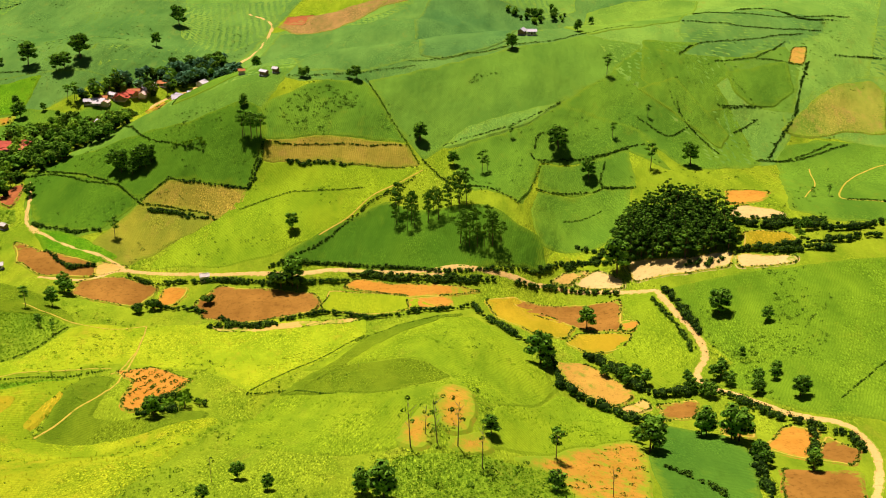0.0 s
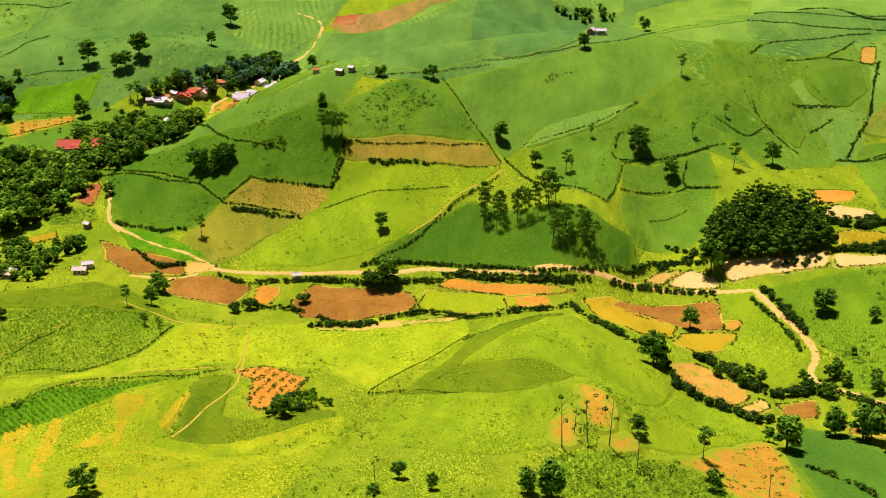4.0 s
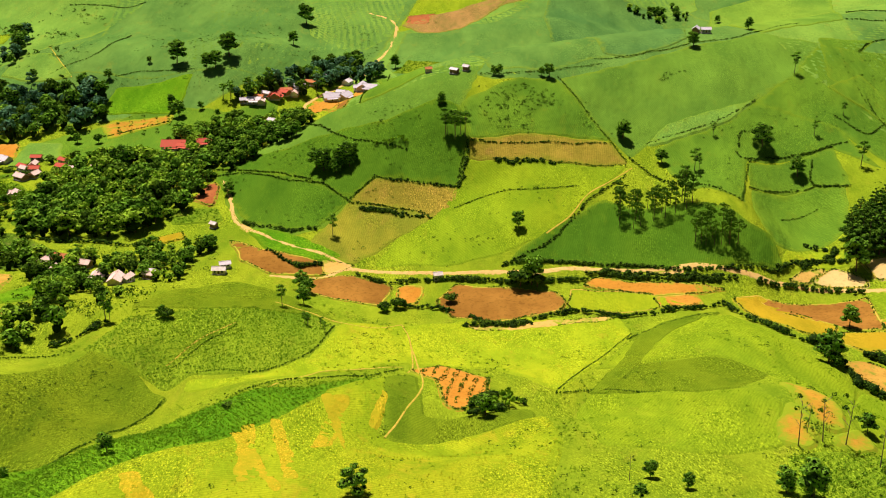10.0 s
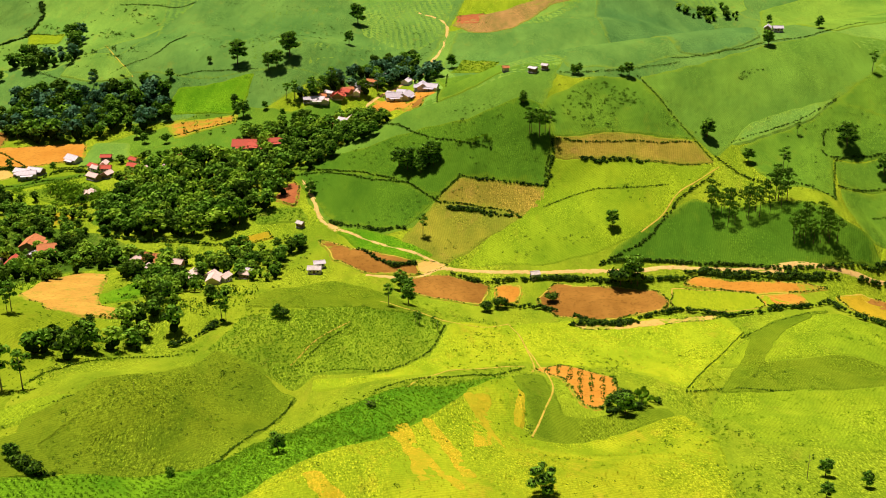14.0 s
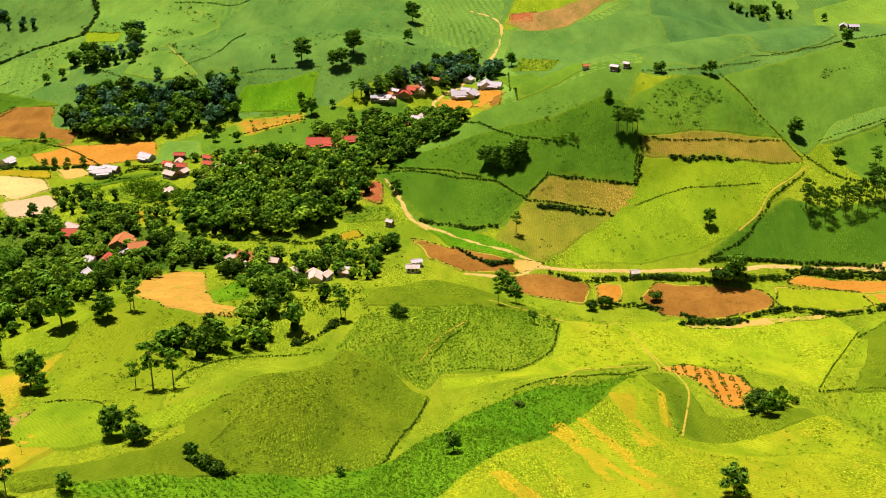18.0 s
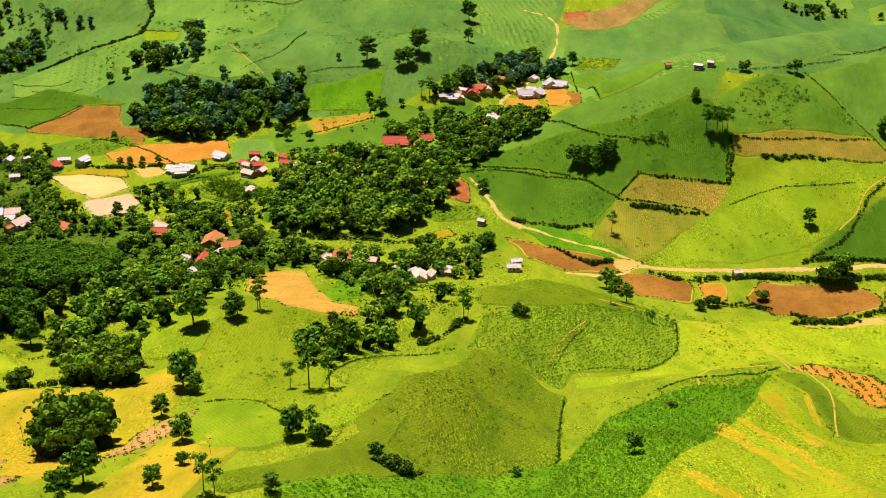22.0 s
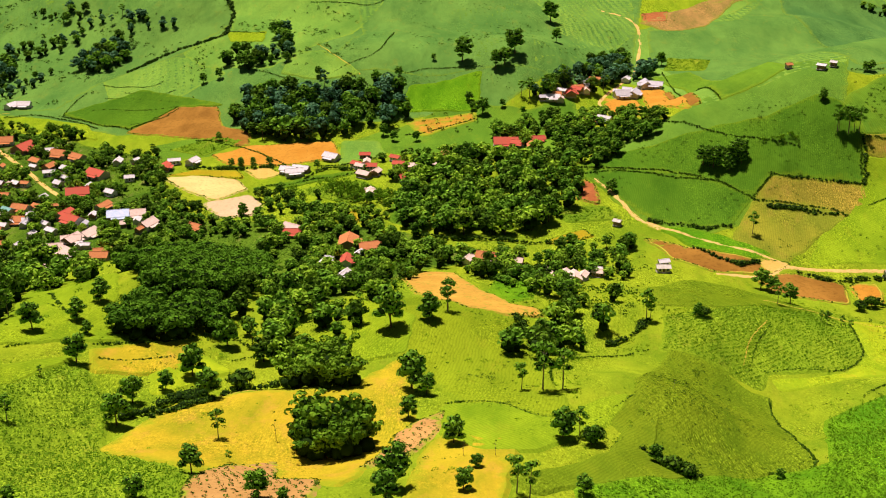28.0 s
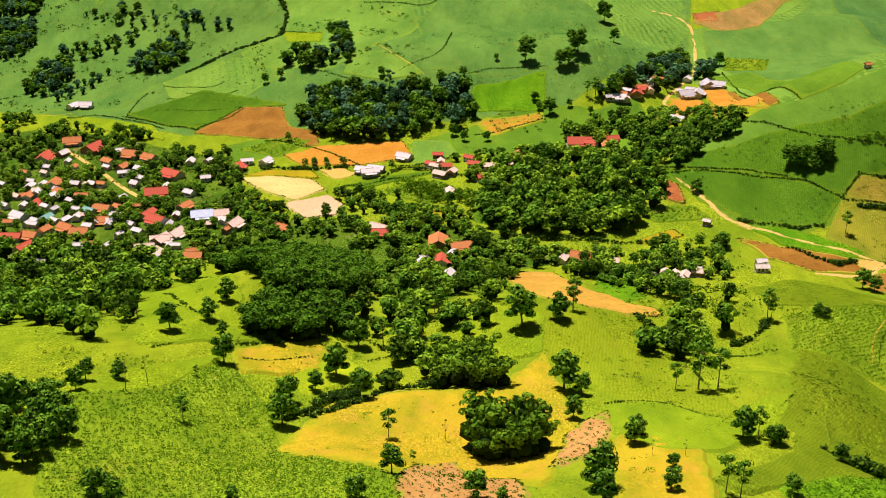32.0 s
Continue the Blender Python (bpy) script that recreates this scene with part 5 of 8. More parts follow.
def stick(a, b, r0, r1, sides=6):
    """A tapered limb: verts and quads."""
    a, b = np.asarray(a, float), np.asarray(b, float)
    d = (b - a) / np.linalg.norm(b - a)
    u = np.cross(d, (0.3, 0.9, 0.1))
    u /= np.linalg.norm(u)
    w = np.cross(d, u)
    t = np.arange(sides) * 2 * math.pi / sides
    ring = np.cos(t)[:, None] * u + np.sin(t)[:, None] * w
    v = np.concatenate([a + ring * r0, 0.5 * (a + b) + ring * (0.45 * (r0 + r1)), b + ring * r1])
    k = np.arange(sides)
    f = np.concatenate([np.stack([k + o, (k + 1) % sides + o, (k + 1) % sides + o + sides, k + o + sides], -1) for o in (0, sides)])
    return v, f


def ball():
    """A rough twenty-sided lump: verts and triangles."""
    bm = bmesh.new()
    bmesh.ops.create_icosphere(bm, subdivisions=1, radius=1.0)
    v = np.array([tuple(q.co) for q in bm.verts])
    f = np.array([[q.index for q in face.verts] for face in bm.faces])
    bm.free()
    return v, f


BALL = ball()


def tree_shapes(kind):
    """Trunk and crown geometry of a tree one metre high, of several habits."""
    g = rng
    trunk, lumps, radii = [], [], []
    lean = g.normal(scale=0.02, size=2)
    if kind in ("broad", "round"):
        base = 0.16 if kind == "broad" else 0.06
        trunk.append(stick((0, 0, -0.02), (lean[0], lean[1], base + 0.25), 0.028, 0.018, 7))
        for k in range(5):
            a = k * 2.4 + g.uniform(0, 1)
            tip = (0.22 * math.cos(a), 0.22 * math.sin(a), g.uniform(0.5, 0.75))
            trunk.append(stick((lean[0], lean[1], base + 0.1 + 0.03 * k), tip, 0.014, 0.005, 5))
        wide = 0.27 if kind == "broad" else 0.33
        low = 0.30 if kind == "broad" else 0.20
        for k in range(13):
            a, h = k * 2.4, low + (0.88 - low) * (k / 12) ** 0.9
            r = wide * math.sqrt(max(0.05, 1 - ((h - 0.5) / 0.46) ** 2)) * g.uniform(0.7, 1.12)
            lumps.append((r * math.cos(a) + lean[0], r * math.sin(a) + lean[1], h))
            radii.append(g.uniform(0.10, 0.19))
        lumps.append((0, 0, 0.52)), radii.append(0.24)
    elif kind in ("forest", "canopy"):
        # a crown high over near-black lumps that paint the shade below it
        trunk.append(stick((0, 0, -0.02), (lean[0], lean[1], 0.6), 0.026, 0.014, 7))
        low, wide = {"forest": (0.48, 0.27), "canopy": (0.62, 0.24)}[kind]
        for k in range(8):
            a, h = k * 2.4 + g.uniform(-0.3, 0.3), low + (0.84 - low) * (k / 7) ** 0.8
            r = wide * (1.0 - 0.75 * (k / 7) ** 2) * g.uniform(0.75, 1.15)
            lumps.append((r * math.cos(a) + lean[0], r * math.sin(a) + lean[1], h)), radii.append(g.uniform(0.13, 0.22))
    elif kind == "thicket":
        # arching plumes that spread from one root, over lumps coloured as shade
        trunk.append(stick((0, 0, -0.02), (lean[0], lean[1], 0.6), 0.02, 0.012, 7))
        for k in range(9):
            a, reach, top = k * 2.4 + g.uniform(-0.4, 0.4), g.uniform(0.08, 0.30), g.uniform(0.68, 1.0)
            for q in (0.62, 0.82, 1.0):
                d = reach * (q * q + 0.15)
                lumps.append((d * math.cos(a) + lean[0], d * math.sin(a) + lean[1], top * (q - 0.10 * q ** 4))), radii.append(g.uniform(0.05, 0.11))
    elif kind == "tall":
        trunk.append(stick((0, 0, -0.02), (lean[0], lean[1], 0.9), 0.018, 0.007, 7))
        for k in range(7):
            a, h = k * 2.4 + g.uniform(0, 1), 0.45 + 0.07 * k
            d = 0.16 * g.uniform(0.5, 1.1)
            tip = (d * math.cos(a), d * math.sin(a), h + 0.05)
            trunk.append(stick((lean[0] * h, lean[1] * h, h - 0.05), tip, 0.008, 0.003, 5))
            lumps.append(tip), radii.append(g.uniform(0.085, 0.13))
        lumps.append((lean[0], lean[1], 0.92)), radii.append(0.11)
    elif kind == "bare":
        trunk.append(stick((0, 0, -0.02), (lean[0] * 2, lean[1] * 2, 0.97), 0.014, 0.004, 6))
        for k in range(6):
            a, h = k * 2.4 + g.uniform(0, 1), 0.42 + 0.09 * k
            tip = (0.12 * math.cos(a), 0.12 * math.sin(a), h + 0.12)
            trunk.append(stick((lean[0] * h, lean[1] * h, h), tip, 0.006, 0.002, 5))
            if k % 2:
                lumps.append(tip), radii.append(0.045)
    elif kind == "pine":
        trunk.append(stick((0, 0, -0.02), (0, 0, 0.95), 0.018, 0.005, 6))
        for k in range(13):
            h = 0.28 + 0.055 * k
            a, d = k * 2.4, 0.17 * (1.12 - h) / 0.8
            lumps.append((d * math.cos(a), d * math.sin(a), h)), radii.append(0.10 * (1.25 - h))
    elif kind == "bush":
        trunk.append(stick((0, 0, -0.05), (0, 0, 0.4), 0.04, 0.02, 5))
        for k in range(8):
            a, d = k * 2.4, 0.38 * g.uniform(0.4, 1)
            lumps.append((d * math.cos(a), d * math.sin(a), g.uniform(0.25, 0.6))), radii.append(g.uniform(0.2, 0.32))
    elif kind == "banana":
        trunk.append(stick((0, 0, -0.02), (0, 0, 0.55), 0.05, 0.03, 6))
        for k in range(9):
            a = k * 2.4
            lumps.append((0.28 * math.cos(a), 0.28 * math.sin(a), 0.62 + 0.12 * math.sin(k))), radii.append(0.14)
    counts = {"broad": 800, "round": 1150, "forest": 245, "canopy": 400, "thicket": 620, "tall": 340, "bare": 40, "pine": 620, "bush": 260, "banana": 90}
    sizes = {"broad": 0.044, "round": 0.037, "forest": 0.070, "canopy": 0.046, "thicket": 0.042, "tall": 0.034, "bare": 0.03, "pine": 0.026, "bush": 0.085, "banana": 0.13}
    lumps, radii = np.array(lumps), np.array(radii)
    crown = leaf_cloud(lumps, radii, counts[kind], sizes[kind])
    inner = slice(None, None, 2 if kind in ("forest", "canopy", "thicket") else 1)
    # lumps under the leaves, coloured as the dark inside of a crown
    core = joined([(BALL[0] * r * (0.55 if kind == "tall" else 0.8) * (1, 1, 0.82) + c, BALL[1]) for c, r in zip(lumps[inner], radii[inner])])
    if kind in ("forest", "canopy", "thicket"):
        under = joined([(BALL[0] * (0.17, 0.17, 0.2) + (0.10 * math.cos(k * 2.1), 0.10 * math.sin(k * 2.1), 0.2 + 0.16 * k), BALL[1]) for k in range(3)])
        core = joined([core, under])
    return joined(trunk), crown, core


TREE_LOOKS = {
    "broad": (LEAF_BROAD, BARK, "leafy broad-crowned tree standing in a field"),
    "round": (LEAF_BROAD, BARK, "dense round-crowned dark green tree"),
    "tall": (LEAF_BROAD, PALE_BARK, "tall slender tree with a thin high crown"),
    "bare": (LEAF_HEDGE, PALE_BARK, "nearly leafless thin tree with a pale trunk"),
    "pine": (LEAF_PINE, BARK, "dark conifer with a narrow crown"),
    "bush": (LEAF_HEDGE, BARK, "low dark green bush on the slope"),
    "banana": (LEAF_LIGHT, LEAF_LIGHT, "light green banana plant"),
}
SHAPES = {k: [tree_shapes(k) for _ in range(3 if k in TREE_LOOKS else 5)] for k in [*TREE_LOOKS, "forest", "canopy", "thicket"]}
FIRST = {}


def tree(kind, x, y, tall):
    """One free-standing tree: trunk and crown, at true height."""
    which = int(abs(x * 7 + y * 3)) % 3
    s = tall * (1.0 if kind != "bush" else 1.1)
    m = Matrix.Translation((x, y, height(x, y) + 0.25)) @ Matrix.Rotation(x * 1.7 + y, 4, "Z")
    if (kind, which) in FIRST:
        return copy_thing(FIRST[kind, which], m @ Matrix.Scale(s / FIRST[kind, which].scale[0], 4))
    m = m @ Matrix.Scale(s, 4)
    leaf, bark, label = TREE_LOOKS[kind]
    trunk, crown, core = SHAPES[kind][which]
    root = new("bush" if kind == "bush" else "tree")
    root.empty_display_size = 0.1
    tagged(root, label, "bush" if kind == "bush" else "tree", "bushes on the slopes" if kind == "bush" else "trees scattered over the fields")
    part("trunk", mesh_of("trunk", *trunk, bark, True), root)
    outer = part("crown", mesh_of("crown", *crown, leaf), root)
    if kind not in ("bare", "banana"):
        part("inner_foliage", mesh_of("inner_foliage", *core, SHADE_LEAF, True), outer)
    root.matrix_basis = m
    FIRST[kind, which] = root
    return root


def wood(kind, gap, tall, points, label):
    """A stand of many trees, as one stuff object of leaves and one of stems."""
    p = rounded(points)
    (x0, y0), (x1, y1) = p.min(0), p.max(0)
    X, Y = np.meshgrid(np.arange(x0, x1, gap), np.arange(y0, y1, gap))
    X, Y = (X + rng.uniform(-0.42, 0.42, X.shape) * gap).ravel(), (Y + rng.uniform(-0.42, 0.42, Y.shape) * gap).ravel()
    keep = inside(p, X, Y)
    X, Y = X[keep], Y[keep]
    if kind == "broad" and tall < 11:
        open_spot = np.array([noise.noise((x * 0.045, y * 0.045, 12)) for x, y in zip(X, Y)]) > -0.14
        X, Y = X[open_spot], Y[open_spot]
    for hx, hy, long in PLOTS:
        yard = (np.hypot(X - hx, Y - hy) < long * 0.45 + 0.5) | ((np.abs(X - hx) < long * 0.42) & (Y < hy) & (Y > hy - long * 0.5 - 6.5))
        X, Y = X[~yard], Y[~yard]
    for line, width in WAYS:
        near = np.array([np.min(np.hypot(line[:, 0] - x, (line[:, 1] - y) * (0.6 if y < line[:, 1].mean() else 1))) < width * 0.5 + 2.2 for x, y in zip(X, Y)], bool)
        X, Y = X[~near], Y[~near]
    if len(X) == 0:
        X, Y = p[:1, 0], p[:1, 1]
    if kind == "broad" and len(X) <= 20:
        for x, y in zip(X, Y):
            tree("round" if rng.random() < 0.6 else "broad", round(float(x), 1), round(float(y), 1), tall * rng.uniform(0.75, 1.2))
        return
    habit = {"broad": "forest", "blue": "forest", "plant": "canopy", "pine": "pine", "pinesparse": "tall", "banana": "banana", "bamboo": "thicket"}[kind]
    leaf = {"broad": LEAF_BROAD, "blue": LEAF_HAZE, "plant": LEAF_PLANT, "pine": LEAF_PINE, "pinesparse": LEAF_PINE, "banana": LEAF_LIGHT, "bamboo": LEAF_BAMBOO}[kind]
    crowns, stems, cores, young, dim = [], [], [], [], []
    for x, y, z in zip(X, Y, land(X, Y)):
        (tv, tf), (cv, cf), (kv, kf) = SHAPES[habit][rng.integers(len(SHAPES[habit]))]
        h = tall * (rng.uniform(0.9, 1.12) if kind == "plant" else rng.uniform(0.62, 1.2) if kind == "bamboo" else rng.uniform(0.6, 1.15) if "pine" in kind else rng.uniform(0.6, 1.4))
        if rng.random() < 0.18 and kind in ("broad", "blue"):
            (tv, tf), (cv, cf), (kv, kf) = SHAPES["broad" if rng.random() < 0.6 else "tall"][rng.integers(3)]
            h *= 1.15
        wide = h * rng.uniform(0.85, 1.35) * (1.35 if kind == "pine" else 0.75 if kind == "pinesparse" else 1.0)
        a = rng.uniform(0, 6.28)
        c, s = math.cos(a) * wide, math.sin(a) * wide
        turn = np.array([[c, -s, 0], [s, c, 0], [0, 0, h]])
        cores.append((kv @ turn.T + (x, y, z), kf))
        few = cf[rng.random(len(cf)) < (1.0 if kind == "bamboo" else 0.95 if kind == "pinesparse" else 0.9)]
        used = few.ravel()
        chance = rng.random() if kind in ("broad", "blue") else 0.5
        (young if chance < 0.34 else dim if chance > 0.8 else crowns).append((cv[used] @ turn.T + (x, y, z), np.arange(len(used)).reshape(-1, 4)))
        cut = tf[:14]
        stems.append((tv[:21] @ turn.T + (x, y, z), cut[cut.max(1) < 21]))
    name = "pine_stand" if "pine" in kind else "bamboo_clump" if kind == "bamboo" else "banana_patch" if kind == "banana" else "plantation" if kind == "plant" else "woodland"
    root = new(name)
    tagged(root, label, "trees", kind="stuff")
    part("crowns", mesh_of("crowns", *joined(crowns or young or dim), leaf), root)
    if young and crowns:
        part("lighter_crowns", mesh_of("lighter_crowns", *joined(young), LEAF_MID if kind != "blue" else LEAF_BROAD), root)
    if dim and crowns:
        part("darker_crowns", mesh_of("darker_crowns", *joined(dim), LEAF_HEDGE), root)
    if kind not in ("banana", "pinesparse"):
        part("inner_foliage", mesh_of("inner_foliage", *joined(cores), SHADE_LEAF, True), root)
    part("stems", mesh_of("stems", *joined(stems), BARK, True), root)
    return root


def hedge(tall, width, points, label, name="hedgerow", density=1.0):
    """A line of low shrubs along a field edge or bank."""
    if width > 1.9:
        tall, width = 1.25 * tall, 1.2 * width
    line = smooth_line(points, 1.0)
    n = len(line)
    lumps = line + rng.normal(scale=width * 0.22, size=(n, 2))
    rough = np.array([0.8 + 0.7 * max(-0.35, noise.noise((x * 0.12, y * 0.12, 7))) for x, y in line])
    r = np.clip(width * (0.56 * rough * rng.uniform(0.6, 1.3, n) if width > 1.6 else 0.42 * rng.uniform(0.7, 1.2, n)), 0.3, None)
    keep = rng.random(n) < 0.96
    lumps, r, rough = lumps[keep], r[keep], rough[keep]
    z = land(lumps[:, 0], lumps[:, 1]) + np.minimum(r, tall * 0.5) * rng.uniform(0.5, 1.2, len(r)) + 0.2
    count = int(len(r) * (24 if width > 1.9 else 14) * density)
    v, f = leaf_cloud(np.column_stack([lumps, z]), r, count, 0.34 if width > 1.9 else 0.30, min(1.4, tall / max(width, 0.1)))
    root = tagged(new(name, mesh_of(name, v, f, LEAF_HEDGE)), label, "hedge", kind="stuff")
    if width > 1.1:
        # near-black lumps colour in the shade between the shrubs
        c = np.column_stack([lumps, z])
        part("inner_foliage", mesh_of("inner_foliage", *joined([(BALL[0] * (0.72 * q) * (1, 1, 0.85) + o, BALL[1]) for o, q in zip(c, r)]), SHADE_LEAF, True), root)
    return root


# shrub lines, and dark leaves laid where a field bank only casts shade
hedge(1.3, 1.1, [(-48.2, 685.7), (-35.8, 659.7), (-22.1, 634.2), (-14, 615.9)], "thin dark line of scrub and bank shade along a field edge", "field_edge_scrub")
hedge(1.3, 1.8, [(-159.3, 615.1), (-135.8, 607.6), (-110.8, 601.6)], "thin dark line of scrub and bank shade along a field edge", "field_edge_scrub")
hedge(1.3, 1.4, [(-173.6, 598.9), (-159.2, 614.5)], "thin dark line of scrub and bank shade along a field edge", "field_edge_scrub")
hedge(1.3, 1.4, [(-173.4, 597.6), (-136.5, 587.8), (-126.4, 579.3)], "thin dark line of scrub and bank shade along a field edge", "field_edge_scrub")
hedge(1.3, 2.8, [(-166.5, 591.6), (-150.9, 588.1), (-131.7, 581.1)], "thin dark line of scrub and bank shade along a field edge", "field_edge_scrub")
hedge(1.3, 2.8, [(-88.9, 614.2), (-70.8, 610.6), (-54.6, 610)], "thin dark line of scrub and bank shade along a field edge", "field_edge_scrub")
hedge(1.3, 1.1, [(-54.6, 610.6), (-15, 612.5)], "thin dark line of scrub and bank shade along a field edge", "field_edge_scrub")
hedge(1.3, 1.3, [(-104.2, 628.3), (-71.5, 623.6), (-22.2, 630.5)], "thin dark line of scrub and bank shade along a field edge", "field_edge_scrub")
hedge(1.3, 2.2, [(-110.8, 602), (-106.6, 616.6), (-104.8, 628.4)], "thin dark line of scrub and bank shade along a field edge", "field_edge_scrub")
hedge(1.3, 1.5, [(0.6, 633.6), (25.1, 643.2), (49.8, 655.3), (72.1, 672.2)], "thin dark line of scrub and bank shade along a field edge", "field_edge_scrub")
hedge(1.3, 1.5, [(-12.3, 620.2), (12, 582.5), (39.9, 564.1)], "thin dark line of scrub and bank shade along a field edge", "field_edge_scrub")
hedge(1.3, 1.1, [(39.9, 564.1), (56.5, 617.5)], "thin dark line of scrub and bank shade along a field edge", "field_edge_scrub")
hedge(1.3, 1.4, [(50.7, 626.9), (55.2, 621.6), (73.9, 625.1), (93.7, 625.9), (108.5, 631.7)], "thin dark line of scrub and bank shade along a field edge", "field_edge_scrub")
hedge(1.3, 1.4, [(52.7, 595.5), (74.6, 601.6), (90.4, 600.9)], "thin dark line of scrub and bank shade along a field edge", "field_edge_scrub")
hedge(1.3, 1.5, [(90.6, 602.3), (107.6, 592)], "thin dark line of scrub and bank shade along a field edge", "field_edge_scrub")
hedge(1.3, 1.7, [(-89.1, 526.3), (-66.6, 539.5), (-49.7, 562.9), (-37.9, 581.8), (-15.8, 604.2)], "thin dark line of scrub and bank shade along a field edge", "field_edge_scrub")
hedge(1.3, 2.1, [(-89.3, 528.5), (-48.4, 525.9), (-19.5, 522.7), (8.8, 513.1), (49.7, 517.8)], "thin dark line of scrub and bank shade along a field edge", "field_edge_scrub")
hedge(1.3, 1.5, [(175.9, 825.6), (224.3, 798.6), (269.1, 796.5)], "thin dark line of scrub and bank shade along a field edge", "field_edge_scrub")
hedge(1.3, 1.4, [(158.4, 744.2), (176.2, 764.4), (219.2, 779), (253.7, 788.6)], "thin dark line of scrub and bank shade along a field edge", "field_edge_scrub")
hedge(1.3, 1.4, [(196.1, 883.9), (216.2, 845.3), (251.9, 823.7), (297.1, 822.5)], "thin dark line of scrub and bank shade along a field edge", "field_edge_scrub")
hedge(1.3, 1.4, [(182.8, 741.6), (211.8, 750.5), (237.4, 773.5)], "thin dark line of scrub and bank shade along a field edge", "field_edge_scrub")
hedge(1.3, 1.4, [(211.3, 748.6), (242.1, 745.3)], "thin dark line of scrub and bank shade along a field edge", "field_edge_scrub")
hedge(1.3, 1.3, [(147.3, 692.5), (149.9, 671.8), (166.5, 646.8)], "thin dark line of scrub and bank shade along a field edge", "field_edge_scrub")
hedge(1.3, 1.5, [(178.4, 694.8), (204, 699.4)], "thin dark line of scrub and bank shade along a field edge", "field_edge_scrub")
hedge(1.3, 1.5, [(182.3, 674.3), (199.3, 688.5)], "thin dark line of scrub and bank shade along a field edge", "field_edge_scrub")
hedge(1.3, 1.8, [(199, 653), (212.6, 675.3), (224.3, 693), (233.4, 716.5), (246.9, 748.9)], "thin dark line of scrub and bank shade along a field edge", "field_edge_scrub")
hedge(1.3, 1.3, [(190.4, 647.2), (212.8, 652.7), (240.1, 664)], "thin dark line of scrub and bank shade along a field edge", "field_edge_scrub")
hedge(1.3, 1.1, [(189.9, 722.6), (200.5, 700.3)], "thin dark line of scrub and bank shade along a field edge", "field_edge_scrub")
hedge(1.3, 1.3, [(119.7, 662.7), (135.4, 652.1), (150.7, 666.8)], "thin dark line of scrub and bank shade along a field edge", "field_edge_scrub")
hedge(1.3, 1.3, [(144.3, 699.8), (147.8, 676.2), (153.6, 672.8)], "thin dark line of scrub and bank shade along a field edge", "field_edge_scrub")
hedge(1.3, 1.3, [(-266, 674.7), (-224.5, 644.2), (-194.2, 619.3), (-173.5, 598.5)], "thin dark line of scrub and bank shade along a field edge", "field_edge_scrub")
hedge(1.3, 2.1, [(-231.3, 589.4), (-207.1, 575.9), (-190.8, 576.6)], "thin dark line of scrub and bank shade along a field edge", "field_edge_scrub")
hedge(1.3, 1.1, [(-113.7, 584.8), (-95, 589.4), (-69.4, 587.1), (-44.4, 592)], "thin dark line of scrub and bank shade along a field edge", "field_edge_scrub")
hedge(1.3, 1.0, [(65.8, 576.2), (87.9, 583.2)], "thin dark line of scrub and bank shade along a field edge", "field_edge_scrub")
hedge(0.8, 0.8, [(-309.9, 336), (-308.2, 355.8), (-296.5, 380.4), (-272.8, 394.9), (-267, 395.5)], "thin dark line of scrub and bank shade along a field edge", "field_edge_scrub")
hedge(0.8, 0.8, [(-307.2, 285.7), (-297.4, 298.8), (-287, 313.1)], "thin dark line of scrub and bank shade along a field edge", "field_edge_scrub")
hedge(0.8, 0.7, [(-342.4, 314), (-326.8, 304.4), (-307.5, 286.7)], "thin dark line of scrub and bank shade along a field edge", "field_edge_scrub")
hedge(0.8, 0.8, [(-221.5, 392.1), (-206, 394.3), (-190.4, 392), (-176, 413), (-168.5, 449.1)], "thin dark line of scrub and bank shade along a field edge", "field_edge_scrub")
hedge(0.8, 0.7, [(-193.8, 357.1), (-172.2, 369.4), (-138.4, 398.6)], "thin dark line of scrub and bank shade along a field edge", "field_edge_scrub")
hedge(0.8, 0.8, [(-225.9, 370.2), (-229.4, 349.8), (-234.2, 312.6), (-238.3, 285.1), (-251.6, 284)], "thin dark line of scrub and bank shade along a field edge", "field_edge_scrub")
hedge(0.8, 0.7, [(-228.1, 391.6), (-220, 411.1), (-208.3, 433)], "thin dark line of scrub and bank shade along a field edge", "field_edge_scrub")
hedge(0.8, 0.6, [(-75.9, 379.4), (-55.9, 416.1), (-35.2, 449.9)], "thin dark line of scrub and bank shade along a field edge", "field_edge_scrub")
hedge(1.3, 1.1, [(-38.4, 441.5), (-18.2, 457.5), (2.2, 466.1)], "thin dark line of scrub and bank shade along a field edge", "field_edge_scrub")
hedge(0.8, 0.6, [(-76.5, 378.1), (-59.4, 379.1), (-40, 363.2)], "thin dark line of scrub and bank shade along a field edge", "field_edge_scrub")
hedge(0.8, 0.7, [(-345.8, 312.7), (-331.5, 312.8), (-320, 298.4), (-312.1, 292.4)], "thin dark line of scrub and bank shade along a field edge", "field_edge_scrub")
hedge(0.8, 0.8, [(-471.1, 365.7), (-457, 376.7), (-440.4, 391.4)], "thin dark line of scrub and bank shade along a field edge", "field_edge_scrub")
hedge(0.8, 0.7, [(-462.2, 350.9), (-452.1, 359.4), (-441.6, 369)], "thin dark line of scrub and bank shade along a field edge", "field_edge_scrub")
hedge(0.8, 0.7, [(-494.9, 345.7), (-484.7, 365)], "thin dark line of scrub and bank shade along a field edge", "field_edge_scrub")
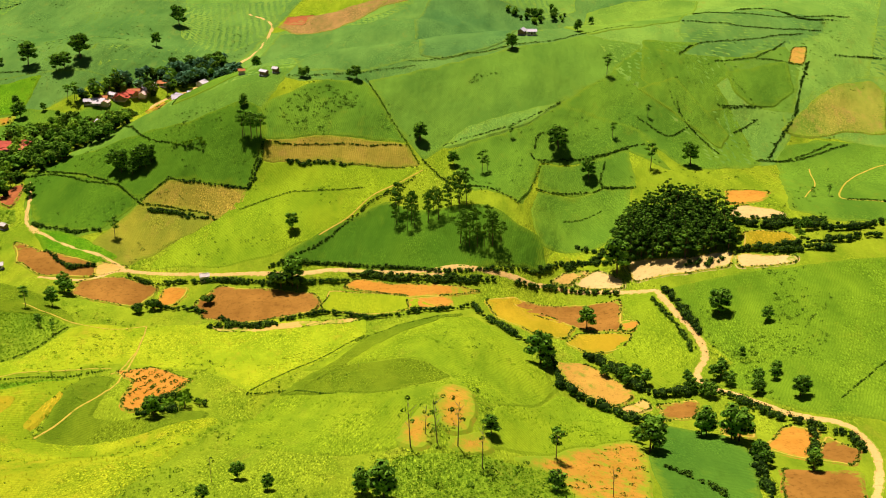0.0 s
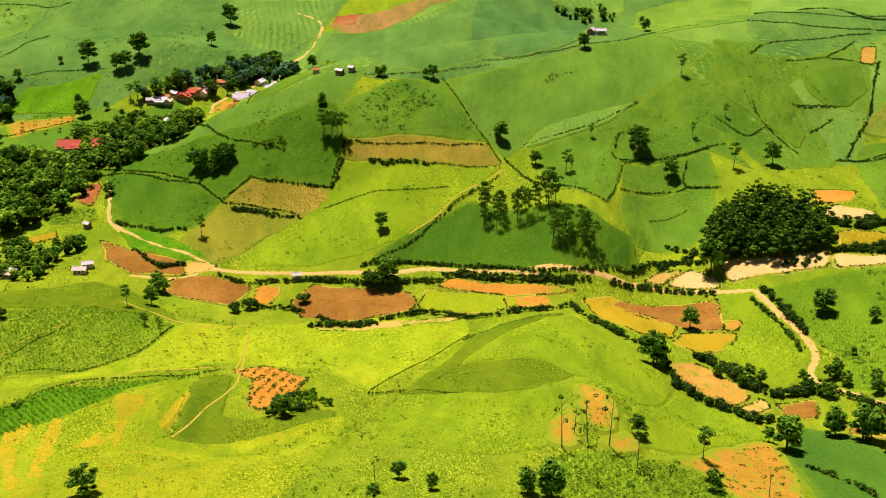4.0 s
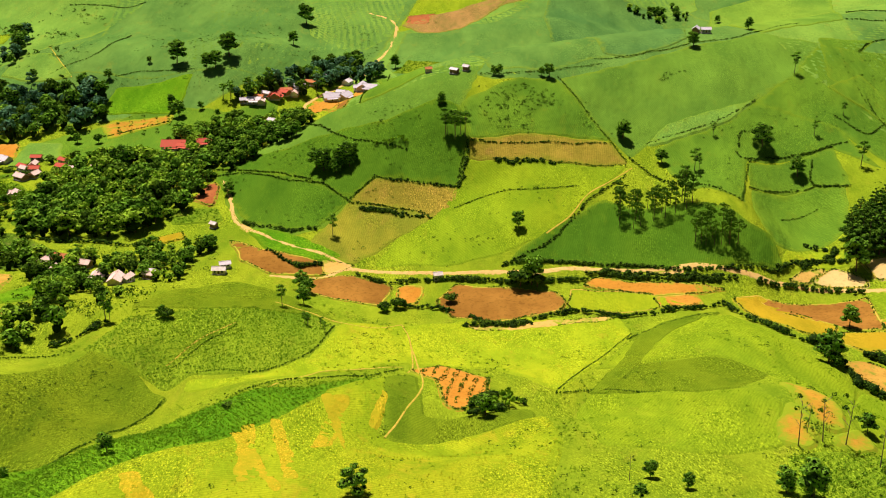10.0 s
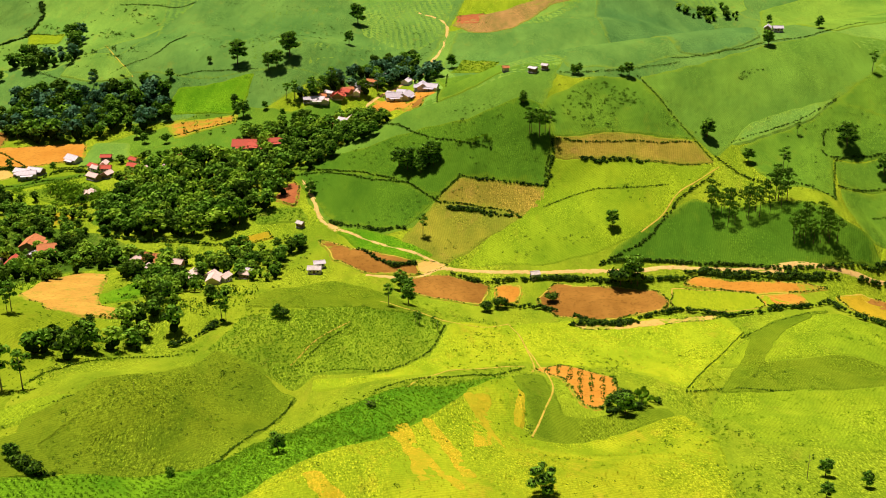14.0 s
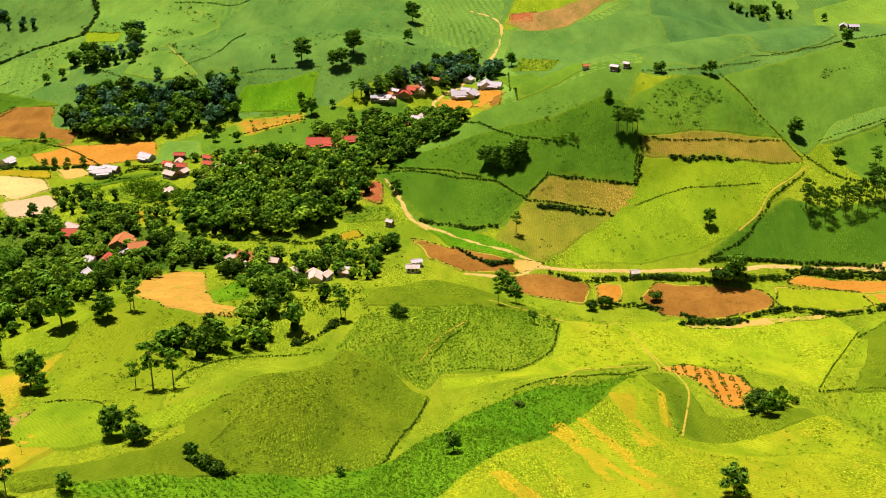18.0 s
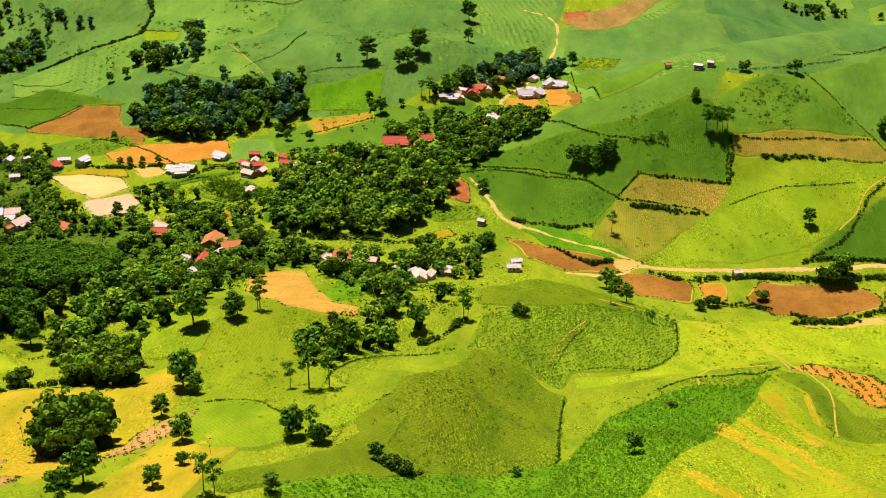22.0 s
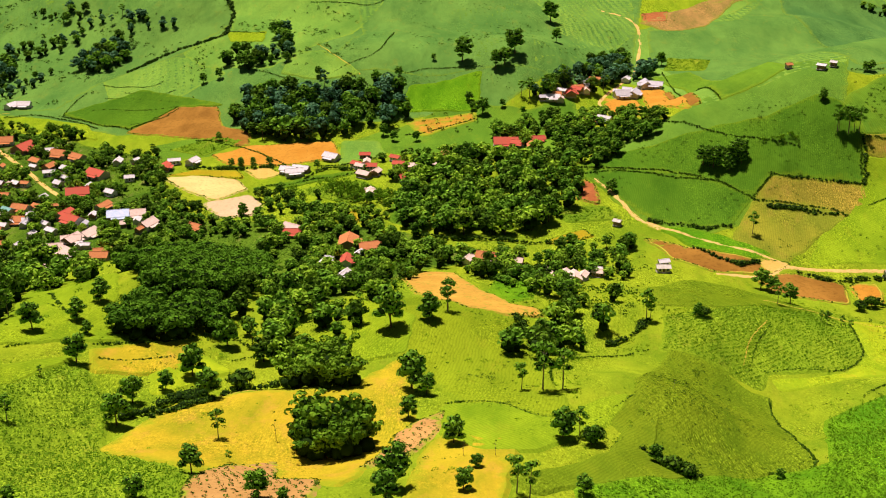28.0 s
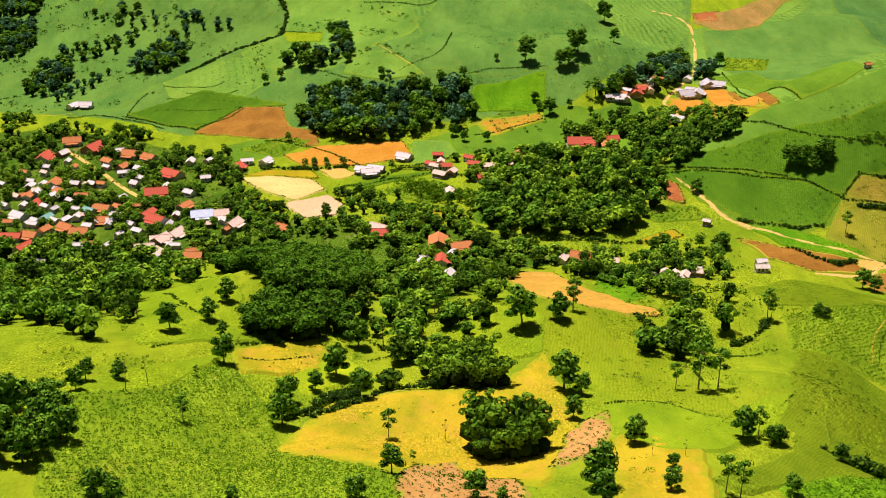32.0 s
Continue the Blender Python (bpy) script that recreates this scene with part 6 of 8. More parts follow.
hedge(0.8, 0.7, [(-423.5, 371.7), (-413.7, 378.4)], "thin dark line of scrub and bank shade along a field edge", "field_edge_scrub")
hedge(0.8, 1.0, [(-503.8, 413.3), (-487.1, 391.5)], "thin dark line of scrub and bank shade along a field edge", "field_edge_scrub")
hedge(1.3, 1.4, [(-578.2, 813.8), (-550.6, 850.1)], "thin dark line of scrub and bank shade along a field edge", "field_edge_scrub")
hedge(1.3, 1.4, [(-643.5, 852.2), (-605.9, 826.9), (-577.7, 811.6)], "thin dark line of scrub and bank shade along a field edge", "field_edge_scrub")
hedge(1.3, 1.1, [(-536, 1004.2), (-501.9, 992)], "thin dark line of scrub and bank shade along a field edge", "field_edge_scrub")
hedge(1.3, 1.4, [(-266.7, 664.2), (-241.4, 653.7), (-213.3, 629.9), (-189.5, 616.1)], "thin dark line of scrub and bank shade along a field edge", "field_edge_scrub")
hedge(1.3, 1.1, [(-164.5, 927.7), (-172.8, 692.8)], "thin dark line of scrub and bank shade along a field edge", "field_edge_scrub")
hedge(1.3, 1.1, [(-376.5, 864.2), (-354.4, 873.2), (-314.7, 872.6)], "thin dark line of scrub and bank shade along a field edge", "field_edge_scrub")
hedge(1.3, 1.1, [(-550.6, 850.1), (-594.9, 851.7)], "thin dark line of scrub and bank shade along a field edge", "field_edge_scrub")
hedge(1.3, 1.1, [(-18.3, 707.9), (-68.8, 686.5), (-96.9, 685)], "thin dark line of scrub and bank shade along a field edge", "field_edge_scrub")
hedge(1.3, 1.1, [(-22, 713.8), (7.6, 723.1), (42, 739.4), (82.4, 761.2), (138.2, 812.7)], "thin dark line of scrub and bank shade along a field edge", "field_edge_scrub")
hedge(1.3, 1.4, [(-468.6, 1059.2), (-415, 1055.5), (-400.9, 1071)], "thin dark line of scrub and bank shade along a field edge", "field_edge_scrub")
hedge(1.3, 3.1, [(-548.2, 1074.8), (-540.1, 1048.8), (-539.3, 1001.4), (-550.9, 986.6), (-575.2, 973.7), (-587.1, 962.3), (-611.5, 937.3)], "thin dark line of scrub and bank shade along a field edge", "field_edge_scrub")
hedge(1.3, 1.4, [(-539.8, 1005.2), (-502.4, 989.4)], "thin dark line of scrub and bank shade along a field edge", "field_edge_scrub")
hedge(1.3, 1.1, [(-619.5, 857.9), (-594.7, 853.8), (-570, 848.3)], "thin dark line of scrub and bank shade along a field edge", "field_edge_scrub")
hedge(1.3, 1.4, [(-579.3, 820), (-558.5, 832), (-549.4, 848)], "thin dark line of scrub and bank shade along a field edge", "field_edge_scrub")
hedge(1.3, 0.8, [(-616.1, 883), (-577, 870.2), (-550.9, 858)], "thin dark line of scrub and bank shade along a field edge", "field_edge_scrub")
hedge(1.3, 0.8, [(-625.4, 912.8), (-587.7, 897), (-573.8, 904.2)], "thin dark line of scrub and bank shade along a field edge", "field_edge_scrub")
hedge(1.3, 0.8, [(-602.3, 891.2), (-572.7, 879), (-560.1, 885.2)], "thin dark line of scrub and bank shade along a field edge", "field_edge_scrub")
hedge(1.3, 1.3, [(-688.9, 858.3), (-661.1, 854.7), (-630.6, 838.2), (-604.5, 818.4)], "thin dark line of scrub and bank shade along a field edge", "field_edge_scrub")
hedge(1.3, 1.1, [(-640.8, 852.6), (-640.5, 878.2), (-635.8, 900.8)], "thin dark line of scrub and bank shade along a field edge", "field_edge_scrub")
hedge(1.3, 1.1, [(-498.2, 900.8), (-469.1, 878.4), (-459.6, 868.9)], "thin dark line of scrub and bank shade along a field edge", "field_edge_scrub")
hedge(1.3, 1.1, [(-433.3, 876), (-397.9, 894.7), (-388.4, 964.1)], "thin dark line of scrub and bank shade along a field edge", "field_edge_scrub")
hedge(1.3, 1.7, [(269.2, 758.6), (304.5, 760.9), (329, 761.1)], "thin dark line of scrub and bank shade along a field edge", "field_edge_scrub")
hedge(0.8, 0.8, [(152.4, 371.9), (164, 381.4), (175.9, 391.9), (194, 398.8)], "thin dark line of scrub and bank shade along a field edge", "field_edge_scrub")
hedge(1.3, 1.4, [(93.8, 620), (90.5, 604), (103.5, 594)], "thin dark line of scrub and bank shade along a field edge", "field_edge_scrub")
hedge(1.3, 1.4, [(57.6, 619.6), (71.3, 625), (94.5, 626.5), (105, 631.2), (119.2, 636.6)], "thin dark line of scrub and bank shade along a field edge", "field_edge_scrub")
hedge(1.3, 1.3, [(53.4, 630.6), (57.5, 642.6), (67.6, 643)], "thin dark line of scrub and bank shade along a field edge", "field_edge_scrub")
hedge(1.3, 1.3, [(175.5, 696.2), (198, 698.8)], "thin dark line of scrub and bank shade along a field edge", "field_edge_scrub")
hedge(1.3, 1.7, [(223.1, 861.7), (245.6, 849.9), (261.7, 817.5), (285.7, 815)], "thin dark line of scrub and bank shade along a field edge", "field_edge_scrub")
hedge(1.3, 1.4, [(214.7, 558.1), (233.4, 553.6), (251.2, 545.2)], "thin dark line of scrub and bank shade along a field edge", "field_edge_scrub")
hedge(1.3, 1.4, [(192.8, 649.5), (219.3, 652), (249.7, 662.6)], "thin dark line of scrub and bank shade along a field edge", "field_edge_scrub")
hedge(1.3, 1.5, [(-230.2, 713.6), (-209.6, 703.4), (-178.6, 652.6), (-140.9, 628.4)], "thin dark line of scrub and bank shade along a field edge", "field_edge_scrub")
hedge(2.2, 2.5, [(-110.3, 468.5), (-94.6, 473.5), (-78.8, 476), (-57.8, 484.2), (-30.5, 475.4), (-11.8, 476.3), (4.4, 479.8), (15.7, 487.1)], "dense dark green hedgerow of shrubs")
hedge(2.5, 3, [(-41.3, 518.5), (-19.5, 514.9), (3, 508.6), (25.4, 507.6)], "dense dark green hedgerow of shrubs")
hedge(2, 2, [(-141.9, 526.1), (-126.9, 523.6), (-88, 514.1), (-65.1, 513.3), (-48, 512.7)], "dense dark green hedgerow of shrubs")
hedge(3, 3.6, [(158.8, 537.7), (176.8, 529.6), (193.0, 517.8), (218.4, 518.8)], "dense dark green hedgerow of shrubs")
hedge(3, 3.6, [(147.2, 509.1), (170.7, 506.9), (191.8, 505.0), (212.5, 505.8)], "dense dark green hedgerow of shrubs")
hedge(2, 2.6, [(-123.4, 524.7), (-104.9, 518.9), (-86.6, 512.4), (-69.8, 514.8)], "dense dark green hedgerow of shrubs")
hedge(2, 2.6, [(-47.1, 517.3), (-24.1, 514.2), (-1.3, 508.0), (18.3, 504.9)], "dense dark green hedgerow of shrubs")
hedge(2, 2.6, [(62.2, 523.0), (74.4, 529.1), (86.8, 524.8)], "dense dark green hedgerow of shrubs")
hedge(2, 2.5, [(36.8, 508.7), (54.1, 509.5), (70.7, 506.7), (85.9, 498.9)], "dense dark green hedgerow of shrubs")
hedge(2.5, 3, [(106.1, 489.8), (111, 466.9), (114.4, 444.1)], "dense dark green hedgerow of shrubs")
hedge(1.8, 2, [(99, 483.7), (105.8, 455.2), (108.3, 429.7)], "dense dark green hedgerow of shrubs")
hedge(2.5, 3, [(15.2, 480.7), (30.3, 444.8), (39.1, 433.7)], "dense dark green hedgerow of shrubs")
hedge(3, 4, [(42.2, 438.8), (46.3, 406.4), (50.5, 394.9), (64.5, 383.3), (71.4, 373.7), (83.2, 368.6)], "dense dark green hedgerow of shrubs")
hedge(3, 4, [(60.4, 427.4), (70.9, 418.3), (81.1, 398.5), (91.4, 393.3), (102.9, 394.5)], "dense dark green hedgerow of shrubs")
hedge(2.5, 3, [(104, 394.2), (114, 386.1), (124.2, 364.1), (137.8, 351)], "dense dark green hedgerow of shrubs")
hedge(2.2, 3, [(70.2, 545.2), (83.3, 535.2), (58.6, 525.1), (49.2, 518.2)], "dense dark green hedgerow of shrubs")
hedge(3, 4, [(151.9, 535.7), (163.9, 527.9), (181.3, 528.8), (195.6, 521.4)], "dense dark green hedgerow of shrubs")
hedge(2.5, 3, [(148.2, 510.8), (167.5, 502.3), (187.3, 497.3)], "dense dark green hedgerow of shrubs")
hedge(2.5, 4, [(119.4, 504.7), (135.2, 502.7)], "dense dark green hedgerow of shrubs")
hedge(2, 3, [(-107.9, 482), (-96.2, 473.1), (-77.8, 473.3)], "dense dark green hedgerow of shrubs")
hedge(2, 2, [(-165.1, 534.5), (-149.8, 524.8), (-138.4, 524)], "dense dark green hedgerow of shrubs")
hedge(2, 2.5, [(-145.1, 498), (-127.7, 494.8), (-115, 488.4)], "dense dark green hedgerow of shrubs")
hedge(2, 2.5, [(-282.5, 408.2), (-270.9, 411.6), (-262.1, 424.5)], "dense dark green hedgerow of shrubs")
hedge(2, 2.5, [(-213.6, 556.7), (-195.7, 536.7), (-183.9, 540.9)], "dense dark green hedgerow of shrubs")
hedge(2.5, 3, [(-111.1, 354.2), (-101, 368.9), (-95.8, 367.6), (-88.2, 363)], "dense dark green hedgerow of shrubs")
hedge(2.5, 3, [(-111, 349.7), (-98.4, 355.2)], "dense dark green hedgerow of shrubs")
hedge(2, 2, [(-290.6, 272.7), (-283.3, 259.8), (-277.5, 263.1)], "dense dark green hedgerow of shrubs")
hedge(2, 3, [(-312.5, 399), (-314.5, 414), (-317.2, 425.1)], "dense dark green hedgerow of shrubs")
hedge(2.5, 3, [(-435.6, 326.9), (-425.3, 333.1), (-444.3, 303.9)], "dense dark green hedgerow of shrubs")
hedge(2.5, 3, [(-410.7, 337.5), (-399.3, 338.5)], "dense dark green hedgerow of shrubs")
hedge(2.2, 3, [(110.2, 334), (105.9, 311.3), (104.8, 295.3)], "dense dark green hedgerow of shrubs")
hedge(2.2, 3, [(133.8, 346), (125, 318.7)], "dense dark green hedgerow of shrubs")
hedge(2.2, 3, [(135.8, 349.2), (144.3, 341.6), (145.6, 328.8)], "dense dark green hedgerow of shrubs")
hedge(1.6, 2, [(74.5, 314.9), (82.1, 306.4), (90.6, 296)], "dense dark green hedgerow of shrubs")
hedge(2, 2, [(-342.2, 676.8), (-415, 718.4), (-436.3, 699.6)], "dense dark green hedgerow of shrubs")
hedge(2, 2.5, [(-517.5, 724.7), (-483, 721.7), (-453.3, 727.3)], "dense dark green hedgerow of shrubs")
hedge(2, 2.5, [(-362.3, 600.2), (-331.1, 589.8), (-285.8, 577)], "dense dark green hedgerow of shrubs")
hedge(2, 3, [(-414.6, 338.6), (-424, 322.1), (-436.3, 307.6)], "dense dark green hedgerow of shrubs")
hedge(1.5, 1.3, [(-106.9, 624.6), (-109, 616.7), (-111.1, 607.8)], "dense dark green hedgerow of shrubs")
hedge(1.5, 1.6, [(-458.6, 687.9), (-436, 695.9), (-408.6, 707.8), (-392.4, 715.4)], "dense dark green hedgerow of shrubs")
hedge(1.5, 1.6, [(-441.7, 655.8), (-412.5, 655.3), (-375.7, 664)], "dense dark green hedgerow of shrubs")
hedge(1.5, 1.6, [(-523, 783.2), (-488.2, 764.9), (-453.6, 730.7)], "dense dark green hedgerow of shrubs")
hedge(1.5, 1.6, [(-430.3, 723.7), (-415.2, 724.1), (-385, 741.1)], "dense dark green hedgerow of shrubs")
hedge(1.5, 1.6, [(-372.9, 782.3), (-352.5, 788.5), (-322.1, 806)], "dense dark green hedgerow of shrubs")
hedge(1.5, 1.8, [(-420.4, 868.8), (-376.7, 820.4)], "dense dark green hedgerow of shrubs")
hedge(1.3, 1.5, [(-468.6, 367.4), (-456.7, 374.5), (-446.0, 387.4), (-433.9, 396.5), (-423.2, 390.4), (-414.7, 379.9)], "dense dark green hedgerow of shrubs")
hedge(1.2, 1.5, [(-516.6, 448.0), (-497.9, 408.9), (-487.9, 393.9)], "dense dark green hedgerow of shrubs")
hedge(1.0, 1.2, [(-465.8, 349.3), (-455.3, 356.6), (-443.5, 366.0)], "low dark hedge across a dry plot")
wood("broad", 7.5, 11.2, [(-377.9, 660.1), (-359.3, 699.6), (-340.1, 716.5), (-303.8, 707.7), (-262.9, 666.5), (-263, 639.2), (-273.5, 617.5), (-289.4, 596.2), (-315, 593.2), (-346.4, 596.5), (-371.6, 618.2)], "dense dark green broadleaf trees growing close together")
wood("blue", 8.6, 12.5, [(-511.4, 817.9), (-498, 848.8), (-463.9, 857.6), (-419.9, 851.3), (-380.9, 845.2), (-368.5, 808.5), (-393.2, 790.1), (-473.1, 771.8), (-486.8, 786.9)], "distant wood of tall trees, leaf colour blued as by haze")
wood("pine", 4.8, 16.2, [(88.9, 537.5), (96, 558.8), (111.5, 563.8), (131.2, 558.5), (140.5, 542), (148.7, 518), (142.5, 509.9), (122.7, 507.3), (95, 520.2)], "dark tall conifers in a dense stand")
wood("plant", 4.8, 10.0, [(-508.6, 528), (-498.4, 556.3), (-469, 560.3), (-436.6, 535.7), (-425.8, 476), (-436.2, 432), (-466, 417.1)], "even plantation of mid-green trees")
wood("plant", 4.8, 10.0, [(-472, 384.7), (-464.6, 409.3), (-435.1, 422.4), (-431.4, 397.9), (-451.5, 380.4), (-464.5, 373.1)], "even plantation of mid-green trees")
wood("broad", 7.5, 10.0, [(-645.3, 577.3), (-626, 575.8), (-552.6, 536.4), (-506.7, 501.8), (-526, 448.5), (-514.6, 396.8), (-509.5, 339.2), (-545.8, 377.6), (-565.7, 393.5)], "dense dark green broadleaf trees growing close together")
wood("broad", 7.5, 8.8, [(-435.1, 444), (-420.6, 475.9), (-394.9, 480.5), (-377.7, 401.7), (-377.4, 349), (-399.2, 335.8), (-410.8, 367.3), (-425.6, 394.2)], "dense dark green broadleaf trees growing close together")
wood("broad", 6.9, 8.8, [(-325.3, 373.4), (-315.5, 392.2), (-299.2, 425.7), (-289, 438.4), (-263.6, 472.8), (-280.7, 416.5), (-309, 365.6), (-321.8, 361.9)], "dense dark green broadleaf trees growing close together")
wood("broad", 7.5, 7.5, [(-321.1, 534.2), (-287.3, 566.7), (-241.5, 569.3), (-252.9, 516.9), (-282.7, 507.5), (-308, 523.8)], "dense dark green broadleaf trees growing close together")
wood("broad", 7.1, 7.5, [(-378.4, 589.6), (-347.4, 579.2), (-319.9, 545.3), (-332.5, 535.8), (-355.7, 534.5), (-379.8, 414.1), (-389.4, 456.5), (-381.6, 546.7)], "dense dark green broadleaf trees growing close together")
wood("broad", 7.5, 10.0, [(-283.4, 696.3), (-250, 704.3), (-209.8, 694.1), (-203.2, 677.7), (-237.8, 673.6), (-256.2, 666)], "dense dark green broadleaf trees growing close together")
wood("broad", 8.0, 8.8, [(-316.6, 779.9), (-274.5, 796.5), (-244.6, 735.9), (-282.2, 705.4), (-305.9, 724.9)], "dense dark green broadleaf trees growing close together")
wood("blue", 8.0, 10.0, [(-287.4, 832.6), (-255.8, 846.3), (-210.9, 904.5), (-183.6, 950.2), (-163.9, 952.8), (-174.7, 912.3), (-198.8, 894.8), (-243.3, 841.5)], "distant wood of tall trees, leaf colour blued as by haze")
wood("broad", 6.2, 6.0, [(-743.7, 805.1), (-709, 801.7), (-671, 813.1), (-597.2, 770.8), (-533.9, 753.1), (-536.2, 723.7), (-520.9, 680), (-489.6, 637.4), (-458.1, 627.8), (-442.3, 598.4), (-508.6, 577.8), (-516.5, 543.7), (-556.9, 551.4), (-628, 581), (-655.6, 587.4)], "dense dark green broadleaf trees growing close together")
wood("broad", 6.9, 6.9, [(-444.9, 629), (-412.2, 648.1), (-378.2, 619), (-366, 578.7), (-405.7, 489.4), (-424.5, 528.1), (-452.9, 578.5)], "dense dark green broadleaf trees growing close together")
wood("broad", 9.2, 8.8, [(-704, 835.7), (-668, 831.3), (-603.6, 797), (-649, 782.4), (-685.6, 782.3)], "dense dark green broadleaf trees growing close together")
wood("blue", 8.0, 10.0, [(-1026.4, 1474.8), (-794.5, 1170.2), (-800.2, 1122.6), (-890.2, 1145.8)], "distant wood of tall trees, leaf colour blued as by haze")
wood("blue", 8.0, 10.0, [(-890.2, 1145.8), (-833.7, 1119.6), (-791.3, 1094), (-773.8, 1054.6), (-790, 1022.2), (-842.9, 1023.3)], "distant wood of tall trees, leaf colour blued as by haze")
wood("blue", 8.0, 10.0, [(-751.8, 953.1), (-750.4, 995.1), (-722.5, 987.2), (-714.3, 950.4), (-724.7, 914.4), (-739.8, 917.3)], "distant wood of tall trees, leaf colour blued as by haze")
wood("blue", 7.5, 10.0, [(-668.4, 962.6), (-662.2, 989.3), (-636.3, 1011.7), (-620.7, 996.9), (-620.6, 958), (-631.5, 940.5)], "distant wood of tall trees, leaf colour blued as by haze")
wood("blue", 10.3, 7.5, [(-751.5, 1024.6), (-716.7, 1041.9), (-667.7, 1036.8), (-667.9, 1013.9), (-705.5, 999.3), (-732.4, 986.8)], "distant wood of tall trees, leaf colour blued as by haze")
wood("blue", 12.6, 7.5, [(-762, 1109.5), (-689, 1085), (-632.3, 1046.6), (-580.1, 1013), (-626.4, 1014.1), (-706.1, 1064.1)], "distant wood of tall trees, leaf colour blued as by haze")
wood("blue", 11.5, 7.5, [(-725, 930.5), (-703.7, 939.5), (-678.2, 972), (-680, 941.1), (-705.4, 883)], "distant wood of tall trees, leaf colour blued as by haze")
wood("blue", 9.2, 10.0, [(-530.4, 919.6), (-520.6, 936.7), (-487.2, 933.7), (-493.5, 977.8), (-478.8, 978.5), (-470.3, 908.3), (-498.2, 900.8)], "distant wood of tall trees, leaf colour blued as by haze")
wood("broad", 8.0, 7.5, [(-774.1, 872.2), (-717.5, 864.7), (-700.7, 814.3), (-753.2, 818.8)], "dense dark green broadleaf trees growing close together")
wood("pinesparse", 3.7, 13.8, [(6.6, 529), (11.2, 536.8), (27.1, 535.5), (32.9, 525.9), (20.6, 522.1)], "open stand of tall thin conifers")
wood("pinesparse", 5.3, 16.2, [(-29.9, 556.5), (-26.9, 573.9), (11.3, 569.3), (14.2, 555.3), (-10.4, 549.4)], "open stand of tall thin conifers")
wood("broad", 5.2, 7.5, [(-194.5, 629), (-186.9, 633.9), (-170.7, 630), (-171.4, 624.3), (-184, 619.3)], "dense dark green broadleaf trees growing close together")
wood("broad", 5.8, 10.0, [(-492.9, 202.9), (-514.2, 255.9), (-505.9, 271.5), (-496.6, 268), (-487.7, 243.5), (-487.5, 213.8), (-487.3, 203.5)], "dense dark green broadleaf trees growing close together")
wood("broad", 5.8, 6.2, [(94.4, 396.7), (110.4, 414.3), (128, 403.1), (127.7, 381.2), (116.6, 379.9), (101.2, 387.9)], "dense dark green broadleaf trees growing close together")
wood("broad", 6.3, 6.2, [(35.1, 421.6), (46.1, 430.8), (46.3, 406.4), (35.9, 408.7)], "dense dark green broadleaf trees growing close together")
wood("broad", 6.9, 6.2, [(60.6, 414.3), (81.4, 410.8), (87, 393.8), (75.6, 399.4)], "dense dark green broadleaf trees growing close together")
wood("broad", 6.9, 7.5, [(-357, 582.8), (-333.5, 570.4), (-301.2, 547.2), (-264.6, 431.3), (-286, 415.3)], "dense dark green broadleaf trees growing close together")
wood("banana", 4.6, 5.0, [(-425, 679.4), (-412.7, 687.4), (-364, 663.9), (-393, 652.8)], "patch of light green banana plants")
wood("broad", 8.0, 6.2, [(40.1, 1110.2), (97.4, 1127.6), (137.7, 1089.9), (93.6, 1084.4)], "dense dark green broadleaf trees growing close together")
wood("broad", 6.9, 6.2, [(-109.4, 355.9), (-104.7, 368.1), (-101, 368.9), (-104.5, 356.5)], "dense dark green broadleaf trees growing close together")
wood("banana", 4.0, 5.0, [(-103.7, 356.5), (-97.7, 366.8), (-89.7, 364.2), (-98.4, 355.2)], "patch of light green banana plants")
wood("banana", 4.0, 4.4, [(-163.2, 640), (-141.8, 638), (-133.9, 633.9), (-155.3, 632.5)], "patch of light green banana plants")
wood("broad", 5.8, 7.5, [(-248.4, 630), (-245.4, 636.2), (-240.9, 614.5), (-245.6, 610.2)], "dense dark green broadleaf trees growing close together")
wood("broad", 5.8, 5.0, [(172.2, 526.9), (192.6, 528.9), (195.3, 514.3), (174.5, 507.6)], "dense dark green broadleaf trees growing close together")
wood("broad", 6.3, 6.2, [(110.1, 319.6), (112.2, 333.9), (109.5, 338.7), (102.1, 301.3), (106.6, 295.4)], "dense dark green broadleaf trees growing close together")
wood("blue", 6.9, 10.0, [(-283.7, 831.1), (-267.4, 851.5), (-244.6, 876.4), (-215.9, 943.7), (-191.5, 970.9), (-186.8, 926.6), (-211.2, 897.2), (-242.1, 856.2)], "distant wood of tall trees, leaf colour blued as by haze")
wood("broad", 6.9, 7.5, [(-307.7, 708.1), (-285.6, 746.5), (-265.1, 784.7), (-228.9, 820.2), (-203, 690.9), (-227.5, 681.3), (-250.2, 665.2)], "dense dark green broadleaf trees growing close together")
wood("broad", 6.9, 6.2, [(-407.4, 716.5), (-392.6, 730.8), (-358, 742), (-338.8, 741), (-344.3, 707.5), (-370.5, 681.7), (-392.1, 683.9)], "dense dark green broadleaf trees growing close together")
wood("broad", 7.5, 5.6, [(-469.3, 667.6), (-449.4, 681.5), (-434, 666), (-377.9, 657.2), (-378.2, 619), (-412.1, 644.5), (-444.9, 629), (-458.4, 629.8)], "dense dark green broadleaf trees growing close together")
wood("broad", 8.0, 6.2, [(-514.3, 728.3), (-484.4, 733.3), (-453.9, 734.7), (-453.2, 726.4), (-490, 717.2), (-512.5, 716.9)], "dense dark green broadleaf trees growing close together")
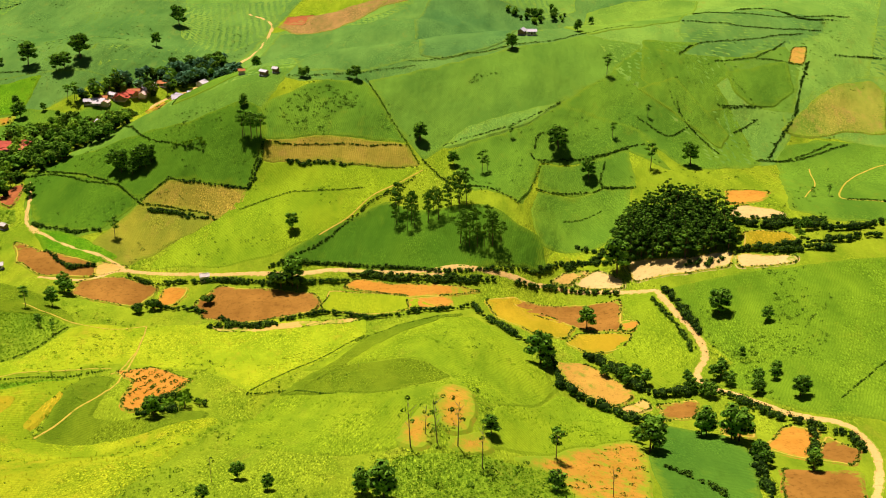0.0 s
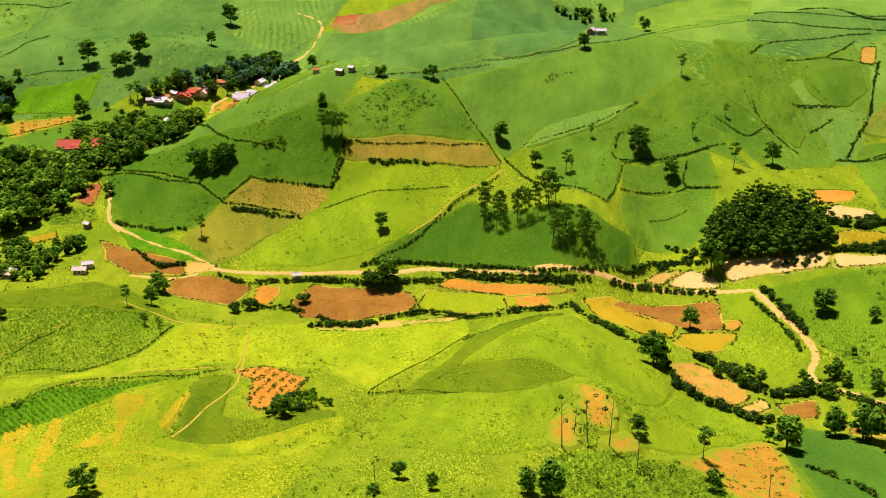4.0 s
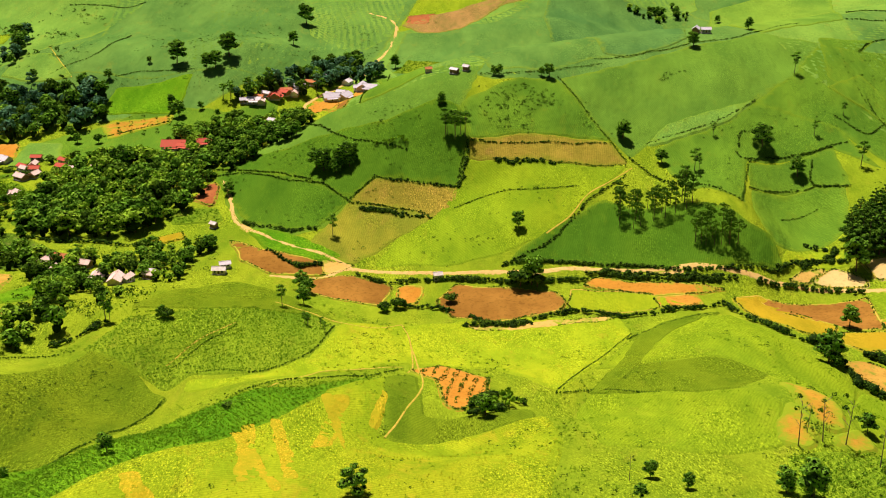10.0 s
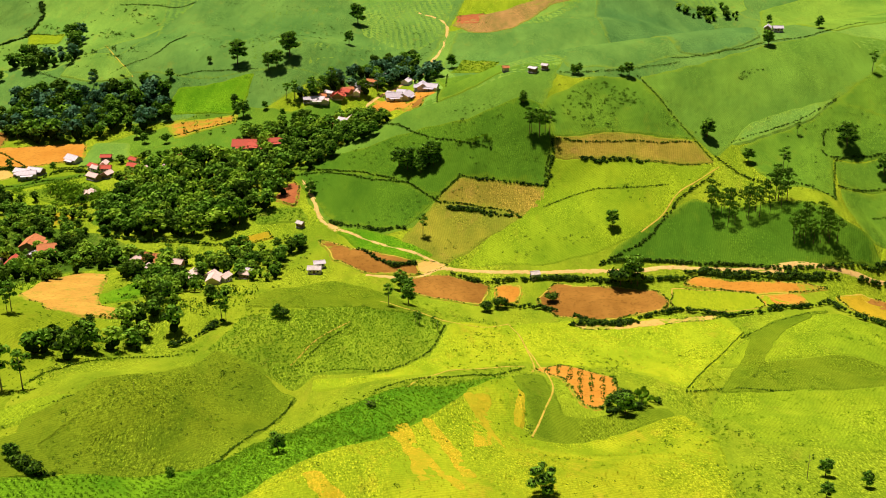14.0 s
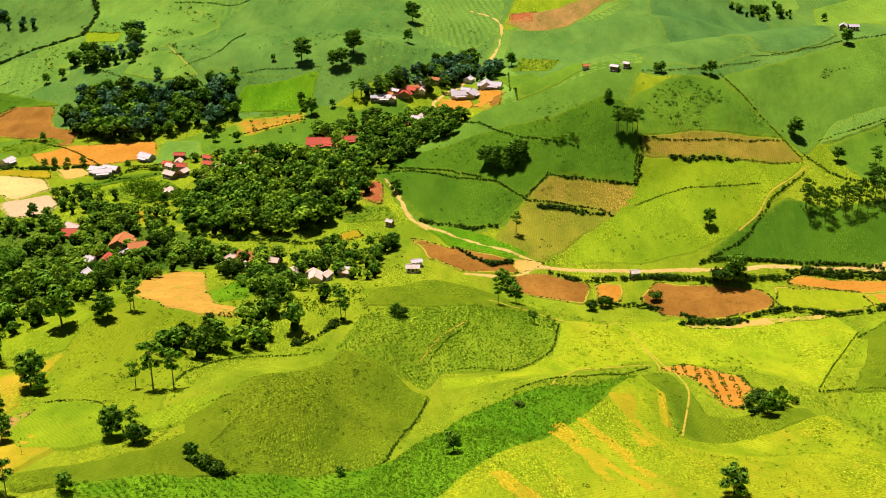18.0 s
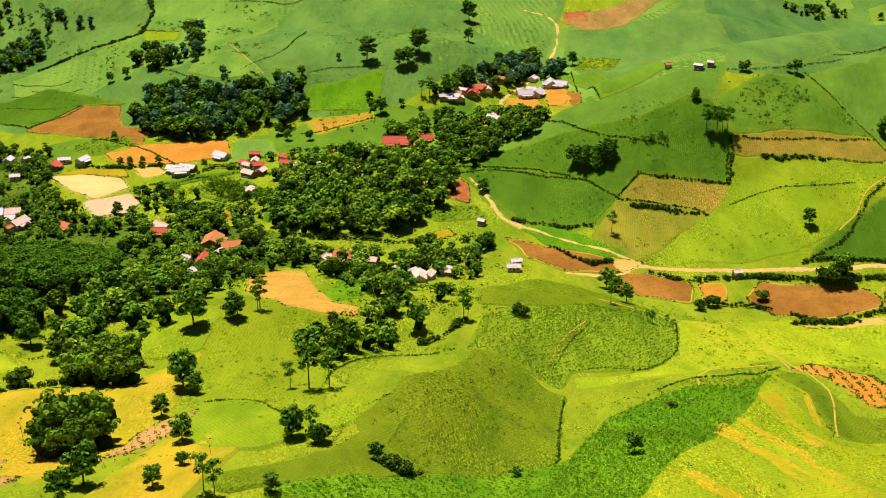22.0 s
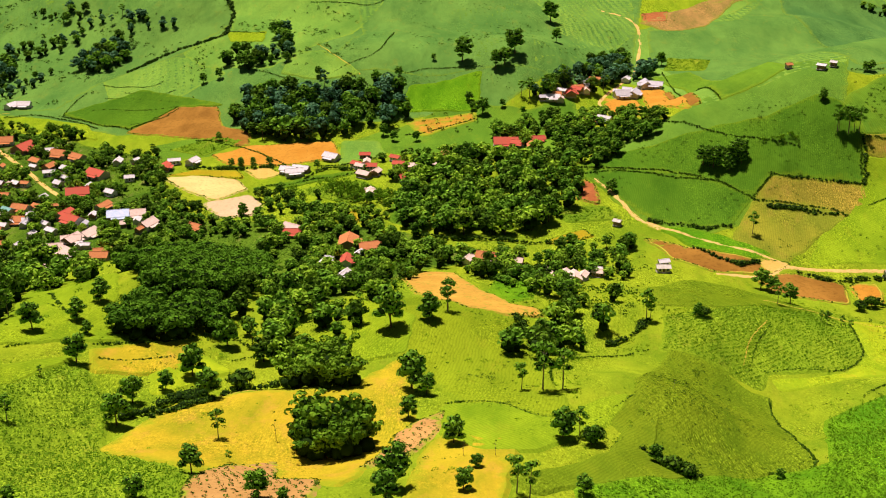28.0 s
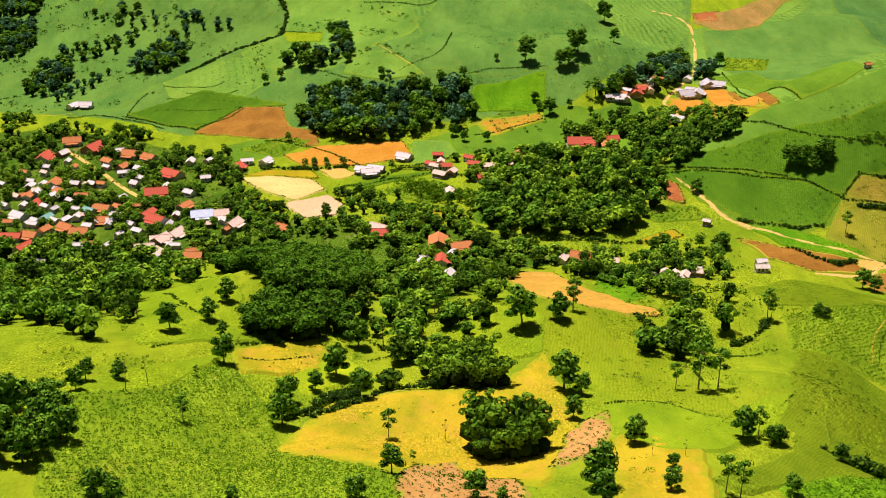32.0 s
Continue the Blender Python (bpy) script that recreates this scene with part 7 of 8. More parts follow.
wood("bamboo", 4.4, 11.5, [(-398.0, 336.7), (-399.3, 358.3), (-391.5, 366.9), (-380.8, 360.8), (-373.9, 345.3), (-375.6, 335.7), (-386.0, 333.0)], "dense dark bamboo thicket on a slope")
wood("bamboo", 3.6, 14.5, [(-389, 281), (-386, 290), (-379, 294), (-370, 291), (-368, 282), (-373, 274), (-383, 273)], "large round dark bamboo clump on bare pasture")
tree("round", -143.5, 250.5, 9.1)
tree("broad", -60, 274, 5.9)
tree("broad", -50.4, 267.7, 5.2)
tree("broad", -66.2, 255.7, 4.9)
tree("broad", -104.7, 349.2, 9.1)
tree("broad", 65.9, 460.3, 11.6)
tree("broad", 40.6, 413.3, 15.0)
tree("broad", -22.9, 265.8, 7.7)
tree("broad", -16.6, 261.1, 11.8)
tree("broad", 73.9, 336.1, 13.1)
tree("broad", 69.3, 342, 6.4)
tree("broad", 96.5, 351.4, 11.4)
tree("broad", 104, 344.9, 13.4)
tree("broad", 106.4, 344.2, 12.9)
tree("broad", 87.8, 517, 18.2)
tree("broad", -75.7, 511.1, 15.0)
tree("broad", -120.5, 657.5, 7.2)
tree("broad", -53.7, 683.7, 9.0)
tree("broad", -13.8, 636.7, 11.4)
tree("broad", 5.5, 614.2, 9.0)
tree("broad", -85.3, 682.9, 6.7)
tree("broad", 127.1, 421.8, 3.8)
tree("broad", 143.6, 446, 6.9)
tree("broad", 45.4, 734.5, 10.3)
tree("broad", 94.3, 785.9, 8.4)
tree("broad", 83.8, 611.8, 12.4)
tree("broad", 143.4, 617.8, 13.9)
tree("broad", 135.7, 400.4, 6.1)
tree("broad", 138.1, 377.1, 9.3)
tree("broad", 114.5, 405.2, 7.4)
tree("round", 126, 460.3, 12.0)
tree("round", 68, 632.8, 14.9)
tree("tall", 36.3, 304.7, 11.9)
tree("tall", 40.1, 639.8, 7.8)
tree("tall", 101, 642.4, 9.3)
tree("tall", 118.8, 610.1, 15.1)
tree("tall", 125.9, 667.8, 8.1)
tree("tall", 104.9, 705.8, 13.8)
tree("tall", 25, 603.3, 7.5)
tree("tall", -194.4, 470, 11.2)
tree("tall", -179.9, 445.7, 6.9)
tree("tall", -171.9, 439.9, 5.3)
tree("tall", 199.2, 569.2, 5.2)
tree("tall", 208, 568.3, 6.5)
tree("bare", -10.2, 296.2, 16.8)
tree("bare", -1.9, 298.7, 16.0)
tree("bare", 4.5, 296.4, 17.2)
tree("bare", -5.8, 302.5, 11.4)
tree("bare", 11.8, 286.4, 15.5)
tree("bare", -33.9, 393.2, 2.4)
tree("bare", 51.5, 282, 10.9)
# stand-in for a thin pole, built as a bare tree
tree("bare", -66.8, 269.7, 8.3)
tree("broad", -331.5, 882, 19.9)
tree("broad", -299, 871.1, 14.1)
tree("broad", -305.6, 869.6, 14.1)
tree("broad", -289.9, 884.4, 19.9)
tree("broad", -293.2, 908.3, 9.7)
tree("broad", -475.7, 934.5, 17.0)
tree("broad", -473.3, 907.2, 8.8)
tree("broad", -444.4, 874.8, 8.5)
tree("broad", -398.5, 857.2, 6.5)
tree("broad", -380.6, 859.8, 8.4)
tree("broad", -354.2, 884, 5.7)
tree("broad", -249.5, 967.8, 12.4)
tree("broad", -247.1, 1048.4, 19.3)
tree("broad", -538.2, 889.7, 8.7)
tree("broad", -526.6, 894.3, 8.7)
tree("broad", -512.4, 912.5, 6.9)
tree("broad", -497.8, 910.6, 7.8)
tree("broad", -485.5, 908.9, 7.8)
tree("broad", -326.9, 833.8, 8.2)
tree("broad", -324.6, 821.5, 7.2)
tree("broad", -317.4, 814.7, 13.4)
tree("broad", -302, 821.5, 6.3)
tree("broad", -287.5, 810.6, 6.2)
tree("broad", -14.1, 637.1, 11.3)
tree("broad", -79.8, 552.6, 10.1)
tree("broad", -190.4, 510.4, 10.7)
tree("broad", -240.3, 430.8, 6.1)
tree("broad", -352, 395.5, 10.7)
tree("broad", -216.8, 275.5, 6.8)
tree("broad", -249.7, 279.7, 3.8)
tree("broad", -88.4, 683.2, 5.9)
tree("broad", -58.6, 684.1, 5.9)
tree("broad", -160.5, 952.4, 12.3)
tree("broad", -173.1, 932.4, 10.1)
tree("broad", -121.5, 656.8, 5.7)
tree("broad", 45.8, 737.1, 8.7)
tree("broad", 140.1, 1065.5, 7.9)
tree("broad", -194.9, 631.9, 12.7)
tree("broad", -190, 627.2, 14.0)
tree("broad", -178.5, 627.3, 14.0)
tree("broad", -173.5, 630.7, 10.5)
tree("tall", -268.4, 838.5, 16.4)
tree("tall", -287.5, 835.9, 11.8)
tree("tall", -281.1, 836.5, 10.0)
tree("tall", -262.2, 842.4, 8.2)
tree("tall", -254.1, 852.4, 18.5)
tree("tall", -307.8, 324.6, 14.5)
tree("tall", -308.1, 277.7, 8.9)
tree("tall", -344.7, 408.9, 10.6)
tree("tall", -262.3, 425.8, 13.4)
tree("tall", -305.7, 870.9, 12.2)
tree("tall", -180.1, 569.1, 12.4)
tree("tall", -181.6, 448.3, 5.8)
tree("tall", -179.7, 446.3, 5.8)
tree("tall", -173.8, 444.8, 5.3)
tree("tall", -117.4, 634.7, 12.6)
tree("tall", -112.8, 631.7, 14.6)
tree("tall", -109.5, 632.3, 13.9)
tree("tall", 21.9, 601.7, 13.4)
tree("tall", 12, 577.3, 13.0)
tree("bush", -304.1, 273.9, 4.4)
tree("bush", -193.9, 333, 2.8)
tree("bush", -281.4, 260.9, 4.9)
tree("bush", -285.5, 262.4, 4.9)
tree("bush", -116.1, 499.6, 5.8)
tree("bush", -141.4, 494.1, 6.4)
tree("bush", -148.6, 490.3, 5.8)
tree("bush", -81.3, 509.7, 10.1)
tree("bush", -72.9, 509.4, 7.7)
tree("broad", -494, 369.7, 11.6)
tree("broad", -476.5, 374.9, 5.7)
tree("broad", -469.7, 342.3, 10.9)
tree("broad", -445.4, 320, 9.9)
tree("broad", -438.7, 335.1, 7.6)
tree("broad", -444.1, 298.1, 11.1)
tree("broad", -433.1, 350.4, 12.9)
tree("broad", -423.3, 328.1, 11.3)
tree("broad", -408.8, 243.6, 8.3)
tree("broad", -356.6, 329.9, 14.0)
tree("broad", -351.6, 324.5, 7.3)
tree("broad", -356.9, 302.2, 8.0)
tree("broad", -343.4, 273, 9.3)
tree("broad", -313.2, 274.8, 10.0)
tree("broad", -305.7, 270.5, 6.2)
tree("broad", -366, 390.5, 16.8)
tree("broad", -350.9, 398.8, 8.3)
tree("broad", -288.9, 265.1, 5.8)
tree("broad", -312.7, 234, 5.8)
tree("broad", -341.5, 234.2, 6.6)
tree("broad", -337.7, 249.8, 4.5)
tree("broad", -358.7, 236.2, 11.4)
tree("broad", -359.4, 224, 9.6)
tree("broad", -499.2, 292.9, 6.9)
tree("broad", -492.4, 301.2, 6.1)
tree("broad", -498.3, 281.8, 6.7)
tree("broad", -442.9, 216.1, 4.5)
tree("broad", -428.1, 386.9, 11.8)
tree("broad", -484.1, 387.8, 9.0)
tree("broad", -480.8, 407.2, 9.9)
tree("broad", -388.4, 222.7, 8.1)
tree("broad", -382.7, 220.7, 4.0)
tree("broad", -471.3, 212.7, 7.8)
tree("broad", -466.9, 210.4, 6.5)
tree("broad", -415.6, 219, 6.7)
tree("broad", -186.7, 504.9, 8.7)
tree("broad", -185.5, 479.2, 10.0)
tree("tall", -344.4, 412.5, 13.9)
tree("tall", -314.3, 323.6, 17.7)
tree("tall", -320.9, 326.7, 10.1)
tree("tall", -260.7, 426, 8.8)
tree("tall", -412, 289.4, 10.1)
tree("tall", -328.7, 232.9, 10.3)
tree("tall", -325.7, 231, 9.7)
tree("tall", -404.2, 266.1, 4.1)
tree("tall", -469.1, 280.9, 8.8)
tree("tall", -474.3, 321.4, 4.2)
tree("tall", -524.7, 418.2, 14.5)
tree("tall", -513.5, 396.8, 11.5)
tree("bush", -237.4, 431.1, 5.5)
tree("bush", -385.8, 318.6, 4.4)
tree("bush", -305.4, 271.6, 5.6)
tree("bush", -402.9, 372.8, 6.6)
tree("bush", -414.6, 338.6, 8.0)
tree("bare", -487.9, 292.2, 10.7)
tree("bare", -484.2, 302.6, 9.3)
tree("bare", -395.3, 290.8, 6.7)
tree("bare", -340.9, 260.8, 4.6)
tree("bare", -332.5, 259.3, 4.7)
tree("bare", -271.7, 326.1, 3.5)
tree("broad", -23.2, 264.9, 6.1)
tree("broad", -16.7, 262.6, 10.5)
tree("broad", 15.5, 307.6, 7.7)
tree("broad", 94.6, 351.9, 8.8)
tree("broad", 105.3, 345.7, 11.3)
tree("broad", 71.8, 330.7, 12.9)
tree("broad", 34.1, 281.1, 7.6)
tree("broad", 124.3, 316.4, 8.0)
tree("broad", 126.4, 394.2, 7.2)
tree("broad", 114.6, 406.3, 7.4)
tree("broad", 139.4, 378, 8.4)
tree("broad", 133.6, 396, 5.8)
tree("broad", 125.8, 459.8, 11.5)
tree("tall", -118.3, 634.4, 16.1)
tree("tall", -112.7, 631.7, 16.7)
tree("tall", -107, 630.8, 15.3)
tree("broad", -448.6, 672.2, 9.0)
tree("broad", -428.4, 632.6, 9.3)
tree("broad", -415.3, 639.7, 7.9)
tree("broad", -403.8, 616.4, 8.4)
tree("broad", -462.1, 665.8, 7.4)
tree("broad", -465.7, 635.6, 8.6)
tree("broad", -446.5, 616.8, 8.4)
tree("broad", -391, 653.6, 8.1)
tree("broad", -362.3, 598.6, 8.8)
tree("broad", -506.1, 779.3, 6.8)
tree("broad", -441.3, 776.4, 6.0)
tree("broad", -389.1, 780.6, 9.4)
tree("broad", -381.1, 771, 8.5)
tree("broad", -365.2, 768, 7.6)
tree("broad", -430, 719, 6.4)

# low scrub on the banks round the paddies and ploughed plots
for kind, edge in list(FIELDS):
    if ("paddy" in kind or "soil" in kind) and kind not in ("streak_soil", "scrub_soil"):
        ring = np.concatenate([edge, edge[:1]])
        spots = np.flatnonzero(np.array([noise.noise((x * 0.05, y * 0.05, 8)) for x, y in ring]) > -0.12)
        runs = [r for r in np.split(spots, np.flatnonzero(np.diff(spots) > 1) + 1) if len(r) > 3]
        for r in runs:
            hedge(0.8, 1.0, ring[r], "thin scrub along the bank of a plot", "bank_scrub", 0.8)


# ---------- standing crop and seedlings on the near slopes ----------
def crop_stand(kinds, density, tall, material, label, near=520.0):
    """Single plants of three leaves each, scattered in the fields of these kinds."""
    spots = []
    for n, (kind, edge) in enumerate(FIELDS):
        if kind not in kinds:
            continue
        (x0, y0), (x1, y1) = edge.min(0), edge.max(0)
        y1 = min(y1, near)
        if y1 <= y0:
            continue
        count = int((x1 - x0) * (y1 - y0) * density)
        X, Y = rng.uniform(x0, x1, count), rng.uniform(y0, y1, count)
        keep = inside(edge, X, Y)
        for _, later in FIELDS[n + 1:]:
            keep &= ~inside(later, X, Y)
        thin = np.array([noise.noise((x * 0.06, y * 0.06, 2)) for x, y in zip(X[keep], Y[keep])]) > -0.25
        spots.append(np.column_stack([X[keep][thin], Y[keep][thin]]))
    if not spots:
        return
    at = np.concatenate(spots)
    n = len(at)
    base = np.column_stack([at, land(at[:, 0], at[:, 1]) + 0.25])
    h = tall * rng.uniform(0.6, 1.3, n)
    vs = []
    for k in range(3):
        a = rng.uniform(0, 6.28, n)
        d = np.column_stack([np.cos(a), np.sin(a), np.zeros(n)])
        s = np.column_stack([-np.sin(a), np.cos(a), np.zeros(n)]) * (0.16 * h)[:, None]
        top = base + d * (0.45 * h)[:, None] + np.column_stack([np.zeros(n), np.zeros(n), h])
        vs.append(np.stack([base - s, base + s, top], 1))
    v = np.stack(vs, 1).reshape(-1, 3)
    ob = new("maize_plants", mesh_of("maize_plants", v, np.arange(len(v)).reshape(-1, 3), material))
    tagged(ob, label, "crop", kind="stuff")


def scrub(area, count, size, material, label, cluster=0.0, freq=0.03):
    """Low tufts and shrubs strewn over open ground, thicker in some places."""
    p = np.asarray(area, float)
    (x0, y0), (x1, y1) = p.min(0), p.max(0)
    X, Y = rng.uniform(x0, x1, count * 3), rng.uniform(y0, y1, count * 3)
    keep = inside(p, X, Y)
    X, Y = X[keep], Y[keep]
    thick = np.array([noise.noise((x * freq, y * freq, 4)) for x, y in zip(X, Y)])
    keep = thick > cluster
    for kind, edge in FIELDS:
        if ("paddy" in kind or "soil" in kind) and kind not in ("scrub_soil", "streak_soil"):
            keep &= ~inside(edge, X, Y)
    X, Y = X[keep][:count], Y[keep][:count]
    r = size * rng.lognormal(0, 0.4, len(X))
    v, f = leaf_cloud(np.column_stack([X, Y, land(X, Y) + 0.35 * r + 0.15]), r, len(X) * 6, size * 0.55, 0.8)
    tagged(new("scrub", mesh_of("scrub", v, f, material)), label, "scrub", kind="stuff")


scrub([(-99, 638.7), (-97.3, 659.7), (-74.2, 673.3), (-53.2, 668.9), (-42.2, 638.6), (-71.8, 629.9)], 260, 0.7, LEAF_HEDGE, "scattered dark green shrubs on the slope", -0.1)
scrub([(13.3, 683.9), (21.2, 700.8), (48.7, 706.2), (45, 682.6), (23.3, 672.8)], 160, 0.6, LEAF_HEDGE, "scattered dark green shrubs on the slope", 0.0)
scrub([(-267.4, 679.1), (-196.1, 678), (-115.2, 665.6), (-46.9, 692.8), (-9, 621.3), (41.7, 565.6), (49.5, 521.8), (-168.1, 538.8)], 900, 0.45, LEAF_HEDGE, "scattered dark green shrubs on the slope", 0.05)
scrub([(-2.1, 632.4), (131.8, 734.4), (300.9, 823.8), (191.3, 502.6), (107.8, 592.9), (42.5, 574.1)], 900, 0.5, LEAF_HEDGE, "scattered dark green shrubs on the slope", 0.05)
scrub([(99.9, 501.5), (184.8, 483.9), (136.9, 348.7), (117, 396.4)], 700, 0.5, LEAF_HEDGE, "scattered dark green shrubs on the slope", 0.05)
scrub([(-840, 1174.1), (-427.8, 1065.1), (-385.2, 863), (-529.9, 857.9), (-736.2, 876.7)], 900, 0.6, LEAF_HEDGE, "scattered dark green shrubs on the slope", 0.1)
scrub([(-375, 1077.9), (-152.8, 1116.9), (-196.5, 932.2), (-301.1, 821.2), (-376.6, 851)], 1500, 0.42, LEAF_HEDGE, "scattered dark green shrubs on the slope", 0.1)
scrub([(-265.5, 672.3), (-116, 672.5), (-132.3, 613.8), (-209.1, 578.9)], 300, 0.5, LEAF_HEDGE, "scattered dark green shrubs on the slope", 0.1)
scrub([(-248.8, 516.9), (-155.3, 482.5), (-46.5, 474.2), (29.5, 436.8), (70.8, 343.9), (63.5, 277.8), (-140.4, 243.2)], 2500, 0.4, LEAF_CROP, "tufts of green grass on open ground", -0.1)
scrub([(-381.5, 416.2), (-274.2, 471.6), (-196.1, 500.3), (-120.9, 450.2), (-50.3, 373.7), (-84.8, 247.9), (-307.1, 227.1)], 2500, 0.4, LEAF_CROP, "tufts of green grass on open ground", -0.1)
scrub([(-559.8, 410.9), (-472.7, 429.6), (-356.2, 429.9), (-250.8, 472.6), (-188.9, 452.6), (-271.4, 244.9), (-476.7, 204.9)], 2500, 0.4, LEAF_CROP, "tufts of green grass on open ground", -0.1)
scrub([(-237.8, 489.2), (-152.8, 472.1), (-46.2, 467.6), (28.4, 427.4), (70.8, 343.9), (63.5, 277.8), (-140.4, 243.2)], 1500, 0.42, LEAF_HEDGE, "scattered dark green shrubs on the slope", 0.1)
scrub([(-381.5, 416.2), (-270.3, 445.7), (-196.2, 486.2), (-120.9, 450.2), (-50.3, 373.7), (-84.8, 247.9), (-307.1, 227.1)], 1500, 0.42, LEAF_HEDGE, "scattered dark green shrubs on the slope", 0.1)
scrub([(-559.8, 410.9), (-471.6, 423.5), (-357.4, 410.3), (-255.4, 455.6), (-193.4, 441.4), (-271.4, 244.9), (-476.7, 204.9)], 1500, 0.42, LEAF_HEDGE, "scattered dark green shrubs on the slope", 0.1)
scrub([(-629.7, 585.6), (-504.2, 587.5), (-378.4, 589.6), (-243.1, 561.5), (-297.6, 374.3), (-380.4, 341.5), (-436.1, 330.4), (-481.1, 366.1), (-530.3, 340.4)], 500, 0.7, LEAF_LIGHT, "light green leafy tufts on the slope", 0.0)
scrub([(-709, 801.7), (-534.9, 758.8), (-377.8, 672.6), (-269.6, 582.2), (-268.7, 508.9), (-605.2, 521.7)], 500, 0.7, LEAF_LIGHT, "light green leafy tufts on the slope", 0.0)
scrub([(-24.6, 291.8), (14.4, 297.9), (41.3, 296.5), (45, 271.7), (-24.5, 254.7)], 60, 0.6, LEAF_HEDGE, "scattered dark green shrubs on the slope", 0.0)
scrub([(-749.1, 818.7), (-598.2, 774.9), (-522.9, 734.6), (-520.9, 680), (-458.1, 627.8), (-366, 578.7), (-319.9, 545.3), (-351.9, 501.7), (-384.3, 416.1), (-421.7, 490.8), (-513.4, 530), (-626, 575.8)], 1600, 1.0, LEAF_HEDGE, "scattered dark green shrubs on the slope", -0.2)
scrub([(-749.1, 818.7), (-598.2, 774.9), (-522.9, 734.6), (-520.9, 680), (-458.1, 627.8), (-366, 578.7), (-319.9, 545.3), (-351.9, 501.7), (-384.3, 416.1), (-421.7, 490.8), (-513.4, 530), (-626, 575.8)], 900, 1.0, LEAF_LIGHT, "light green leafy tufts on the slope", -0.2)
scrub([(-346.9, 588.2), (-240.1, 575.9), (-240.2, 511.9), (-282.5, 414.8), (-319.2, 365.9), (-324.5, 503.5)], 300, 0.9, LEAF_HEDGE, "scattered dark green shrubs on the slope", -0.1)
scrub([(-360.4, 592), (-310.1, 575.9), (-264.7, 534.2), (-248.8, 432.2), (-283.1, 411.2)], 300, 0.8, LEAF_HEDGE, "scattered dark green shrubs on the slope", 0.0)
scrub([(-913.9, 1234.6), (-638.4, 1078.5), (-579, 1004.6), (-598.7, 920.1), (-677.7, 865.9), (-784.4, 898.4)], 520, 1.3, LEAF_HEDGE, "scattered dark green shrubs on the slope", 0.0)
scrub([(-583.6, 1037.3), (-408.9, 1069.3), (-415.4, 866.9), (-495.9, 876.9), (-562.3, 929)], 160, 1.2, LEAF_HEDGE, "scattered dark green shrubs on the slope", 0.05)
scrub([(-448.2, 690.2), (-412.3, 708.8), (-390.4, 665.4), (-424.4, 639.4)], 300, 0.9, LEAF_LIGHT, "light green leafy tufts on the slope", -0.1)
scrub([(-14.2, 288.2), (10.4, 293.4), (34.7, 290), (41.4, 270.4), (-21.4, 255)], 60, 0.8, LEAF_HEDGE, "scattered dark green shrubs on the slope", -0.1)

scrub([(-296.9, 299.6), (-287.1, 312.2), (-272.7, 359.1), (-258.2, 391.3), (-240.6, 383.4), (-232.4, 375.4), (-225.9, 371.1), (-229.7, 348.9), (-234.2, 312.6), (-238.6, 287.5), (-251.8, 284.9), (-272.3, 267.2), (-291, 271.5)], 1100, 0.34, LEAF_HEDGE, "dark tufts among the low crop of the knoll", -0.05, 0.045)
crop_stand(("maize_vivid", "maize_light", "maize_mid", "maize_bright"), 0.26, 0.75, LEAF_CROP, "scattered leafy green maize plants")
crop_stand(("maize_rough",), 0.24, 0.9, LEAF_CROP, "taller green maize plants in open rows")
crop_stand(("olive_field", "olive_light"), 0.16, 0.6, LEAF_OLIVE, "low olive green crop plants")
crop_stand(("maize_yellow", "meadow"), 0.22, 0.7, LEAF_YELLOW, "thin yellowing maize plants")


def planted_rows(points, gap, along, angle, size, label):
    """Young bushes set out in straight rows on bare soil."""
    p = np.asarray(points, float)
    mid = p.mean(0)
    reach = np.abs(p - mid).max() * 1.5
    U, V = np.meshgrid(np.arange(-reach, reach, gap), np.arange(-reach, reach, along))
    c, s = math.cos(radians(angle)), math.sin(radians(angle))
    X, Y = mid[0] + U * c - V * s + rng.normal(scale=0.2, size=U.shape), mid[1] + U * s + V * c + rng.normal(scale=0.3, size=U.shape)
    keep = inside(p, X, Y) & (rng.random(X.shape) < 0.85)
    X, Y = X[keep], Y[keep]
    if len(X) == 0:
        return
    r = size * rng.uniform(0.6, 1.25, len(X))
    v, f = leaf_cloud(np.column_stack([X, Y, land(X, Y) + r * 0.6 + (0.7 if "maize" in label else 0.2)]), r, len(X) * 8, size * 0.5, 0.9)
    tagged(new("seedlings", mesh_of("seedlings", v, f, LEAF_LIGHT if "leafy" in label else LEAF_HEDGE)), label, "seedlings", kind="stuff")


scrub([(22.4, 297.3), (35.5, 305.9), (69.1, 345.2), (70.1, 328.5), (63.7, 285.3), (69, 279.3), (41.4, 270.4), (35.1, 292.2)], 60, 0.6, LEAF_HEDGE, "scattered dark scrub on the bare slope", -0.2)
scrub([(-2.7, 317.9), (4.4, 321.6), (6.5, 306.7), (0, 295.9), (-4.4, 301.8)], 60, 0.6, LEAF_HEDGE, "scattered dark scrub on the bare slope", -0.2)
planted_rows([(-281.8, 625.9), (-252.5, 615.7), (-246.5, 598.3), (-275.5, 604.2)], 3.2, 2.2, -40, 0.9, "rows of leafy green garden plants")
planted_rows([(-538, 765), (-511.4, 787.7), (-489.2, 779.8), (-513.7, 749.7)], 3.2, 2.2, -40, 0.9, "rows of leafy green garden plants")
scrub([(-373.5, 805.2), (-322.2, 817.6), (-322.3, 803.9), (-360.1, 778.5)], 60, 0.6, LEAF_HEDGE, "scattered dark scrub on the bare slope", -0.2)
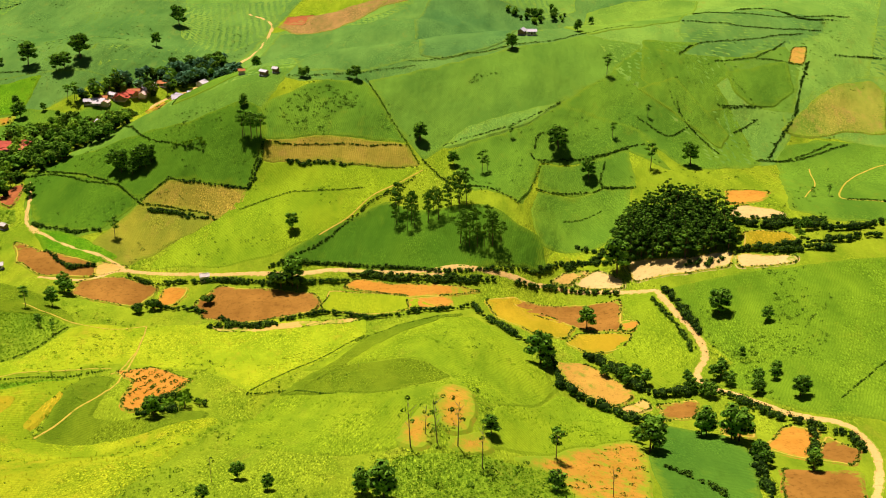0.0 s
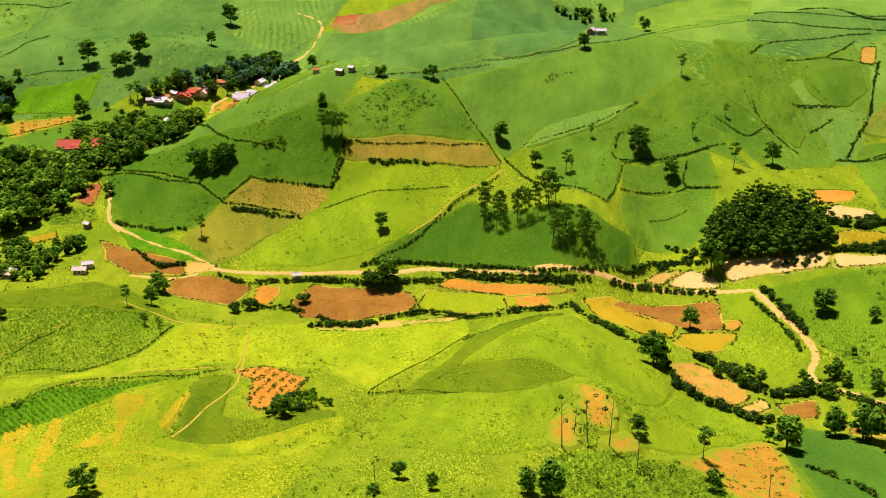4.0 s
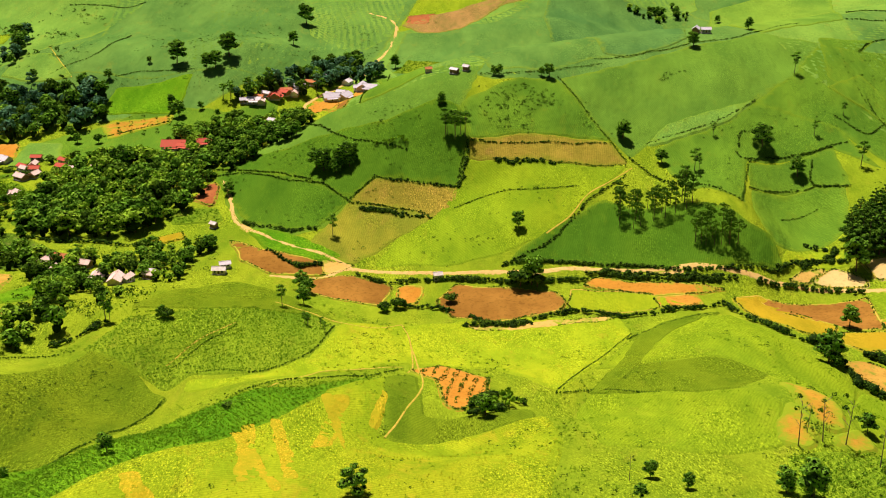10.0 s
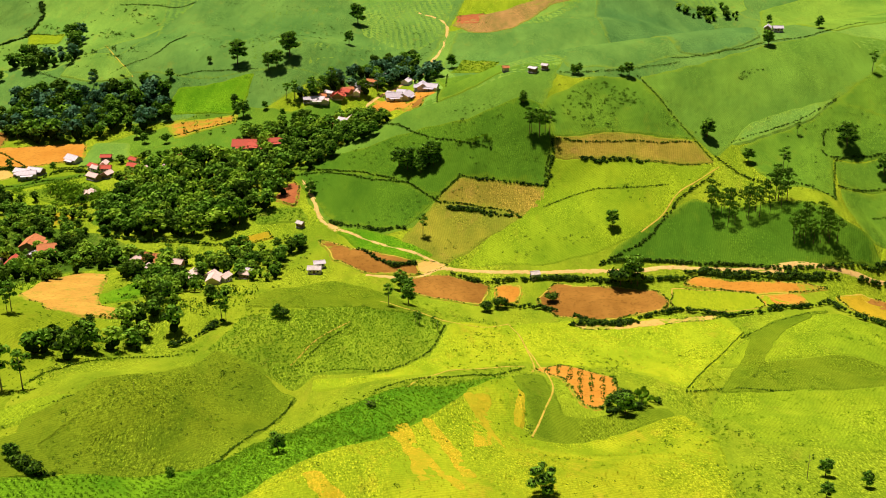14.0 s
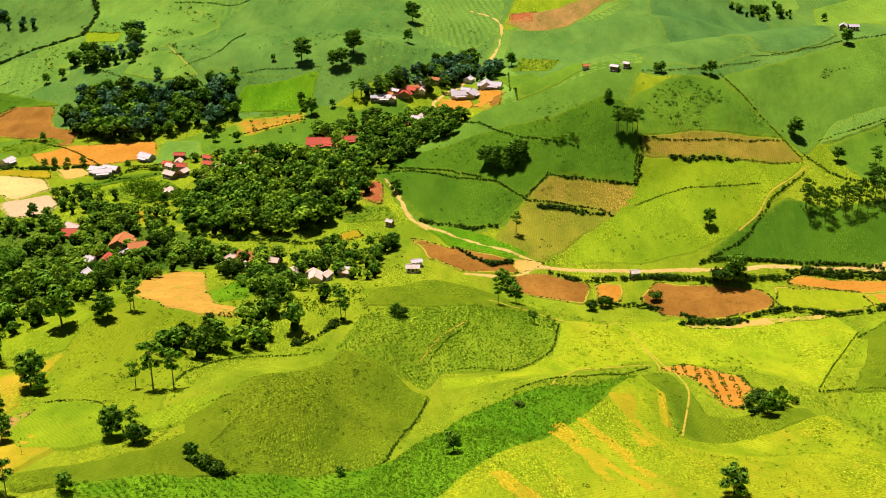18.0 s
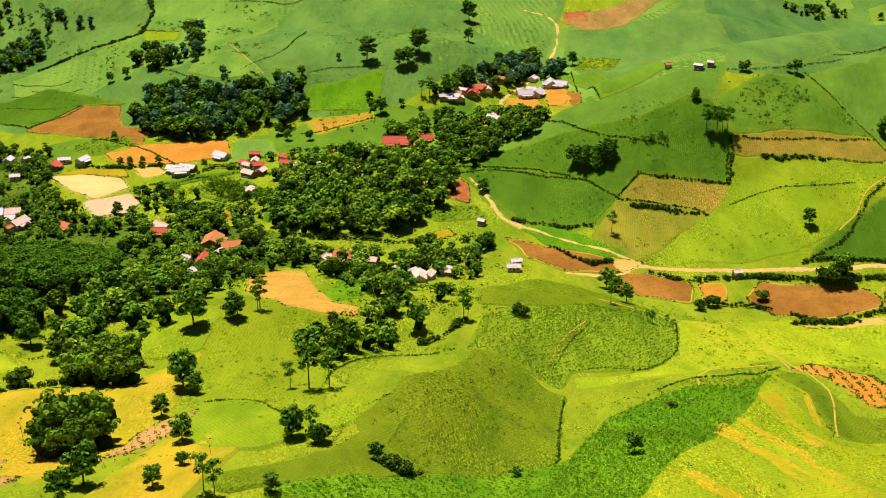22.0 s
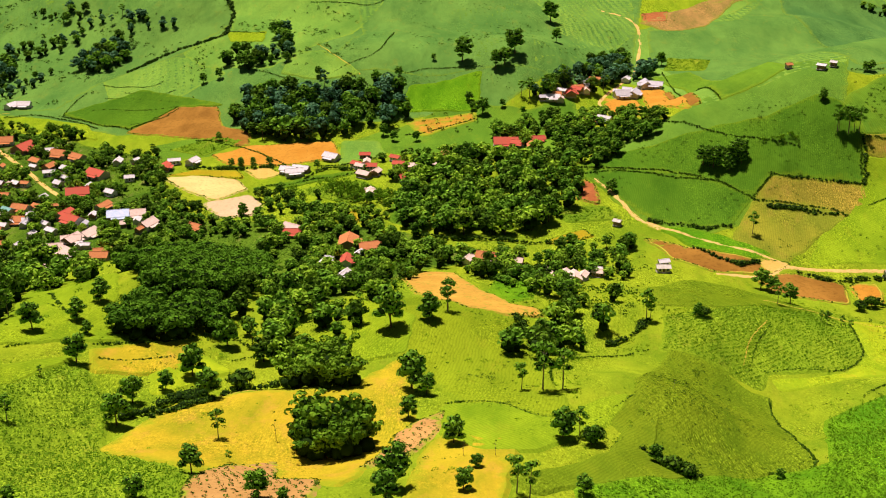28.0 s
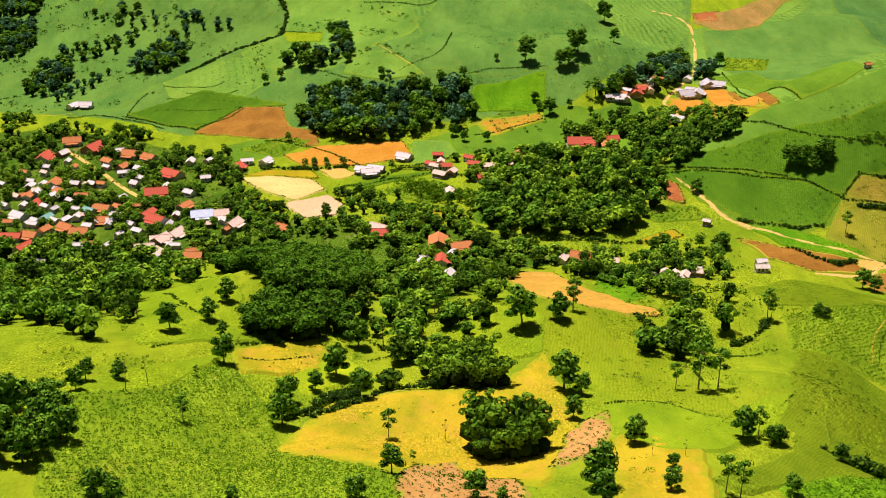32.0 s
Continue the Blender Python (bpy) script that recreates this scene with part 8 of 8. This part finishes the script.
planted_rows([(-442.9, 680.6), (-399.5, 695.7), (-377.1, 667.4), (-412.7, 659.9)], 3.2, 2.2, -40, 0.9, "rows of leafy green garden plants")
planted_rows([(-365.4, 804.9), (-356.9, 815.7), (-336.1, 819.8), (-319, 812.4), (-321.5, 779.2), (-354.7, 781.6)], 9.0, 7.0, 15, 1.3, "rows of dark bushes on bare orange soil")
planted_rows([(-150.2, 974.5), (-119.7, 950.7), (-132, 916.8), (-161.3, 933.9)], 3.2, 2.2, -40, 0.9, "rows of leafy green garden plants")
planted_rows([(-407.5, 235.1), (-403.9, 261.4), (-392.1, 273.7), (-389, 244.1), (-377.3, 246.3), (-377.4, 217.4), (-405.5, 216.4)], 2.4, 1.7, 20, 0.62, "rows of small dark seedlings on bare soil")
planted_rows([(-360.2, 290.1), (-346.8, 305.5), (-346, 297), (-354.3, 269.9), (-368, 257.9)], 2.4, 1.7, 20, 0.62, "rows of small dark seedlings on bare soil")
planted_rows([(-14.2, 289.9), (10.5, 294.3), (34.9, 291.2), (41.4, 270.4), (-21.4, 255)], 2.1, 1.0, -52, 0.5, "leafy rows of standing green maize")
planted_rows([(-261.5, 392.4), (-253.6, 428.6), (-221.4, 447.5), (-196.5, 457.7), (-178.6, 460.8), (-169, 449.8), (-176, 413), (-190.4, 392), (-220.4, 392.3), (-226.9, 377.5), (-240.8, 386)], 2.1, 1.0, -52, 0.5, "leafy rows of standing green maize")
planted_rows([(-254.1, 251.8), (-236.9, 273.4), (-226.4, 305.7), (-213.4, 344), (-195.6, 347.8), (-167.7, 348.7), (-143.2, 388.1), (-167.2, 332.7), (-198.2, 281.8), (-213.6, 256.5), (-222.7, 236.8)], 2.1, 1.0, 38, 0.5, "leafy rows of standing green maize")
planted_rows([(-313.7, 231.1), (-312.5, 239.8), (-297.8, 247.7), (-287.2, 251.3), (-268.5, 271.3), (-247.4, 284.4), (-233.9, 284.4), (-228.2, 286.6), (-229.3, 245.8)], 2.1, 1.0, 38, 0.5, "leafy rows of standing green maize")
planted_rows([(-498.7, 275.1), (-481.6, 300.2), (-470, 343.4), (-450.5, 311.4), (-442.4, 274.7), (-408.6, 241.1), (-406.5, 216.2), (-480, 204.3), (-503.5, 262.5)], 2.1, 1.0, -52, 0.5, "leafy rows of standing green maize")
planted_rows([(-134.5, 400.1), (-120.5, 409.8), (-101.4, 395.2), (-103.6, 374.8), (-113.8, 353.2), (-119.5, 357.5), (-122.2, 387.9)], 4.4, 2.4, -8, 0.9, "rows of dark bushes on bare orange soil")


def brush_pile(x, y, wide):
    """A heap of cut brown branches lying in the field."""
    limbs = []
    for _ in range(70):
        a, r, lean = rng.uniform(0, 6.28), wide * 0.5 * math.sqrt(rng.random()), rng.uniform(0, 6.28)
        foot = np.array([r * math.cos(a), r * math.sin(a) * 0.7, rng.uniform(0.0, 0.25)])
        tip = foot + np.array([math.cos(lean), math.sin(lean), rng.uniform(0.1, 0.6)]) * rng.uniform(0.8, 2.0)
        limbs.append(stick(foot, tip, 0.06, 0.02, 5))
    heap = new("brush_pile", mesh_of("brush_pile", *joined(limbs), BARK, True))
    tagged(heap, "heap of cut brown branches lying in green maize", "brush pile")
    heap.matrix_basis = Matrix.Translation((x, y, height(x, y) + 0.25))


brush_pile(-193.5, 337.1, 5.5)
